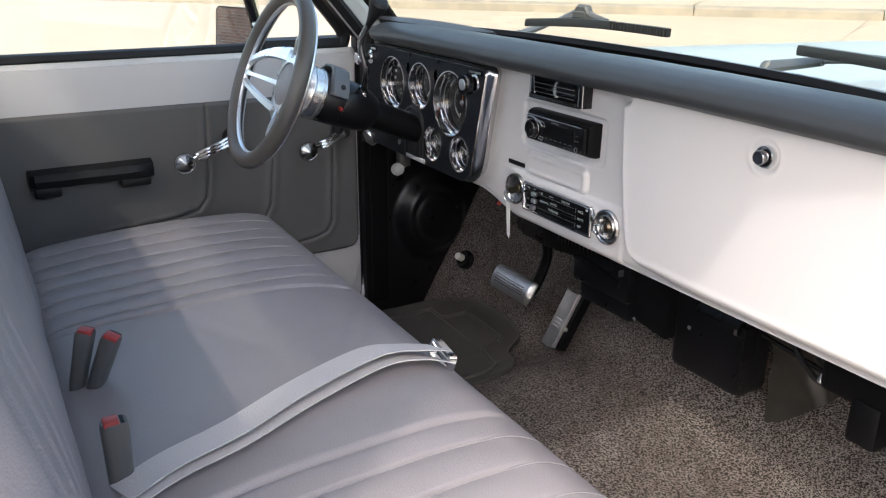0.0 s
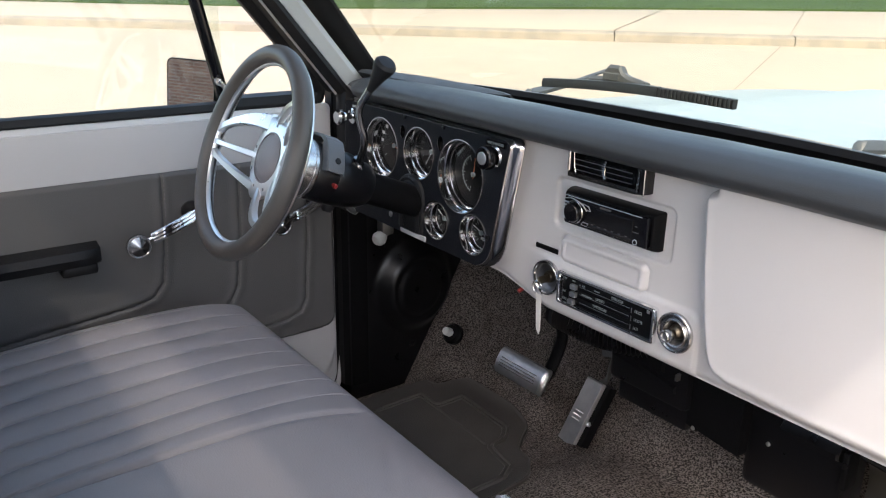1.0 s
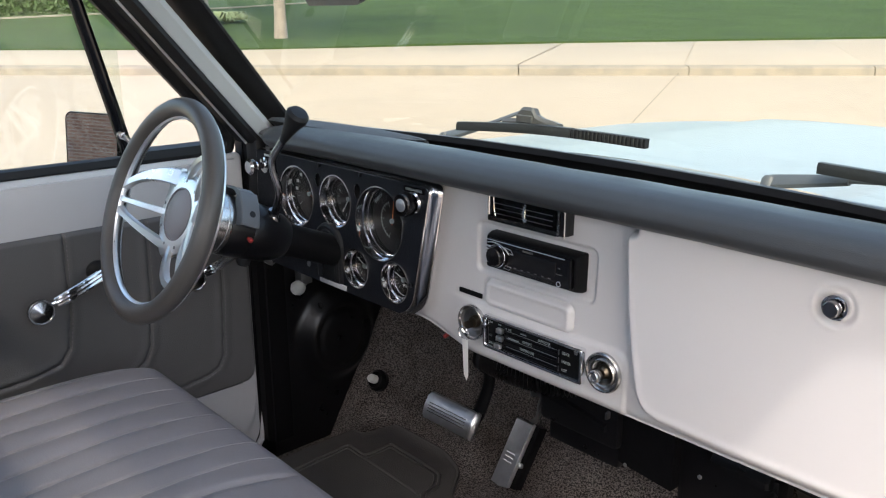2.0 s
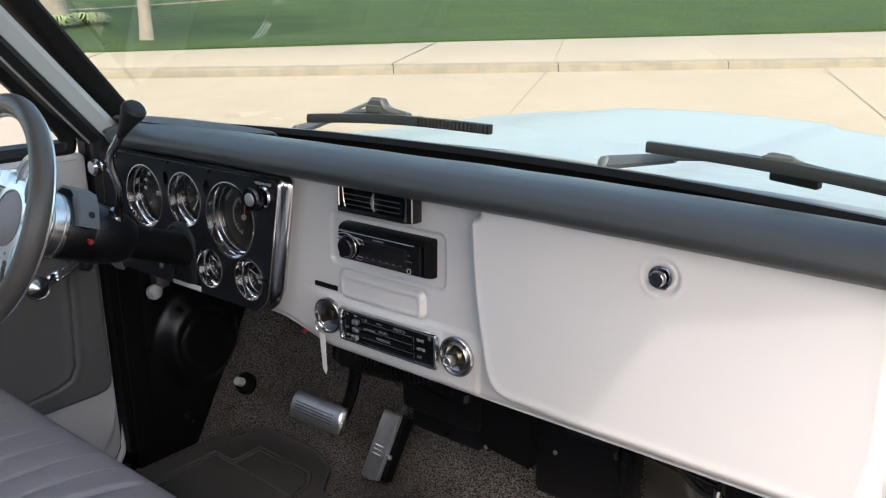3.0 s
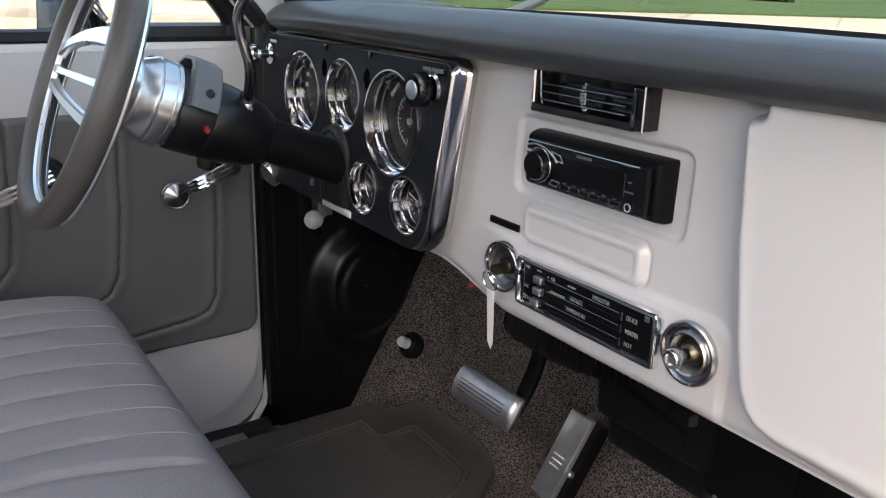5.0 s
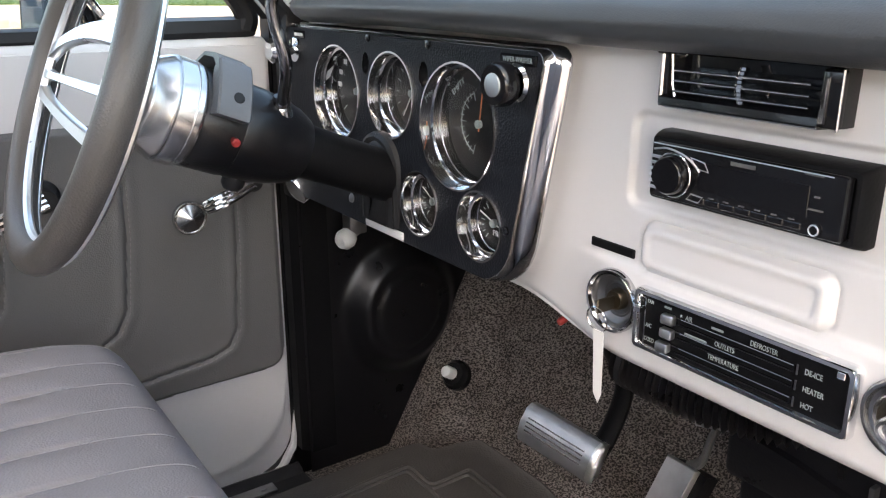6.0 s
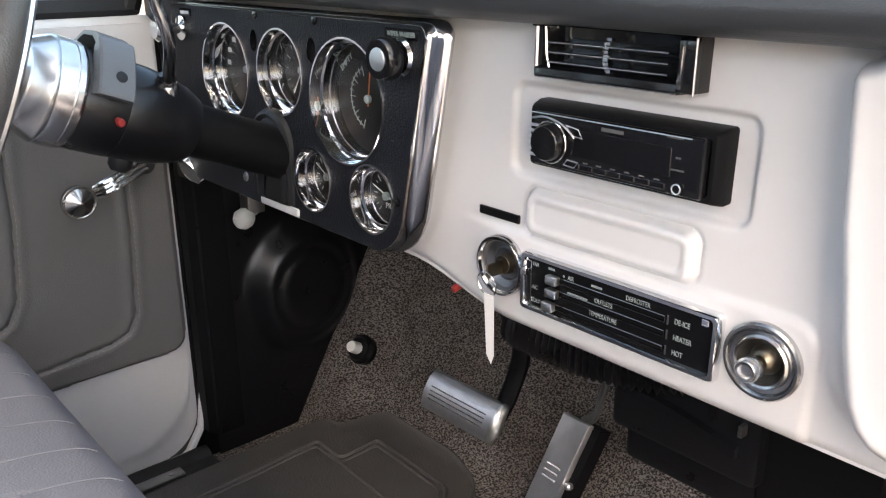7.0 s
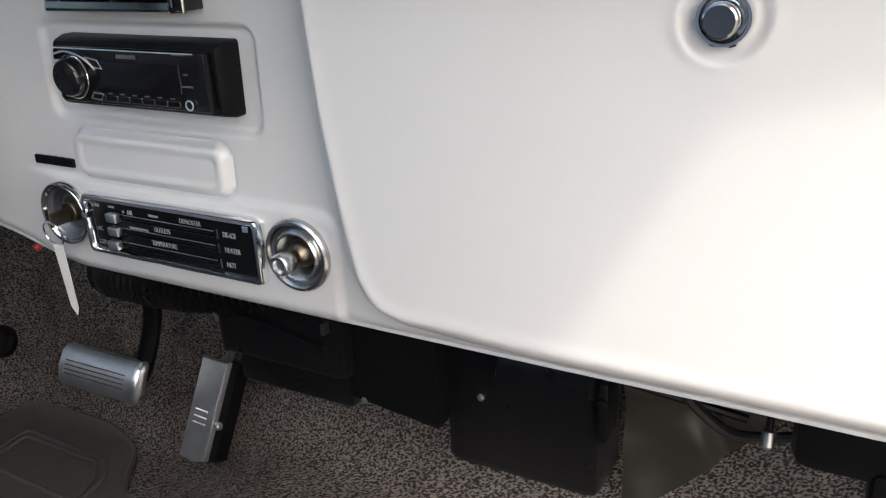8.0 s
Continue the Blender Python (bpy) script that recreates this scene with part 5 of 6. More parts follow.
part("maker_mark", bm, BUCKLE, st, "plain silver maker's bar")
bm = bmesh.new()
for x, z, w in ((0.062, 0.599, 0.004), (0.062, 0.590, 0.011), (0.058, 0.6135, 0.014)):
    box(bm, x - w / 2, x + w / 2, -0.0188, -0.0177, z - 0.0006, z + 0.0006)
part("print_bar", bm, BUCKLE, st)

# ---- small slot, control panel, ignition, lighter ----
bm = bmesh.new()
box(bm, -0.163, -0.110, dash_face(-0.14, 0.508)[1] - 0.0022, 0.004, 0.5035, 0.5120, 0.001, 1)
solo("dash_slot_label", bm, BLACK, "narrow black strip on the white dashboard", "strip")

heat = thing("heater_control", (0, -0.01, 0.428), "chrome-framed black heater control panel with three slots", "heater control")
DY = dash_face(0.0, 0.455)[1]
bm = bmesh.new()
ho = lambda d, y: xz(rrect(-0.0955 - d, 0.1055 + d, 0.4300 - d, 0.4862 + d, 0.004, 3), y)
loft(bm, [ho(0.0, DY + 0.004), ho(0.0, DY - 0.006), ho(-0.0015, DY - 0.009), ho(-0.0045, DY - 0.009), ho(-0.006, DY - 0.005)], cap1=False)
part("chrome_frame", bm, CHROME, heat, "chrome frame")
bm = bmesh.new()
loft(bm, [ho(-0.004, DY - 0.002), ho(-0.0055, DY - 0.0055)])
part("face", bm, BLACK, heat, "black face")
HY = DY - 0.0057
for n, z in enumerate((0.4685, 0.4560, 0.4425)):
    bm = bmesh.new()
    so2 = lambda d, y: xz(rrect(-0.060 - d, 0.058 + d, z - 0.0022 - d, z + 0.0022 + d, 0.0012, 2), y)
    loft(bm, [so2(0.001, HY), so2(0.001, HY - 0.0012), so2(0.0, HY - 0.0012), so2(-0.0004, HY + 0.001)], cap1=True)
    sl = part("slot", bm, GLOSSB, heat, "long black slot")
    bm = bmesh.new()
    xk = (-0.0555, -0.0555, -0.0590)[n]
    box(bm, xk - 0.0062, xk + 0.0062, HY - 0.008, HY - 0.001, z - 0.0042, z + 0.0042, 0.0014)
    part("lever_knob", bm, ALLOY, sl, "square chrome lever knob")
    bm = bmesh.new()
    tube(bm, [(-0.045, HY - 0.0012, z + 0.0026), (0.058, HY - 0.0012, z + 0.0026)], 0.0004, 5)
    box(bm, 0.0600, 0.0612, HY - 0.0008, HY, z - 0.004, z + 0.004)
    part("slot_edge", bm, DISH, sl)
bm = bmesh.new()
so3 = lambda d, y: xz(rrect(-0.0885 - d, -0.0835 + d, 0.434 - d, 0.478 + d, 0.001, 2), y)
loft(bm, [so3(0.001, HY), so3(0.001, HY - 0.0015), so3(0, HY - 0.0015), so3(-0.0004, HY + 0.001)])
box(bm, -0.0895, -0.0825, HY - 0.010, HY - 0.001, 0.466, 0.472, 0.001, 1)
part("fan_slot", bm, CHROME, heat, "upright chrome fan lever")
for tx, x, z, sz, al in (("DE-ICE", 0.0665, 0.4690, 0.0064, "LEFT"), ("HEATER", 0.0665, 0.4555, 0.0064, "LEFT"), ("HOT", 0.0665, 0.4425, 0.0064, "LEFT"),
                         ("OUTLETS", -0.002, 0.4622, 0.0062, "CENTER"), ("TEMPERATURE", -0.002, 0.4494, 0.0062, "CENTER"), ("DEFROSTER", 0.032, 0.4745, 0.0062, "CENTER"),
                         ("AIR", -0.038, 0.4738, 0.0062, "CENTER"), ("A/C", -0.079, 0.4540, 0.0056, "CENTER"), ("COLD", -0.0775, 0.4412, 0.0056, "CENTER"), ("FAN", -0.0785, 0.4760, 0.0048, "CENTER")):
    lettering(tx, x, HY - 0.0004, z, sz, INKD, heat, "white control lettering", al, stretch=0.72)
bm = bmesh.new()
for x, z, w in ((-0.010, 0.4745, 0.011), (-0.060, 0.4765, 0.007), (-0.046, 0.4738, 0.0015), (-0.030, 0.4600, 0.022)):
    box(bm, x - w / 2, x + w / 2, HY - 0.0006, HY, z - 0.0009, z + 0.0009)
part("print_bar", bm, INKD, heat)
# white reflection in the frame's upper corner, put in as a small chrome block
bm = bmesh.new()
box(bm, 0.0925, 0.0985, DY - 0.0112, DY - 0.0105, 0.4765, 0.4815, 0.0004, 1)
part("corner_glint", bm, CHROME, heat)

ign = thing("ignition_switch", (-0.126, -0.01, 0.43), "round chrome ignition switch with recessed lock", "ignition")
bm = bmesh.new()
IY = dash_face(-0.126, 0.461)[1] - 0.012
lathe(bm, [(0.0300, -0.003), (0.0300, 0.005), (0.0288, 0.0070), (0.0268, 0.0066), (0.0255, 0.004), (0.0245, 0.0035)], (-0.126, IY, 0.461), (0, -1, 0), 40, caps=(False, False))
part("escutcheon", bm, BEZELC, ign, "bright plated rim")
bm = bmesh.new()
lathe(bm, [(0.0250, 0.004), (0.0235, 0.0025), (0.0225, -0.001), (0.0170, -0.005), (0.0155, -0.0045), (0.0145, -0.006), (0.0105, -0.007)], (-0.126, IY, 0.461), (0, -1, 0), 40, caps=(False, True))
part("dish", bm, DISH, ign, "stepped dark metal dish")
bm = bmesh.new()
lathe(bm, [(0.0105, -0.008), (0.0100, -0.001), (0.0088, 0.001), (0.0075, 0.000), (0.004, 0.000)], (-0.126, IY, 0.461), (0, -1, 0), 24)
part("lock_barrel", bm, BRASS, ign, "worn brass-toned barrel")
bm = bmesh.new()
key = thing("key", (-0.126, IY - 0.01, 0.37), "key in the ignition with ring and paper tag", "key")
box(bm, -0.1272, -0.1248, IY - 0.022, IY - 0.000, 0.452, 0.466, 0.001, 1)
part("key_bow", bm, BRASS, key, "brass-coloured key bow")
bm = bmesh.new()
tube(bm, [(-0.126 + 0.012 * math.cos(radians(a)), IY - 0.021 - 0.002 * math.sin(radians(a)), 0.447 + 0.012 * math.sin(radians(a))) for a in range(0, 360, 18)], 0.0009, 6, closed=True)
part("key_ring", bm, CHROME, key, "thin wire ring")
bm = bmesh.new()
tg = [(-0.1295, 0.437), (-0.1165, 0.437), (-0.1175, 0.374), (-0.1215, 0.364), (-0.1275, 0.373)]
loft(bm, [[(x, IY - 0.0215 + 0.003 * (0.44 - z) / 0.08, z) for x, z in tg], [(x, IY - 0.0208 + 0.003 * (0.44 - z) / 0.08, z) for x, z in tg]], cap0=True)
part("tag", bm, TAGP, key, "long white tag")

ltr = thing("cigarette_lighter", (0.136, -0.01, 0.425), "chrome cigarette lighter socket in dished ring", "lighter")
LY = dash_face(0.138, 0.4605)[1] - 0.012
bm = bmesh.new()
lathe(bm, [(0.0300, -0.003), (0.0300, 0.004), (0.0285, 0.0060), (0.0265, 0.0060), (0.0245, 0.003), (0.0215, 0.0025)], (0.138, LY, 0.4605), (0, -1, 0), 40, caps=(False, False))
part("ring", bm, PLATED, ltr, "dished grey plated ring")
bm = bmesh.new()
lathe(bm, [(0.0215, 0.0), (0.0210, 0.0045), (0.0195, 0.0060), (0.0180, 0.0050), (0.0165, 0.0), (0.012, -0.004)], (0.138, LY, 0.4605), (0, -1, 0), 36, caps=(False, True))
part("inner_ring", bm, PLATED, ltr, "bright inner ring")
bm = bmesh.new()
lathe(bm, [(0.0120, -0.004), (0.0095, 0.003), (0.0060, 0.006), (0.0055, 0.014)], (0.138, LY, 0.4605), (0, -1, 0), 24)
part("collar", bm, BRASS, ltr, "worn brass collar")
bm = bmesh.new()
lathe(bm, [(0.0055, 0.012), (0.0088, 0.014), (0.0092, 0.018), (0.0092, 0.024), (0.0075, 0.0265), (0.0055, 0.0260), (0.0045, 0.0235)], (0.138, LY, 0.4605), (0, -1, 0), 24)
part("plug", bm, TURNED, ltr, "small chrome plug")

gl = thing("glove_box_lock", (0.4475, -0.025, 0.63), "round steel push lock on the glove box lid", "lock")
bm = bmesh.new()
GY = dash_face(0.4475, 0.6485)[1]
lathe(bm, [(0.0145, -0.003), (0.0145, 0.006), (0.0138, 0.0085), (0.0122, 0.0085), (0.0112, 0.004)], (0.4475, GY, 0.6485), (0, -1, 0), 32)
part("collar", bm, CHROME, gl, "chrome collar")
bm = bmesh.new()
lathe(bm, [(0.0095, 0.0), (0.0095, 0.016), (0.0088, 0.0185), (0.0078, 0.0192), (0.003, 0.0190)], (0.4475, GY, 0.6485), (0, -1, 0), 32)
part("button", bm, LEVERM, gl, "dull steel push button")
bm = bmesh.new()
box(bm, 0.4400, 0.4550, GY - 0.008, GY, 0.6340, 0.6430, 0.003)
part("latch_tab", bm, BLACK, gl, "dark latch tab")

# hood release knob and red tell-tale under the dash
rel = thing("pull_knob", (-0.745, 0.06, 0.38), "white pull knob on bracket under the dashboard", "knob")
bm = bmesh.new()
box(bm, -0.762, -0.734, 0.055, 0.085, 0.358, 0.432, 0.003)
part("bracket", bm, SATIN, rel, "small metal bracket")
bm = bmesh.new()
lathe(bm, [(0.005, -0.012), (0.006, 0.0), (0.012, 0.004), (0.0165, 0.012), (0.0165, 0.022), (0.011, 0.030), (0.003, 0.032)], (-0.746, 0.066, 0.356), (0.25, -1, -0.25), 20)
part("knob", bm, KNOBW, rel, "white ball knob")
bm = bmesh.new()
lathe(bm, [(0.0040, -0.01), (0.0040, 0.001), (0.003, 0.0025)], (-0.211, 0.012, 0.406), (0, -1, -0.3), 16)
solo("tell_tale", bm, RED, "small red indicator under the dashboard edge", "indicator")

# ---- steering column and wheel ----
CA = radians(22)
YAW = radians(0.6)
AX = Vector((math.sin(YAW) * math.cos(CA), math.cos(YAW) * math.cos(CA), -math.sin(CA)))
HUB = Vector((-0.466, -0.329, 0.634))
col = thing("steering_column", (-0.44, -0.05, 0.53), "black steering column with polished collar and shift bowl", "steering column")
bm = bmesh.new()
lathe(bm, [(0.0295, 0.16), (0.0295, 0.40)], HUB, AX, 28)
part("tube", bm, BLACK, col, "black column tube")
bm = bmesh.new()
lathe(bm, [(0.050, 0.0645), (0.0515, 0.067), (0.0510, 0.108), (0.0495, 0.1090), (0.0502, 0.1105), (0.0500, 0.134), (0.0470, 0.158), (0.042, 0.178), (0.035, 0.192), (0.029, 0.195)], HUB, AX, 36)
part("bowl", bm, KICKM, col, "black shift bowl")
bm = bmesh.new()
lathe(bm, [(0.034, 0.002), (0.0385, 0.004), (0.0400, 0.008), (0.0410, 0.013), (0.0515, 0.0335), (0.0520, 0.0350), (0.0508, 0.0358), (0.0508, 0.0372), (0.0534, 0.0385), (0.0536, 0.0400), (0.0536, 0.0540), (0.0528, 0.0548), (0.0536, 0.0556), (0.0536, 0.0610), (0.0520, 0.0640), (0.04, 0.065)], HUB, AX, 72)
part("adapter", bm, TURNED, col, "polished alloy hub adapter", angle=14)
rt = Vector((math.cos(YAW), -math.sin(YAW), 0))
up = rt.cross(AX)
bm = bmesh.new()
def colp(a, s, h):
    """Round the column: a degrees from the top towards the passenger, s along, h out."""
    return HUB + AX * s + (up * math.cos(radians(a)) + rt * math.sin(radians(a))) * h
arch = [(-72, 0.0505, 0.0560), (-58, 0.0560, 0.0605), (-36, 0.0615, 0.0655), (-12, 0.0640, 0.0680), (12, 0.0640, 0.0690), (28, 0.0620, 0.0715)]
loft(bm, [[colp(a, s, h) for s, h in ((0.069, h0), (0.069, h1), (0.099, h1), (0.099, h0))] for a, h0, h1 in arch], cap0=True)
cl = part("clamp", bm, CLAMPM, col, "grey metal arch clamp")
bm = bmesh.new()
loft(bm, [[colp(a, s, h) for s, h in ((0.068, h0), (0.068, h1 - 0.002), (0.070, h1), (0.101, h1), (0.103, h1 - 0.002), (0.103, h0))] for a, h0, h1 in ((27, 0.060, 0.0720), (34, 0.054, 0.0705), (48, 0.050, 0.0680), (62, 0.0495, 0.0675), (76, 0.0495, 0.0695), (80, 0.0495, 0.0690))], cap0=True)
part("clamp_plate", bm, CLAMPM, cl)
bm = bmesh.new()
lathe(bm, [(0.0055, 0), (0.0055, 0.0025), (0.004, 0.0028)], colp(62, 0.088, 0.066), colp(62, 0, 1) - colp(62, 0, 0), 16)
part("set_screw", bm, RUBBER, cl)
bm = bmesh.new()
lathe(bm, [(0.003, 0.0), (0.003, 0.009), (0.0043, 0.010), (0.0043, 0.014), (0.003, 0.0155)], colp(100, 0.098, 0.047), colp(100, 0, 1) - colp(100, 0, 0), 14)
part("hazard_knob", bm, RED, col, "small red hazard knob")
bm = bmesh.new()
lathe(bm, [(0.012, 0.0), (0.012, 0.016), (0.008, 0.022)], colp(178, 0.130, 0.040), colp(178, 0, 1) - colp(178, 0, 0), 16)
part("lug", bm, RUBBER, col)
# shift lever
bm = bmesh.new()
p0 = colp(42, 0.150, 0.040)
lathe(bm, [(0.012, -0.010), (0.0115, 0.006), (0.0095, 0.010), (0.0105, 0.014), (0.008, 0.021)], p0, (0.25, -0.1, 1), 16)
part("lever_boss", bm, LEVERM, col, "dark lever boss")
bm = bmesh.new()
tube(bm, curve_pts([p0 + Vector((0, 0, 0.006)), (-0.392, -0.192, 0.660), (-0.388, -0.203, 0.700), (-0.383, -0.206, 0.722), (-0.366, -0.202, 0.744), (-0.346, -0.198, 0.768)], 30), 0.0062, 12)
sl = part("shift_lever", bm, LEVERM, col, "bent dark plated shift lever")
bm = bmesh.new()
kd = Vector((0.030, 0.006, 0.036)).normalized()
lathe(bm, [(0.006, -0.012), (0.008, 0.0), (0.013, 0.022), (0.0185, 0.040), (0.0185, 0.046), (0.014, 0.051), (0.003, 0.052)], (-0.350, -0.199, 0.762), kd, 22)
part("lever_knob", bm, RUBBER, sl, "black tapered knob")

wheel = thing("steering_wheel", HUB, "grey leather steering wheel with three polished alloy spokes", "steering wheel")
WYAW = radians(1.5)
WX = Vector((math.sin(WYAW) * math.cos(CA), math.cos(WYAW) * math.cos(CA), -math.sin(CA)))
wrt = Vector((math.cos(WYAW), -math.sin(WYAW), 0))
wup = wrt.cross(WX)
WC = HUB - WX * 0.042
WR = 0.167
def wp(a, r, s):
    """On the wheel: a degrees from the top, clockwise for the driver; s towards the driver from the rim's plane."""
    return WC + (wup * math.cos(radians(a)) + wrt * math.sin(radians(a))) * r - WX * s
bm = bmesh.new()
tube(bm, [wp(a, WR, 0) for a in range(0, 360, 5)], 0.0158, 18, closed=True)
part("rim", bm, LEATHER, wheel, "grey leather-wrapped rim")
bm = bmesh.new()
tube(bm, [wp(a, WR - 0.0140, -0.002) for a in range(0, 360, 5)], 0.0050, 8, closed=True)
tube(bm, [wp(a, WR + 0.002, -0.0155) for a in range(0, 360, 5)], 0.0042, 8, closed=True)
part("rim_band", bm, ALLOY, wheel, "polished inner band")
for a0 in (-91.5, 56, 124):
    bm = bmesh.new()
    for da0, da1, r0, w0, w1, bow in ((-62, -7.5, 0.064, 0.017, 0.0098, -0.001), (-4, -1, 0.050, 0.0115, 0.0082, 0.0), (64, 6.5, 0.064, 0.034, 0.0108, 0.011)):
        p0, p1 = wp(a0 + da0, r0, 0.0), wp(a0 + da1, WR - 0.010, 0.0)
        nrm = WX.cross((p1 - p0).normalized())
        loops = []
        for k in span(0, 1, 0.1):
            c = p0.lerp(p1, k) + nrm * bow * math.sin(math.pi * k) + WX * (0.038 * (1 - k) ** 1.5 + 0.002)
            h = nrm * (w1 + (w0 - w1) * (1 - k) ** 1.7 + 0.006 * max(0.0, k - 0.8) / 0.2) / 2
            loops.append([c - h + WX * 0.005, c + h + WX * 0.005, c + h - WX * 0.002, c + h * 0.8 - WX * 0.005, c - h * 0.8 - WX * 0.005, c - h - WX * 0.002])
        loft(bm, loops, cap0=True)
    part("spoke", bm, ALLOY, wheel, "polished alloy spoke")
bm = bmesh.new()
def hub_line(k, s):
    return [wp(a, k * (0.068 + 0.013 * max(0.0, math.cos(radians(3 * (a + 38)))) ** 1.4), s) for a in range(0, 360, 5)]
loft(bm, [hub_line(0.80, -0.054), hub_line(0.97, -0.048), hub_line(1.0, -0.042), hub_line(0.97, -0.037), hub_line(0.90, -0.0345), hub_line(0.62, -0.0335)], cap0=True)
hb = part("hub", bm, ALLOY, wheel, "polished alloy hub")
for k in range(9):
    bm = bmesh.new()
    a = k * 40
    lathe(bm, [(0.0028, 0.0), (0.0028, 0.0012), (0.0016, 0.0016)], HUB + (wup * math.cos(radians(a)) + wrt * math.sin(radians(a))) * 0.0555 - WX * 0.007, WX * -1, 10)
    part("bolt", bm, DISH, hb)
bm = bmesh.new()
lathe(bm, [(0.0440, -0.002), (0.0440, -0.0095), (0.0415, -0.0105), (0.0405, -0.0085), (0.0395, -0.009), (0.033, -0.012), (0.020, -0.014), (0.004, -0.015)], HUB, WX, 32)
part("horn_button", bm, SEATV, wheel, "grey horn button")
# ---- bench seat ----
seat = thing("bench_seat", (0, -0.6, 0.0), "grey vinyl bench seat with stitched pleats", "bench seat")
SX = 0.672
PLEATS_L = [-0.615, -0.555, -0.495, -0.432, -0.368, -0.305, -0.245, -0.185]
PLEATS_R = [0.425, 0.487, 0.549, 0.610]
SEAT_P = [(-0.345, 0.10), (-0.322, 0.17), (-0.315, 0.235), (-0.322, 0.285), (-0.342, 0.318), (-0.375, 0.336), (-0.42, 0.345), (-0.52, 0.349), (-0.64, 0.345), (-0.76, 0.338), (-0.84, 0.325), (-0.88, 0.29)]


def along(pts, i):
    a = min(int(i), len(pts) - 2)
    t = i - a
    p = [Vector(pts[max(0, min(len(pts) - 1, a + k))]) for k in (-1, 0, 1, 2)]
    return 0.5 * (2 * p[1] + (p[2] - p[0]) * t + (2 * p[0] - 5 * p[1] + 4 * p[2] - p[3]) * t * t + (3 * p[1] - p[0] - 3 * p[2] + p[3]) * t ** 3)


def cushion(x, i):
    y, z = along(SEAT_P, i)
    e = max(0.0, (abs(x) - (SX - 0.075)) / 0.075)
    drop = 1 - math.sqrt(max(0.0, 1 - e * e))
    z -= drop * 0.074 * step01(z, 0.12, 0.30)
    y -= drop * 0.03 * (1 if y > -0.4 else 0)
    top = step01(-y, 0.335, 0.40) * step01(z, 0.2, 0.3)
    z += 0.006 * math.sin(x * 4.1 + 0.6) * top + 0.006 * noise.noise(Vector((x * 5, y * 6, 2))) * top
    # pleats on the outer places, a plain middle
    pl = step01(-y, 0.40, 0.455)
    d = min(abs(x - q) for q in PLEATS_L + PLEATS_R)
    z -= (0.0055 * math.exp(-(d / 0.0026) ** 2) + 0.0032 * math.exp(-(d / 0.014) ** 2) - 0.002) * pl * top
    d2 = min(abs(x + 0.125 - 0.07 * (y + 0.45)), abs(x - 0.372 + 0.03 * (y + 0.45)))
    z -= 0.008 * math.exp(-(d2 / 0.006) ** 2) * top
    for wx, wy, sl in ((0.10, -0.45, 0.5), (-0.02, -0.62, -0.4), (0.22, -0.56, 0.2)):
        q = (x - wx) * math.sin(sl) + (y - wy) * math.cos(sl)
        z -= 0.0025 * math.exp(-(q / 0.008) ** 2) * math.exp(-((x - wx) / 0.11) ** 2) * top
    return (x, y, z)


def with_pleats(step):
    """Places across the seat, closer together near the sewn pleats."""
    xs = set(span(-SX, SX, step))
    for q in PLEATS_L + PLEATS_R + [-0.14, -0.13, 0.36, 0.38]:
        xs = {x for x in xs if abs(x - q) > 0.0095} | {q + k * 0.0016 for k in range(-6, 7)}
    return sorted(xs)


part("cushion", grid(with_pleats(0.008), span(0, len(SEAT_P) - 1, 0.09), cushion), SEATV, seat, "grey pleated cushion", angle=70)
for q in PLEATS_L + PLEATS_R:
    bm = stitches([(4.0 + 0.1 * k, 0) for k in range(61)], lambda i, o, q=q: Vector(cushion(q + 0.0052, i)) + Vector((0, 0, 0.0004)), 0.12, 0.075, 0.0006)
    part("stitching", bm, THREAD, seat, "row of stitches along the pleat")
for sx in (-1, 1):
    bm = bmesh.new()
    ring_pts = [cushion(sx * SX, i) for i in span(0, len(SEAT_P) - 1, 0.5)]
    vs = [bm.verts.new(p) for p in ring_pts] + [bm.verts.new((sx * SX, -0.88, 0.10))]
    bm.faces.new(vs)
    part("cushion_side", bm, SEATV, seat)
BACK_P = [(-0.850, 0.27), (-0.842, 0.33), (-0.852, 0.42), (-0.874, 0.55), (-0.905, 0.68), (-0.926, 0.745), (-0.952, 0.772), (-0.985, 0.777), (-1.015, 0.76), (-1.035, 0.68), (-1.03, 0.45), (-1.01, 0.10)]


def backrest(x, i):
    y, z = along(BACK_P, i)
    e = max(0.0, (abs(x) - (SX - 0.06)) / 0.06)
    drop = 1 - math.sqrt(max(0.0, 1 - e * e))
    front = step01(0.975 + y, 0.0, 0.05)
    y -= drop * 0.06 * front
    z -= drop * 0.04 * step01(z, 0.55, 0.78)
    d = min(abs(x - q) for q in PLEATS_L + PLEATS_R)
    y -= 0.005 * math.exp(-(d / 0.0065) ** 2) * front * step01(0.72 - z, 0.0, 0.06)
    y += 0.004 * noise.noise(Vector((x * 5, z * 5, 7))) * front
    return (x, y, z)


part("backrest", grid(span(-SX, SX, 0.008), span(0, len(BACK_P) - 1, 0.14), backrest), SEATV, seat, "grey pleated backrest", angle=70)
for sx in (-1, 1):
    bm = bmesh.new()
    bm.faces.new([bm.verts.new(backrest(sx * SX, i)) for i in span(0, len(BACK_P) - 1, 0.5)])
    part("backrest_side", bm, SEATV, seat)
bm = bmesh.new()
box(bm, -0.60, 0.60, -0.92, -0.38, 0.0, 0.11, 0.01)
part("base", bm, BLACK, seat, "black seat base")


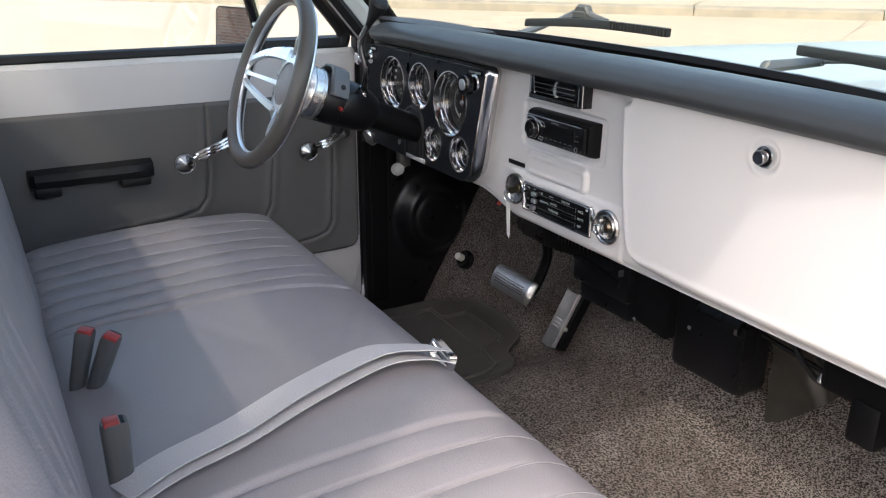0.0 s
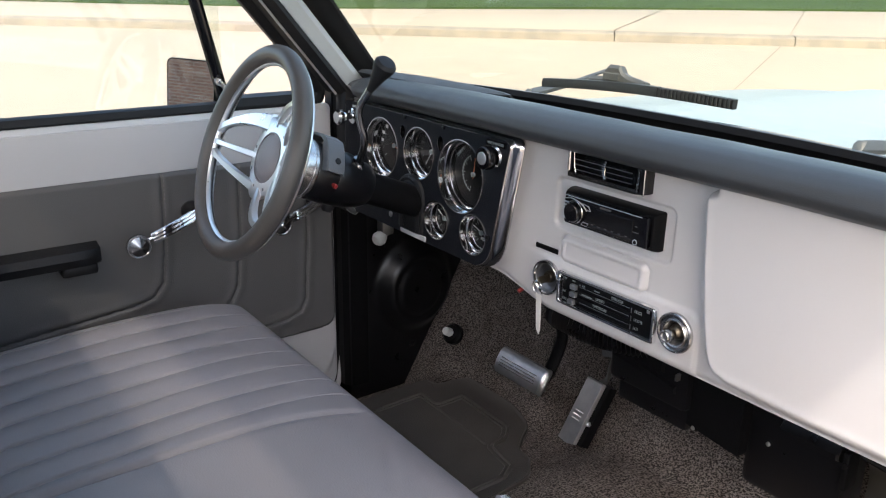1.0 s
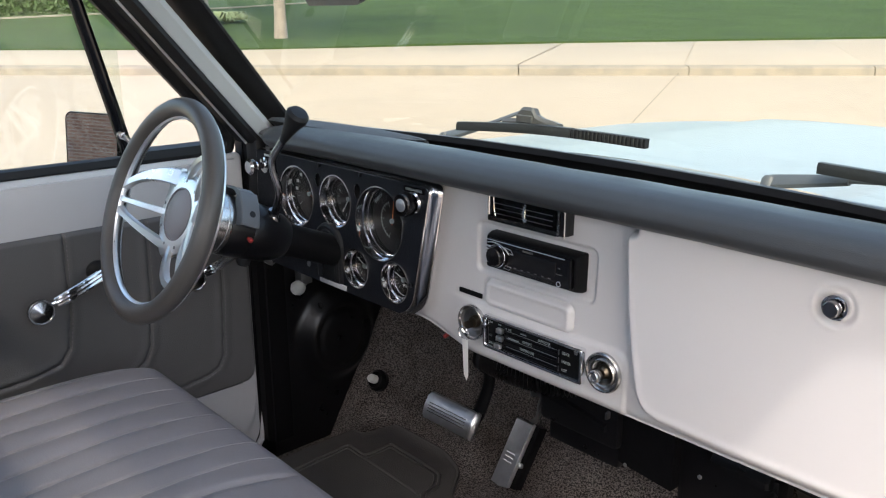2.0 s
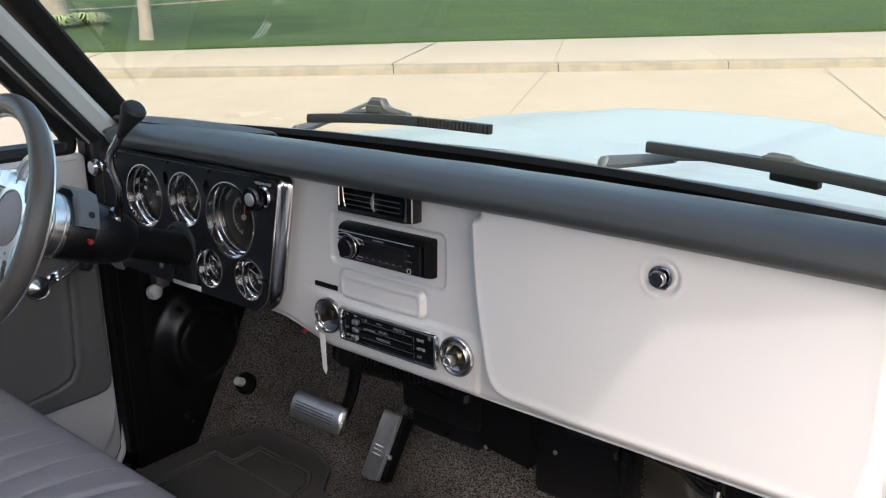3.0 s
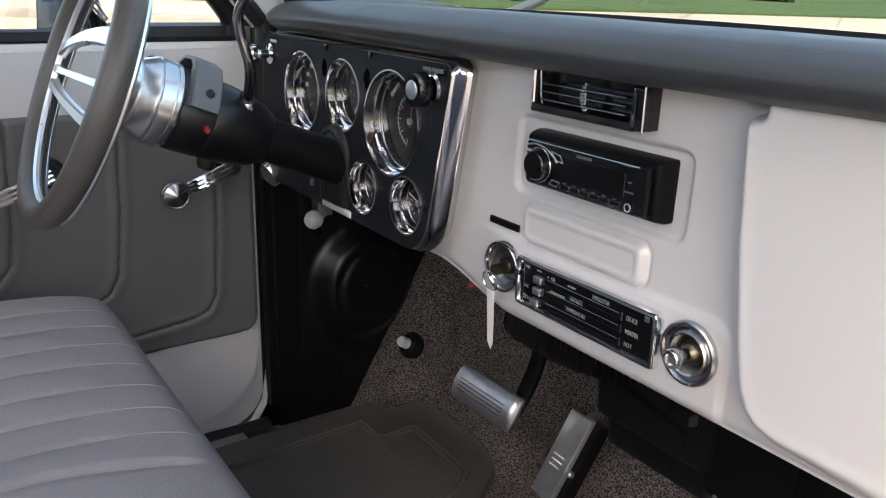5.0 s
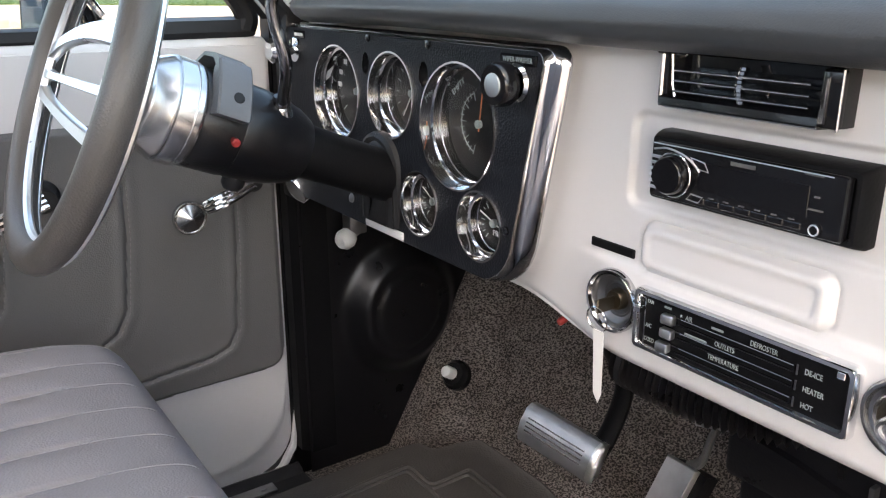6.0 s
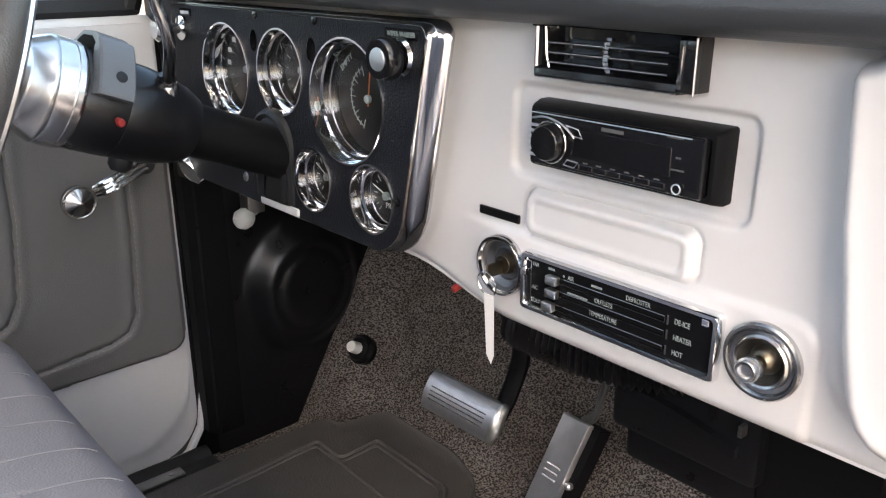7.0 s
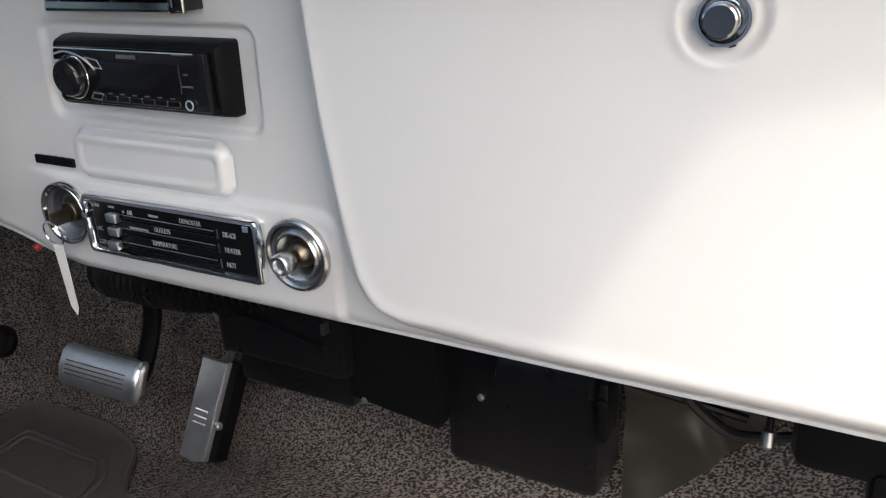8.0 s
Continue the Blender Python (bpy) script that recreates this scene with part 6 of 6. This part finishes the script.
# ---- seat belts ----
def buckle(x, y, z, lean_x, lean_y, label):
    b = thing("seat_belt_buckle", (x, y, z), label, "buckle", "seat belt buckles")
    ax = Vector((lean_x, lean_y, 1)).normalized()
    m = Matrix.Translation((x, y, z)) @ ax.to_track_quat("Z", "Y").to_matrix().to_4x4()
    bm = bmesh.new()
    loft(bm, [[m @ Vector((px, py, h)) for px, py in rrect(-w, w, -t, t, t * 0.7, 3)] for h, w, t in ((-0.02, 0.010, 0.005), (0.0, 0.011, 0.008), (0.02, 0.0135, 0.010), (0.065, 0.0145, 0.011), (0.090, 0.0150, 0.0115), (0.096, 0.0135, 0.0105))], cap0=True)
    part("stalk", bm, BUCKLE, b, "grey plastic sleeve")
    bm = bmesh.new()
    box(bm, -0.0115, 0.0050, -0.0100, 0.0085, 0.084, 0.0995, 0.002, 2, m)
    part("release_button", bm, RED, b, "red release button")
    bm = bmesh.new()
    box(bm, 0.0058, 0.0110, -0.0085, 0.0085, 0.084, 0.0966, 0.001, 1, m)
    part("tongue_slot", bm, BLACK, b, "dark tongue slot")
    bm = bmesh.new()
    pts = [m @ Vector(q) for q in ((0.0, 0.001, 0.004), (-0.002, -0.006, -0.012), (-0.006, -0.020, -0.014), (-0.008, -0.040, -0.020))]
    loft(bm, [[p + Vector((0.011, 0, 0)), p + Vector((0.012, 0.002, 0.0015)), p + Vector((-0.012, 0.002, 0.0015)), p + Vector((-0.011, 0, 0))] for p in curve_pts(pts, 9)], cap0=True)
    part("foot_strap", bm, BLACK, b, "short black webbing foot")


buckle(0.033, -0.825, 0.325, 0.11, 0.24, "grey seat belt buckle with red button, upright on the seat")
buckle(0.046, -0.806, 0.325, 0.24, 0.36, "grey seat belt buckle with red button, leaning on the seat")
buckle(0.285, -0.808, 0.318, 0.02, 0.0, "grey seat belt buckle with red button beside the belt")
belt = thing("seat_belt", (0.32, -0.78, 0.34), "pale grey lap belt lying across the seat cushion", "seat belt")


def strap(dx, dz, pts, w=0.024):
    bm = bmesh.new()
    loops = []
    for p in curve_pts(pts, 36):
        q = p.z
        s = Vector((w, 0.007, 0.004))
        loops.append([Vector((p.x + dx, p.y, q + dz)) - s, Vector((p.x + dx, p.y, q + dz)) + s, Vector((p.x + dx, p.y, q + dz + 0.0018)) + s, Vector((p.x + dx, p.y, q + dz + 0.0018)) - s])
    loft(bm, loops, cap0=True)
    return bm


part("webbing", strap(0.0, 0.0, [(0.318, -0.815, 0.343), (0.305, -0.76, 0.358), (0.286, -0.68, 0.366), (0.245, -0.58, 0.374), (0.208, -0.47, 0.376), (0.207, -0.41, 0.368), (0.209, -0.364, 0.357)]), WEB, belt, "pale grey webbing")
part("webbing_under", strap(0.007, -0.0045, [(0.322, -0.815, 0.343), (0.309, -0.76, 0.356), (0.290, -0.68, 0.362), (0.250, -0.58, 0.368), (0.214, -0.47, 0.371), (0.212, -0.41, 0.364), (0.218, -0.366, 0.350)]), WEB, belt, "pale grey webbing")
bm = bmesh.new()
tg0 = rrect(-0.030, 0.030, -0.0145, 0.0145, 0.006, 4)
tg1 = rrect(-0.026, 0.026, -0.0105, 0.0105, 0.003, 4)
m = Matrix.Translation((0.206, -0.356, 0.342)) @ Matrix.Rotation(radians(-4), 4, "Z") @ Matrix.Rotation(radians(5), 4, "Y") @ Matrix.Rotation(radians(-14), 4, "X")
loft(bm, [[m @ Vector((a, -0.006, c)) for a, c in tg1], [m @ Vector((a, -0.006, c)) for a, c in tg0], [m @ Vector((a, 0.006, c)) for a, c in tg0], [m @ Vector((a, 0.006, c)) for a, c in tg1]], cap1=False)
loft(bm, [[m @ Vector((a, 0.006, c)) for a, c in tg1], [m @ Vector((a, -0.006, c)) for a, c in tg1]], cap1=False)
box(bm, -0.027, 0.027, -0.0015, 0.0015, -0.002, 0.004, 0.0008, 1, m)
part("tongue", bm, CHROME, belt, "bright metal belt tongue")

# ---- pedals ----
brake = thing("brake_pedal", (-0.353, 0.20, 0.17), "brushed steel brake pedal pad on black arm", "pedal")
bm = bmesh.new()
prof = [(-0.029, -0.010), (-0.028, 0.0), (-0.020, 0.007), (0.0, 0.0105), (0.020, 0.007), (0.028, 0.0), (0.029, -0.010)]
def brk_s(u, v, o):
    c = Vector((-0.349, 0.150, 0.151))
    e1, e2 = Vector((1.0, 0.09, -0.06)).normalized(), Vector((0.04, 0.36, 0.85)).normalized()
    n = e2.cross(e1).normalized()
    n = n if n.y < 0 else -n
    return c + e1 * u + e2 * v + n * o
loft(bm, [[brk_s(u, v, o) for v, o in prof] for u in (-0.063, -0.061, 0.061, 0.063)], cap0=True)
bp = part("pad", bm, PEDALM, brake, "curved brushed steel pad")
for v, o in ((0.009, 0.0096), (0.003, 0.0104), (-0.003, 0.0104), (-0.009, 0.0096)):
    bm = bmesh.new()
    tube(bm, [brk_s(-0.052, v, o), brk_s(0.048, v, o)], 0.0009, 6)
    part("groove", bm, BUCKLE, bp)
bm = bmesh.new()
tube(bm, curve_pts([brk_s(0.030, 0.0, -0.014), brk_s(0.050, 0.012, -0.020), (-0.288, 0.200, 0.222), (-0.290, 0.200, 0.262), (-0.312, 0.198, 0.295), (-0.325, 0.19, 0.40)], 22), 0.016, 12, squash=0.7)
part("arm", bm, BLACK, brake, "black pedal arm")
bm = bmesh.new()
loft(bm, [[brk_s(u, v * k, (o + 0.012) * k - 0.012 + dz) for v, o in prof] for u, k, dz in ((0.0605, 1.03, 0.0004), (0.0635, 1.03, 0.0004), (0.0665, 0.96, 0.0), (0.0680, 0.86, 0.0))], cap0=True)
part("end_cap", bm, ALLOY, bp, "bright rounded pad end")

gas = thing("accelerator_pedal", (-0.21, 0.20, 0.03), "flat brushed steel accelerator pedal on black base", "pedal")
G0, G1, G2 = Vector((-0.216, 0.213, 0.176)), Vector((-0.158, 0.204, 0.181)), Vector((-0.240, 0.164, 0.043))
ge1, ge2 = (G1 - G0).normalized(), (G2 - G0).normalized()
gn = ge2.cross(ge1).normalized()
gn = gn if gn.y < 0 else -gn
def gp(u, v, o):
    return G0 + ge1 * u + ge2 * v + gn * o
GL, GW = (G2 - G0).length, 0.050
bm = bmesh.new()
ol = [(0.0, 0.0), (GW, 0.0), (GW, GL * 0.96), (GW * 0.55, GL), (0.0, GL * 0.985)]
loft(bm, [[gp(u, v, -0.004) for u, v in ol], [gp(u, v, 0.003) for u, v in ol], [gp(u * 0.96 + 0.001, v * 0.98 + 0.0015, 0.0045) for u, v in ol]], cap0=True)
pp = part("pad", bm, PEDALM, gas, "flat brushed steel plate")
for k in (-0.009, 0.0, 0.009):
    bm = bmesh.new()
    tube(bm, [gp(0.012, GL * 0.56 + k, 0.0048), gp(GW - 0.014, GL * 0.56 + k, 0.0048)], 0.0013, 6)
    part("rib", bm, ALLOY, pp)
bm = bmesh.new()
ol2 = [(0.004, 0.002), (GW + 0.012, 0.002), (GW + 0.012, GL * 0.95), (0.004, GL * 0.97)]
loft(bm, [[gp(u, v, -0.024) for u, v in ol2], [gp(u, v, -0.0045) for u, v in ol2]], cap0=True)
part("base", bm, BLACK, gas, "black rubber base")
bm = bmesh.new()
lathe(bm, [(0.005, 0.0), (0.005, 0.006), (0.003, 0.008)], gp(GW + 0.006, GL * 0.6, -0.004), gn, 12)
part("bolt", bm, BRUSHED, gas)
bm = bmesh.new()
tube(bm, curve_pts([gp(GW * 0.5, 0.004, -0.010), gp(GW * 0.85, -0.012, -0.006), (-0.153, 0.203, 0.230), (-0.145, 0.200, 0.258), (-0.136, 0.190, 0.340)], 20), 0.0075, 10, squash=0.6)
part("rod", bm, BUCKLE, gas, "grey steel throttle arm")
bm = bmesh.new()
box(bm, -0.174, -0.116, 0.196, 0.200, 0.251, 0.263, 0.001, 1, Matrix.Translation((-0.145, 0.198, 0.257)) @ Matrix.Rotation(radians(-16), 4, "Y") @ Matrix.Translation((0.145, -0.198, -0.257)))
part("rod_bracket", bm, SATIN, gas, "small bright bracket")

# dimmer switch on the toe board
dim = thing("dimmer_switch", (-0.665, 0.22, 0.08), "white foot switch button in black rubber boot", "switch")
DN = Vector((0.25, -0.83, 0.55)).normalized()
DB = Vector((-0.688, 0.225, 0.088))
bm = bmesh.new()
lathe(bm, [(0.027, -0.020), (0.026, 0.002), (0.021, 0.007), (0.0195, 0.011), (0.012, 0.013)], DB, DN, 24)
part("boot", bm, BLACK, dim, "black rubber boot")
bm = bmesh.new()
lathe(bm, [(0.0105, 0.010), (0.0105, 0.030), (0.009, 0.034), (0.003, 0.035)], DB, DN, 18)
part("button", bm, KNOBW, dim, "white button")

# ---- floor mat ----
MAT = [(-0.640, -0.34), (-0.20, -0.34), (-0.165, -0.16), (-0.175, 0.03), (-0.245, 0.095), (-0.290, 0.105), (-0.315, 0.135), (-0.350, 0.185), (-0.420, 0.205), (-0.590, 0.203), (-0.612, 0.180), (-0.618, 0.128), (-0.662, 0.122), (-0.668, 0.02), (-0.655, -0.15)]


def inside(x, y, poly):
    c = False
    for (ax, ay), (bx, by) in zip(poly, poly[1:] + poly[:1]):
        if (ay > y) != (by > y) and x < (bx - ax) * (y - ay) / (by - ay) + ax:
            c = not c
    return c


mats = thing("floor_mat", (-0.42, -0.1, 0.0), "taupe rubber floor mat with moulded ridges on the carpet", "floor mat")
def soft_poly(poly, n=5, rad=0.03):
    """The outline with rounded corners."""
    p = [Vector(q) for q in poly]
    o = []
    for i in range(len(p)):
        a, b, c = p[i - 1], p[i], p[(i + 1) % len(p)]
        r = min(rad, (b - a).length * 0.4, (c - b).length * 0.4)
        s, e = b + (a - b).normalized() * r, b + (c - b).normalized() * r
        for k in range(n + 1):
            t = k / n
            o.append(s * (1 - t) ** 2 + b * 2 * t * (1 - t) + e * t * t)
    return o
def mat_z(x, y):
    return floor_z(x, y) + 0.005
bm = bmesh.new()
mo = soft_poly(MAT)
cx = sum((p for p in mo), Vector((0, 0))) / len(mo)
loops = [[(p.x, p.y, mat_z(p.x, p.y) - 0.003) for p in mo], [(p.x, p.y, mat_z(p.x, p.y) + 0.004) for p in mo]]
for k in (0.985, 0.96, 0.85, 0.7, 0.5, 0.3, 0.12):
    loops.append([((cx + (p - cx) * k).x, (cx + (p - cx) * k).y, mat_z(*(cx + (p - cx) * k)) + (0.006 if k > 0.98 else 0.003)) for p in mo])
loft(bm, loops)
mb = part("sheet", bm, MATR, mats, "taupe rubber sheet")
RIDGE = [(-0.585, -0.30), (-0.602, 0.073), (-0.538, 0.073), (-0.540, 0.146), (-0.372, 0.143), (-0.338, 0.108), (-0.330, 0.066), (-0.250, 0.050), (-0.215, 0.0), (-0.225, -0.30)]


def inset(poly, d):
    """The outline, clockwise from above, moved inwards by d."""
    p = [Vector(q) for q in poly]
    o = []
    for i in range(len(p)):
        u, v = (p[i] - p[i - 1]).normalized(), (p[(i + 1) % len(p)] - p[i]).normalized()
        a, b = Vector((u.y, -u.x)), Vector((v.y, -v.x))
        o.append(p[i] + (a + b) * d / (1 + a.dot(b)))
    return o


for off_d, r in ((0.0, 0.0050), (0.010, 0.0036)):
    bm = bmesh.new()
    pts = soft_poly(inset(RIDGE, off_d), 5, 0.012)
    pts = fine_line(pts + [pts[0]])[:-1]
    tube(bm, [(p.x, p.y, mat_z(p.x, p.y) + 0.0035) for p in pts], r, 8, closed=True, squash=0.8)
    part("ridge", bm, MATR, mb)
bm = bmesh.new()
tube(bm, [(p.x, p.y, mat_z(p.x, p.y) + 0.0032) for p in fine_line([Vector((-0.534, 0.064)), Vector((-0.346, 0.060))])], 0.0036, 8, squash=0.8)
part("ridge", bm, MATR, mb)

# ---- under the dashboard ----
duct = thing("ribbed_duct", (-0.06, 0.06, 0.36), "black ribbed flexible duct under the dashboard", "duct")
bm = bmesh.new()
pts, rad = [], []
for k in range(73):
    t = k / 72
    pts.append(Vector((-0.145 + 0.23 * t, 0.045 + 0.095 * t * t, 0.390 - 0.012 * math.sin(t * 3.1))))
    rad.append(0.030 + (0.0032 if k % 2 else -0.0028) + 0.0015 * noise.noise(Vector((k * 0.7, 0, 5))))
tube(bm, pts, rad, 18)
part("hose", bm, KICKM, duct, "black ribbed hose")
for k in (3, 69):
    bm = bmesh.new()
    tube(bm, [pts[k], pts[k + 2]], 0.035, 18)
    part("clamp_band", bm, RUBBER, duct, "black clamp band")
unit = thing("heater_unit", (0.15, 0.15, 0.2), "black heater and fan housing under the dashboard", "heater")
bm = bmesh.new()
box(bm, -0.055, 0.105, 0.085, 0.30, 0.285, 0.402, 0.008)
box(bm, -0.045, 0.10, 0.10, 0.30, 0.245, 0.290, 0.006)
bb = part("blower_box", bm, KICKM, unit, "black blower box")
bm = bmesh.new()
loft(bm, [[(x, 0.086, z0), (x, 0.078, z0 - 0.002), (x, 0.078, z0 - 0.012), (x, 0.086, z0 - 0.014)] for x, z0 in ((-0.045, 0.345), (0.02, 0.338), (0.085, 0.326))], cap0=True)
part("rib", bm, KICKM, bb)
bm = bmesh.new()
loft(bm, [[(x, 0.086, z0), (x, 0.075, z0 - 0.003), (x, 0.075, z0 - 0.018), (x, 0.086, z0 - 0.024)] for x, z0 in ((-0.050, 0.372), (0.0, 0.370), (0.06, 0.362))], cap0=True)
part("rib", bm, KICKM, bb)
bm = bmesh.new()
box(bm, 0.086, 0.091, 0.076, 0.088, 0.338, 0.350, 0.0015)
part("clip", bm, DISH, bb, "small dull metal clip")
bm = bmesh.new()
box(bm, -0.062, -0.050, 0.080, 0.100, 0.380, 0.392, 0.002)
part("bracket", bm, DISH, bb, "small dull metal bracket")
bm = bmesh.new()
loft(bm, [[(0.10, 0.10, z), (0.205, 0.085, z), (0.205, 0.36, z), (0.10, 0.36, z)] for z in (0.262, 0.27, 0.41)], cap0=True)
part("duct_box", bm, BLACK, unit, "black duct box")
bm = bmesh.new()
box(bm, 0.200, 0.352, 0.105, 0.175, 0.212, 0.395, 0.012)
ab = part("air_box", bm, KICKM, unit, "deep black air box")
bm = bmesh.new()
loft(bm, [[(x, 0.106, 0.352), (x, 0.094, 0.349), (x, 0.088 - 0.004 * q, 0.340), (x, 0.088 - 0.004 * q, 0.331), (x, 0.094, 0.327), (x, 0.106, 0.326)] for x, q in ((0.262, 0), (0.264, 1), (0.346, 1), (0.349, 0))], cap0=True)
part("lip", bm, KICKM, ab, "raised lip across the box")
bm = bmesh.new()
box(bm, 0.351, 0.360, 0.095, 0.125, 0.285, 0.342, 0.002)
lathe(bm, [(0.0045, 0.0), (0.0045, 0.003), (0.002, 0.004)], (0.3555, 0.095, 0.324), (0, -1, 0), 10)
part("tab", bm, BLACK, ab, "small bolted black tab")
for x, y, z in ((0.078, 0.084, 0.318), (0.240, 0.104, 0.295), (0.115, 0.099, 0.262)):
    bm = bmesh.new()
    lathe(bm, [(0.0035, 0.0), (0.0035, 0.002), (0.0015, 0.003)], (x, y, z), (0, -1, 0), 10)
    part("screw", bm, SATIN, unit, "dull steel screw")
drain = thing("drain_stub", (0.345, 0.150, 0.20), "short pale drain stub below the air box", "drain stub")
bm = bmesh.new()
lathe(bm, [(0.009, -0.02), (0.010, 0.0), (0.010, 0.012), (0.007, 0.015)], (0.318, 0.140, 0.215), (0.15, -0.2, -1), 14)
part("stub", bm, KNOBW, drain)
bm = bmesh.new()
tube(bm, curve_pts([(0.36, 0.168, 0.325), (0.40, 0.160, 0.318), (0.42, 0.158, 0.300), (0.445, 0.170, 0.275), (0.475, 0.19, 0.265), (0.53, 0.21, 0.27)], 20), 0.005, 8)
solo("heater_hose", bm, RUBBER, "black rubber hose beside the heater unit", "hose")
bm = bmesh.new()
def scoop(x, i):
    """A pressed sheet that narrows towards its foot, with a crease across and dents."""
    k = (x - 0.352) / 0.16
    foot = 0.150 + 0.165 * k ** 1.4
    z = 0.405 + (foot - 0.405) * i
    y = 0.172 + 0.030 * k - 0.022 * math.exp(-((z - 0.322 + 0.035 * k) / 0.022) ** 2) + 0.012 * i
    y += 0.012 * math.exp(-((x - 0.41 - 0.3 * (0.33 - z)) / 0.012) ** 2) * step01(0.36 - z, 0.0, 0.03)
    y += 0.007 * noise.noise(Vector((x * 22, z * 22, 4)))
    return (x, y, z)
bm = grid(span(0.352, 0.512, 0.006), span(0, 1, 0.03), scoop)
vfb = thing("vent_flap_box", (0.42, 0.2, 0.40), "dull olive vent box below the glove box", "vent box")
part("box", bm, OLIVE, vfb, angle=60)
bm = bmesh.new()
box(bm, 0.352, 0.50, 0.205, 0.30, 0.33, 0.405, 0.006)
part("duct_back", bm, OLIVE, vfb)
bm = bmesh.new()
tube(bm, [(0.348, 0.148, 0.318), (0.40, 0.160, 0.305), (0.46, 0.174, 0.290)], 0.004, 8)
part("flap_edge", bm, BLACK, vfb, "dark flap edge")
bm = bmesh.new()
pull = thing("vent_pull", (0.482, 0.12, 0.30), "small steel pull on a dark rod under the dashboard", "pull")
lathe(bm, [(0.0055, 0.0), (0.0055, 0.012), (0.003, 0.015)], (0.482, 0.12, 0.318), (0, -0.3, -1), 12)
part("knob", bm, SATIN, pull, "dull steel knob")
bm = bmesh.new()
lathe(bm, [(0.003, -0.08), (0.003, 0.0)], (0.482, 0.12, 0.318), (0, -0.3, -1), 8)
part("rod", bm, BLACK, pull, "dark rod")
bm = bmesh.new()
box(bm, 0.50, 0.78, 0.08, 0.20, 0.315, 0.40, 0.012)
box(bm, 0.555, 0.60, 0.075, 0.15, 0.265, 0.33, 0.006)
solo("side_duct", bm, BLACK, "black side duct under the dashboard", "duct")
bm = bmesh.new()
for x0, z0 in ((-0.60, 0.46), (-0.30, 0.45)):
    tube(bm, curve_pts([(x0, 0.30, z0), (x0 + 0.08, 0.22, z0 - 0.03), (x0 + 0.2, 0.24, z0 - 0.02), (x0 + 0.3, 0.32, z0)], 20), 0.006, 8)
solo("wiring", bm, RUBBER, "black wiring loom behind the dashboard", "wiring")

# ---- rear-view mirror ----
rv = thing("rear_view_mirror", (-0.02, -0.32, 1.0), "rear-view mirror with dark frame hanging under the roof", "mirror")
RC, RN = Vector((-0.035, -0.325, 0.990)), Vector((-0.30, -0.94, -0.12)).normalized()
ru = Vector((0, 0, 1)).cross(RN).normalized()
rvv = RN.cross(ru)
def rp(outline, d):
    return [RC + ru * a + rvv * b + RN * d for a, b in outline]
bm = bmesh.new()
loft(bm, [rp(rrect(-0.08, 0.08, -0.018, 0.018, 0.015), -0.018), rp(rrect(-0.105, 0.105, -0.031, 0.031, 0.018), -0.006), rp(rrect(-0.107, 0.107, -0.033, 0.033, 0.018), 0.002), rp(rrect(-0.100, 0.100, -0.026, 0.026, 0.014), 0.002)], cap0=True, cap1=False)
part("frame", bm, BUCKLE, rv, "dark frame")
bm = bmesh.new()
loft(bm, [rp(rrect(-0.101, 0.101, -0.027, 0.027, 0.014), 0.0), rp(rrect(-0.100, 0.100, -0.026, 0.026, 0.014), 0.001)], cap0=True)
part("mirror_glass", bm, MIRROR, rv, "mirror glass", angle=20)
bm = bmesh.new()
tube(bm, [RC - RN * 0.015, RC + Vector((0, 0.02, 0.10)), (-0.02, -0.36, 1.25)], 0.007, 10)
part("stem", bm, BRUSHED, rv)

# ---- passenger door, swung open outside the view ----
door2 = thing("door_2", (0.84, -0.03, 0.0), "open passenger door, white with dark grey vinyl inner panel", "door", kind="structure")
DM = Matrix.Translation((0.86, -0.03, 0.0)) @ Matrix.Rotation(radians(62), 4, "Z")
bm = bmesh.new()
box(bm, -0.03, 0.03, -1.0, 0.0, -0.05, 0.66, 0.012, 2, DM)
part("door_skin", bm, WHITE, door2)
bm = bmesh.new()
box(bm, -0.042, -0.031, -0.98, -0.03, 0.13, 0.56, 0.004, 2, DM)
part("vinyl_panel", bm, DOORV, door2, "dark grey vinyl panel")
bm = bmesh.new()
tube(bm, [DM @ Vector(p) for p in ((0.0, -0.99, 0.655), (0.0, -0.99, 1.20), (0.0, -0.52, 1.21), (0.0, -0.05, 0.70), (0.0, -0.04, 0.655))], 0.016, 8)
part("window_frame", bm, GLOSSB, door2, "black window frame")
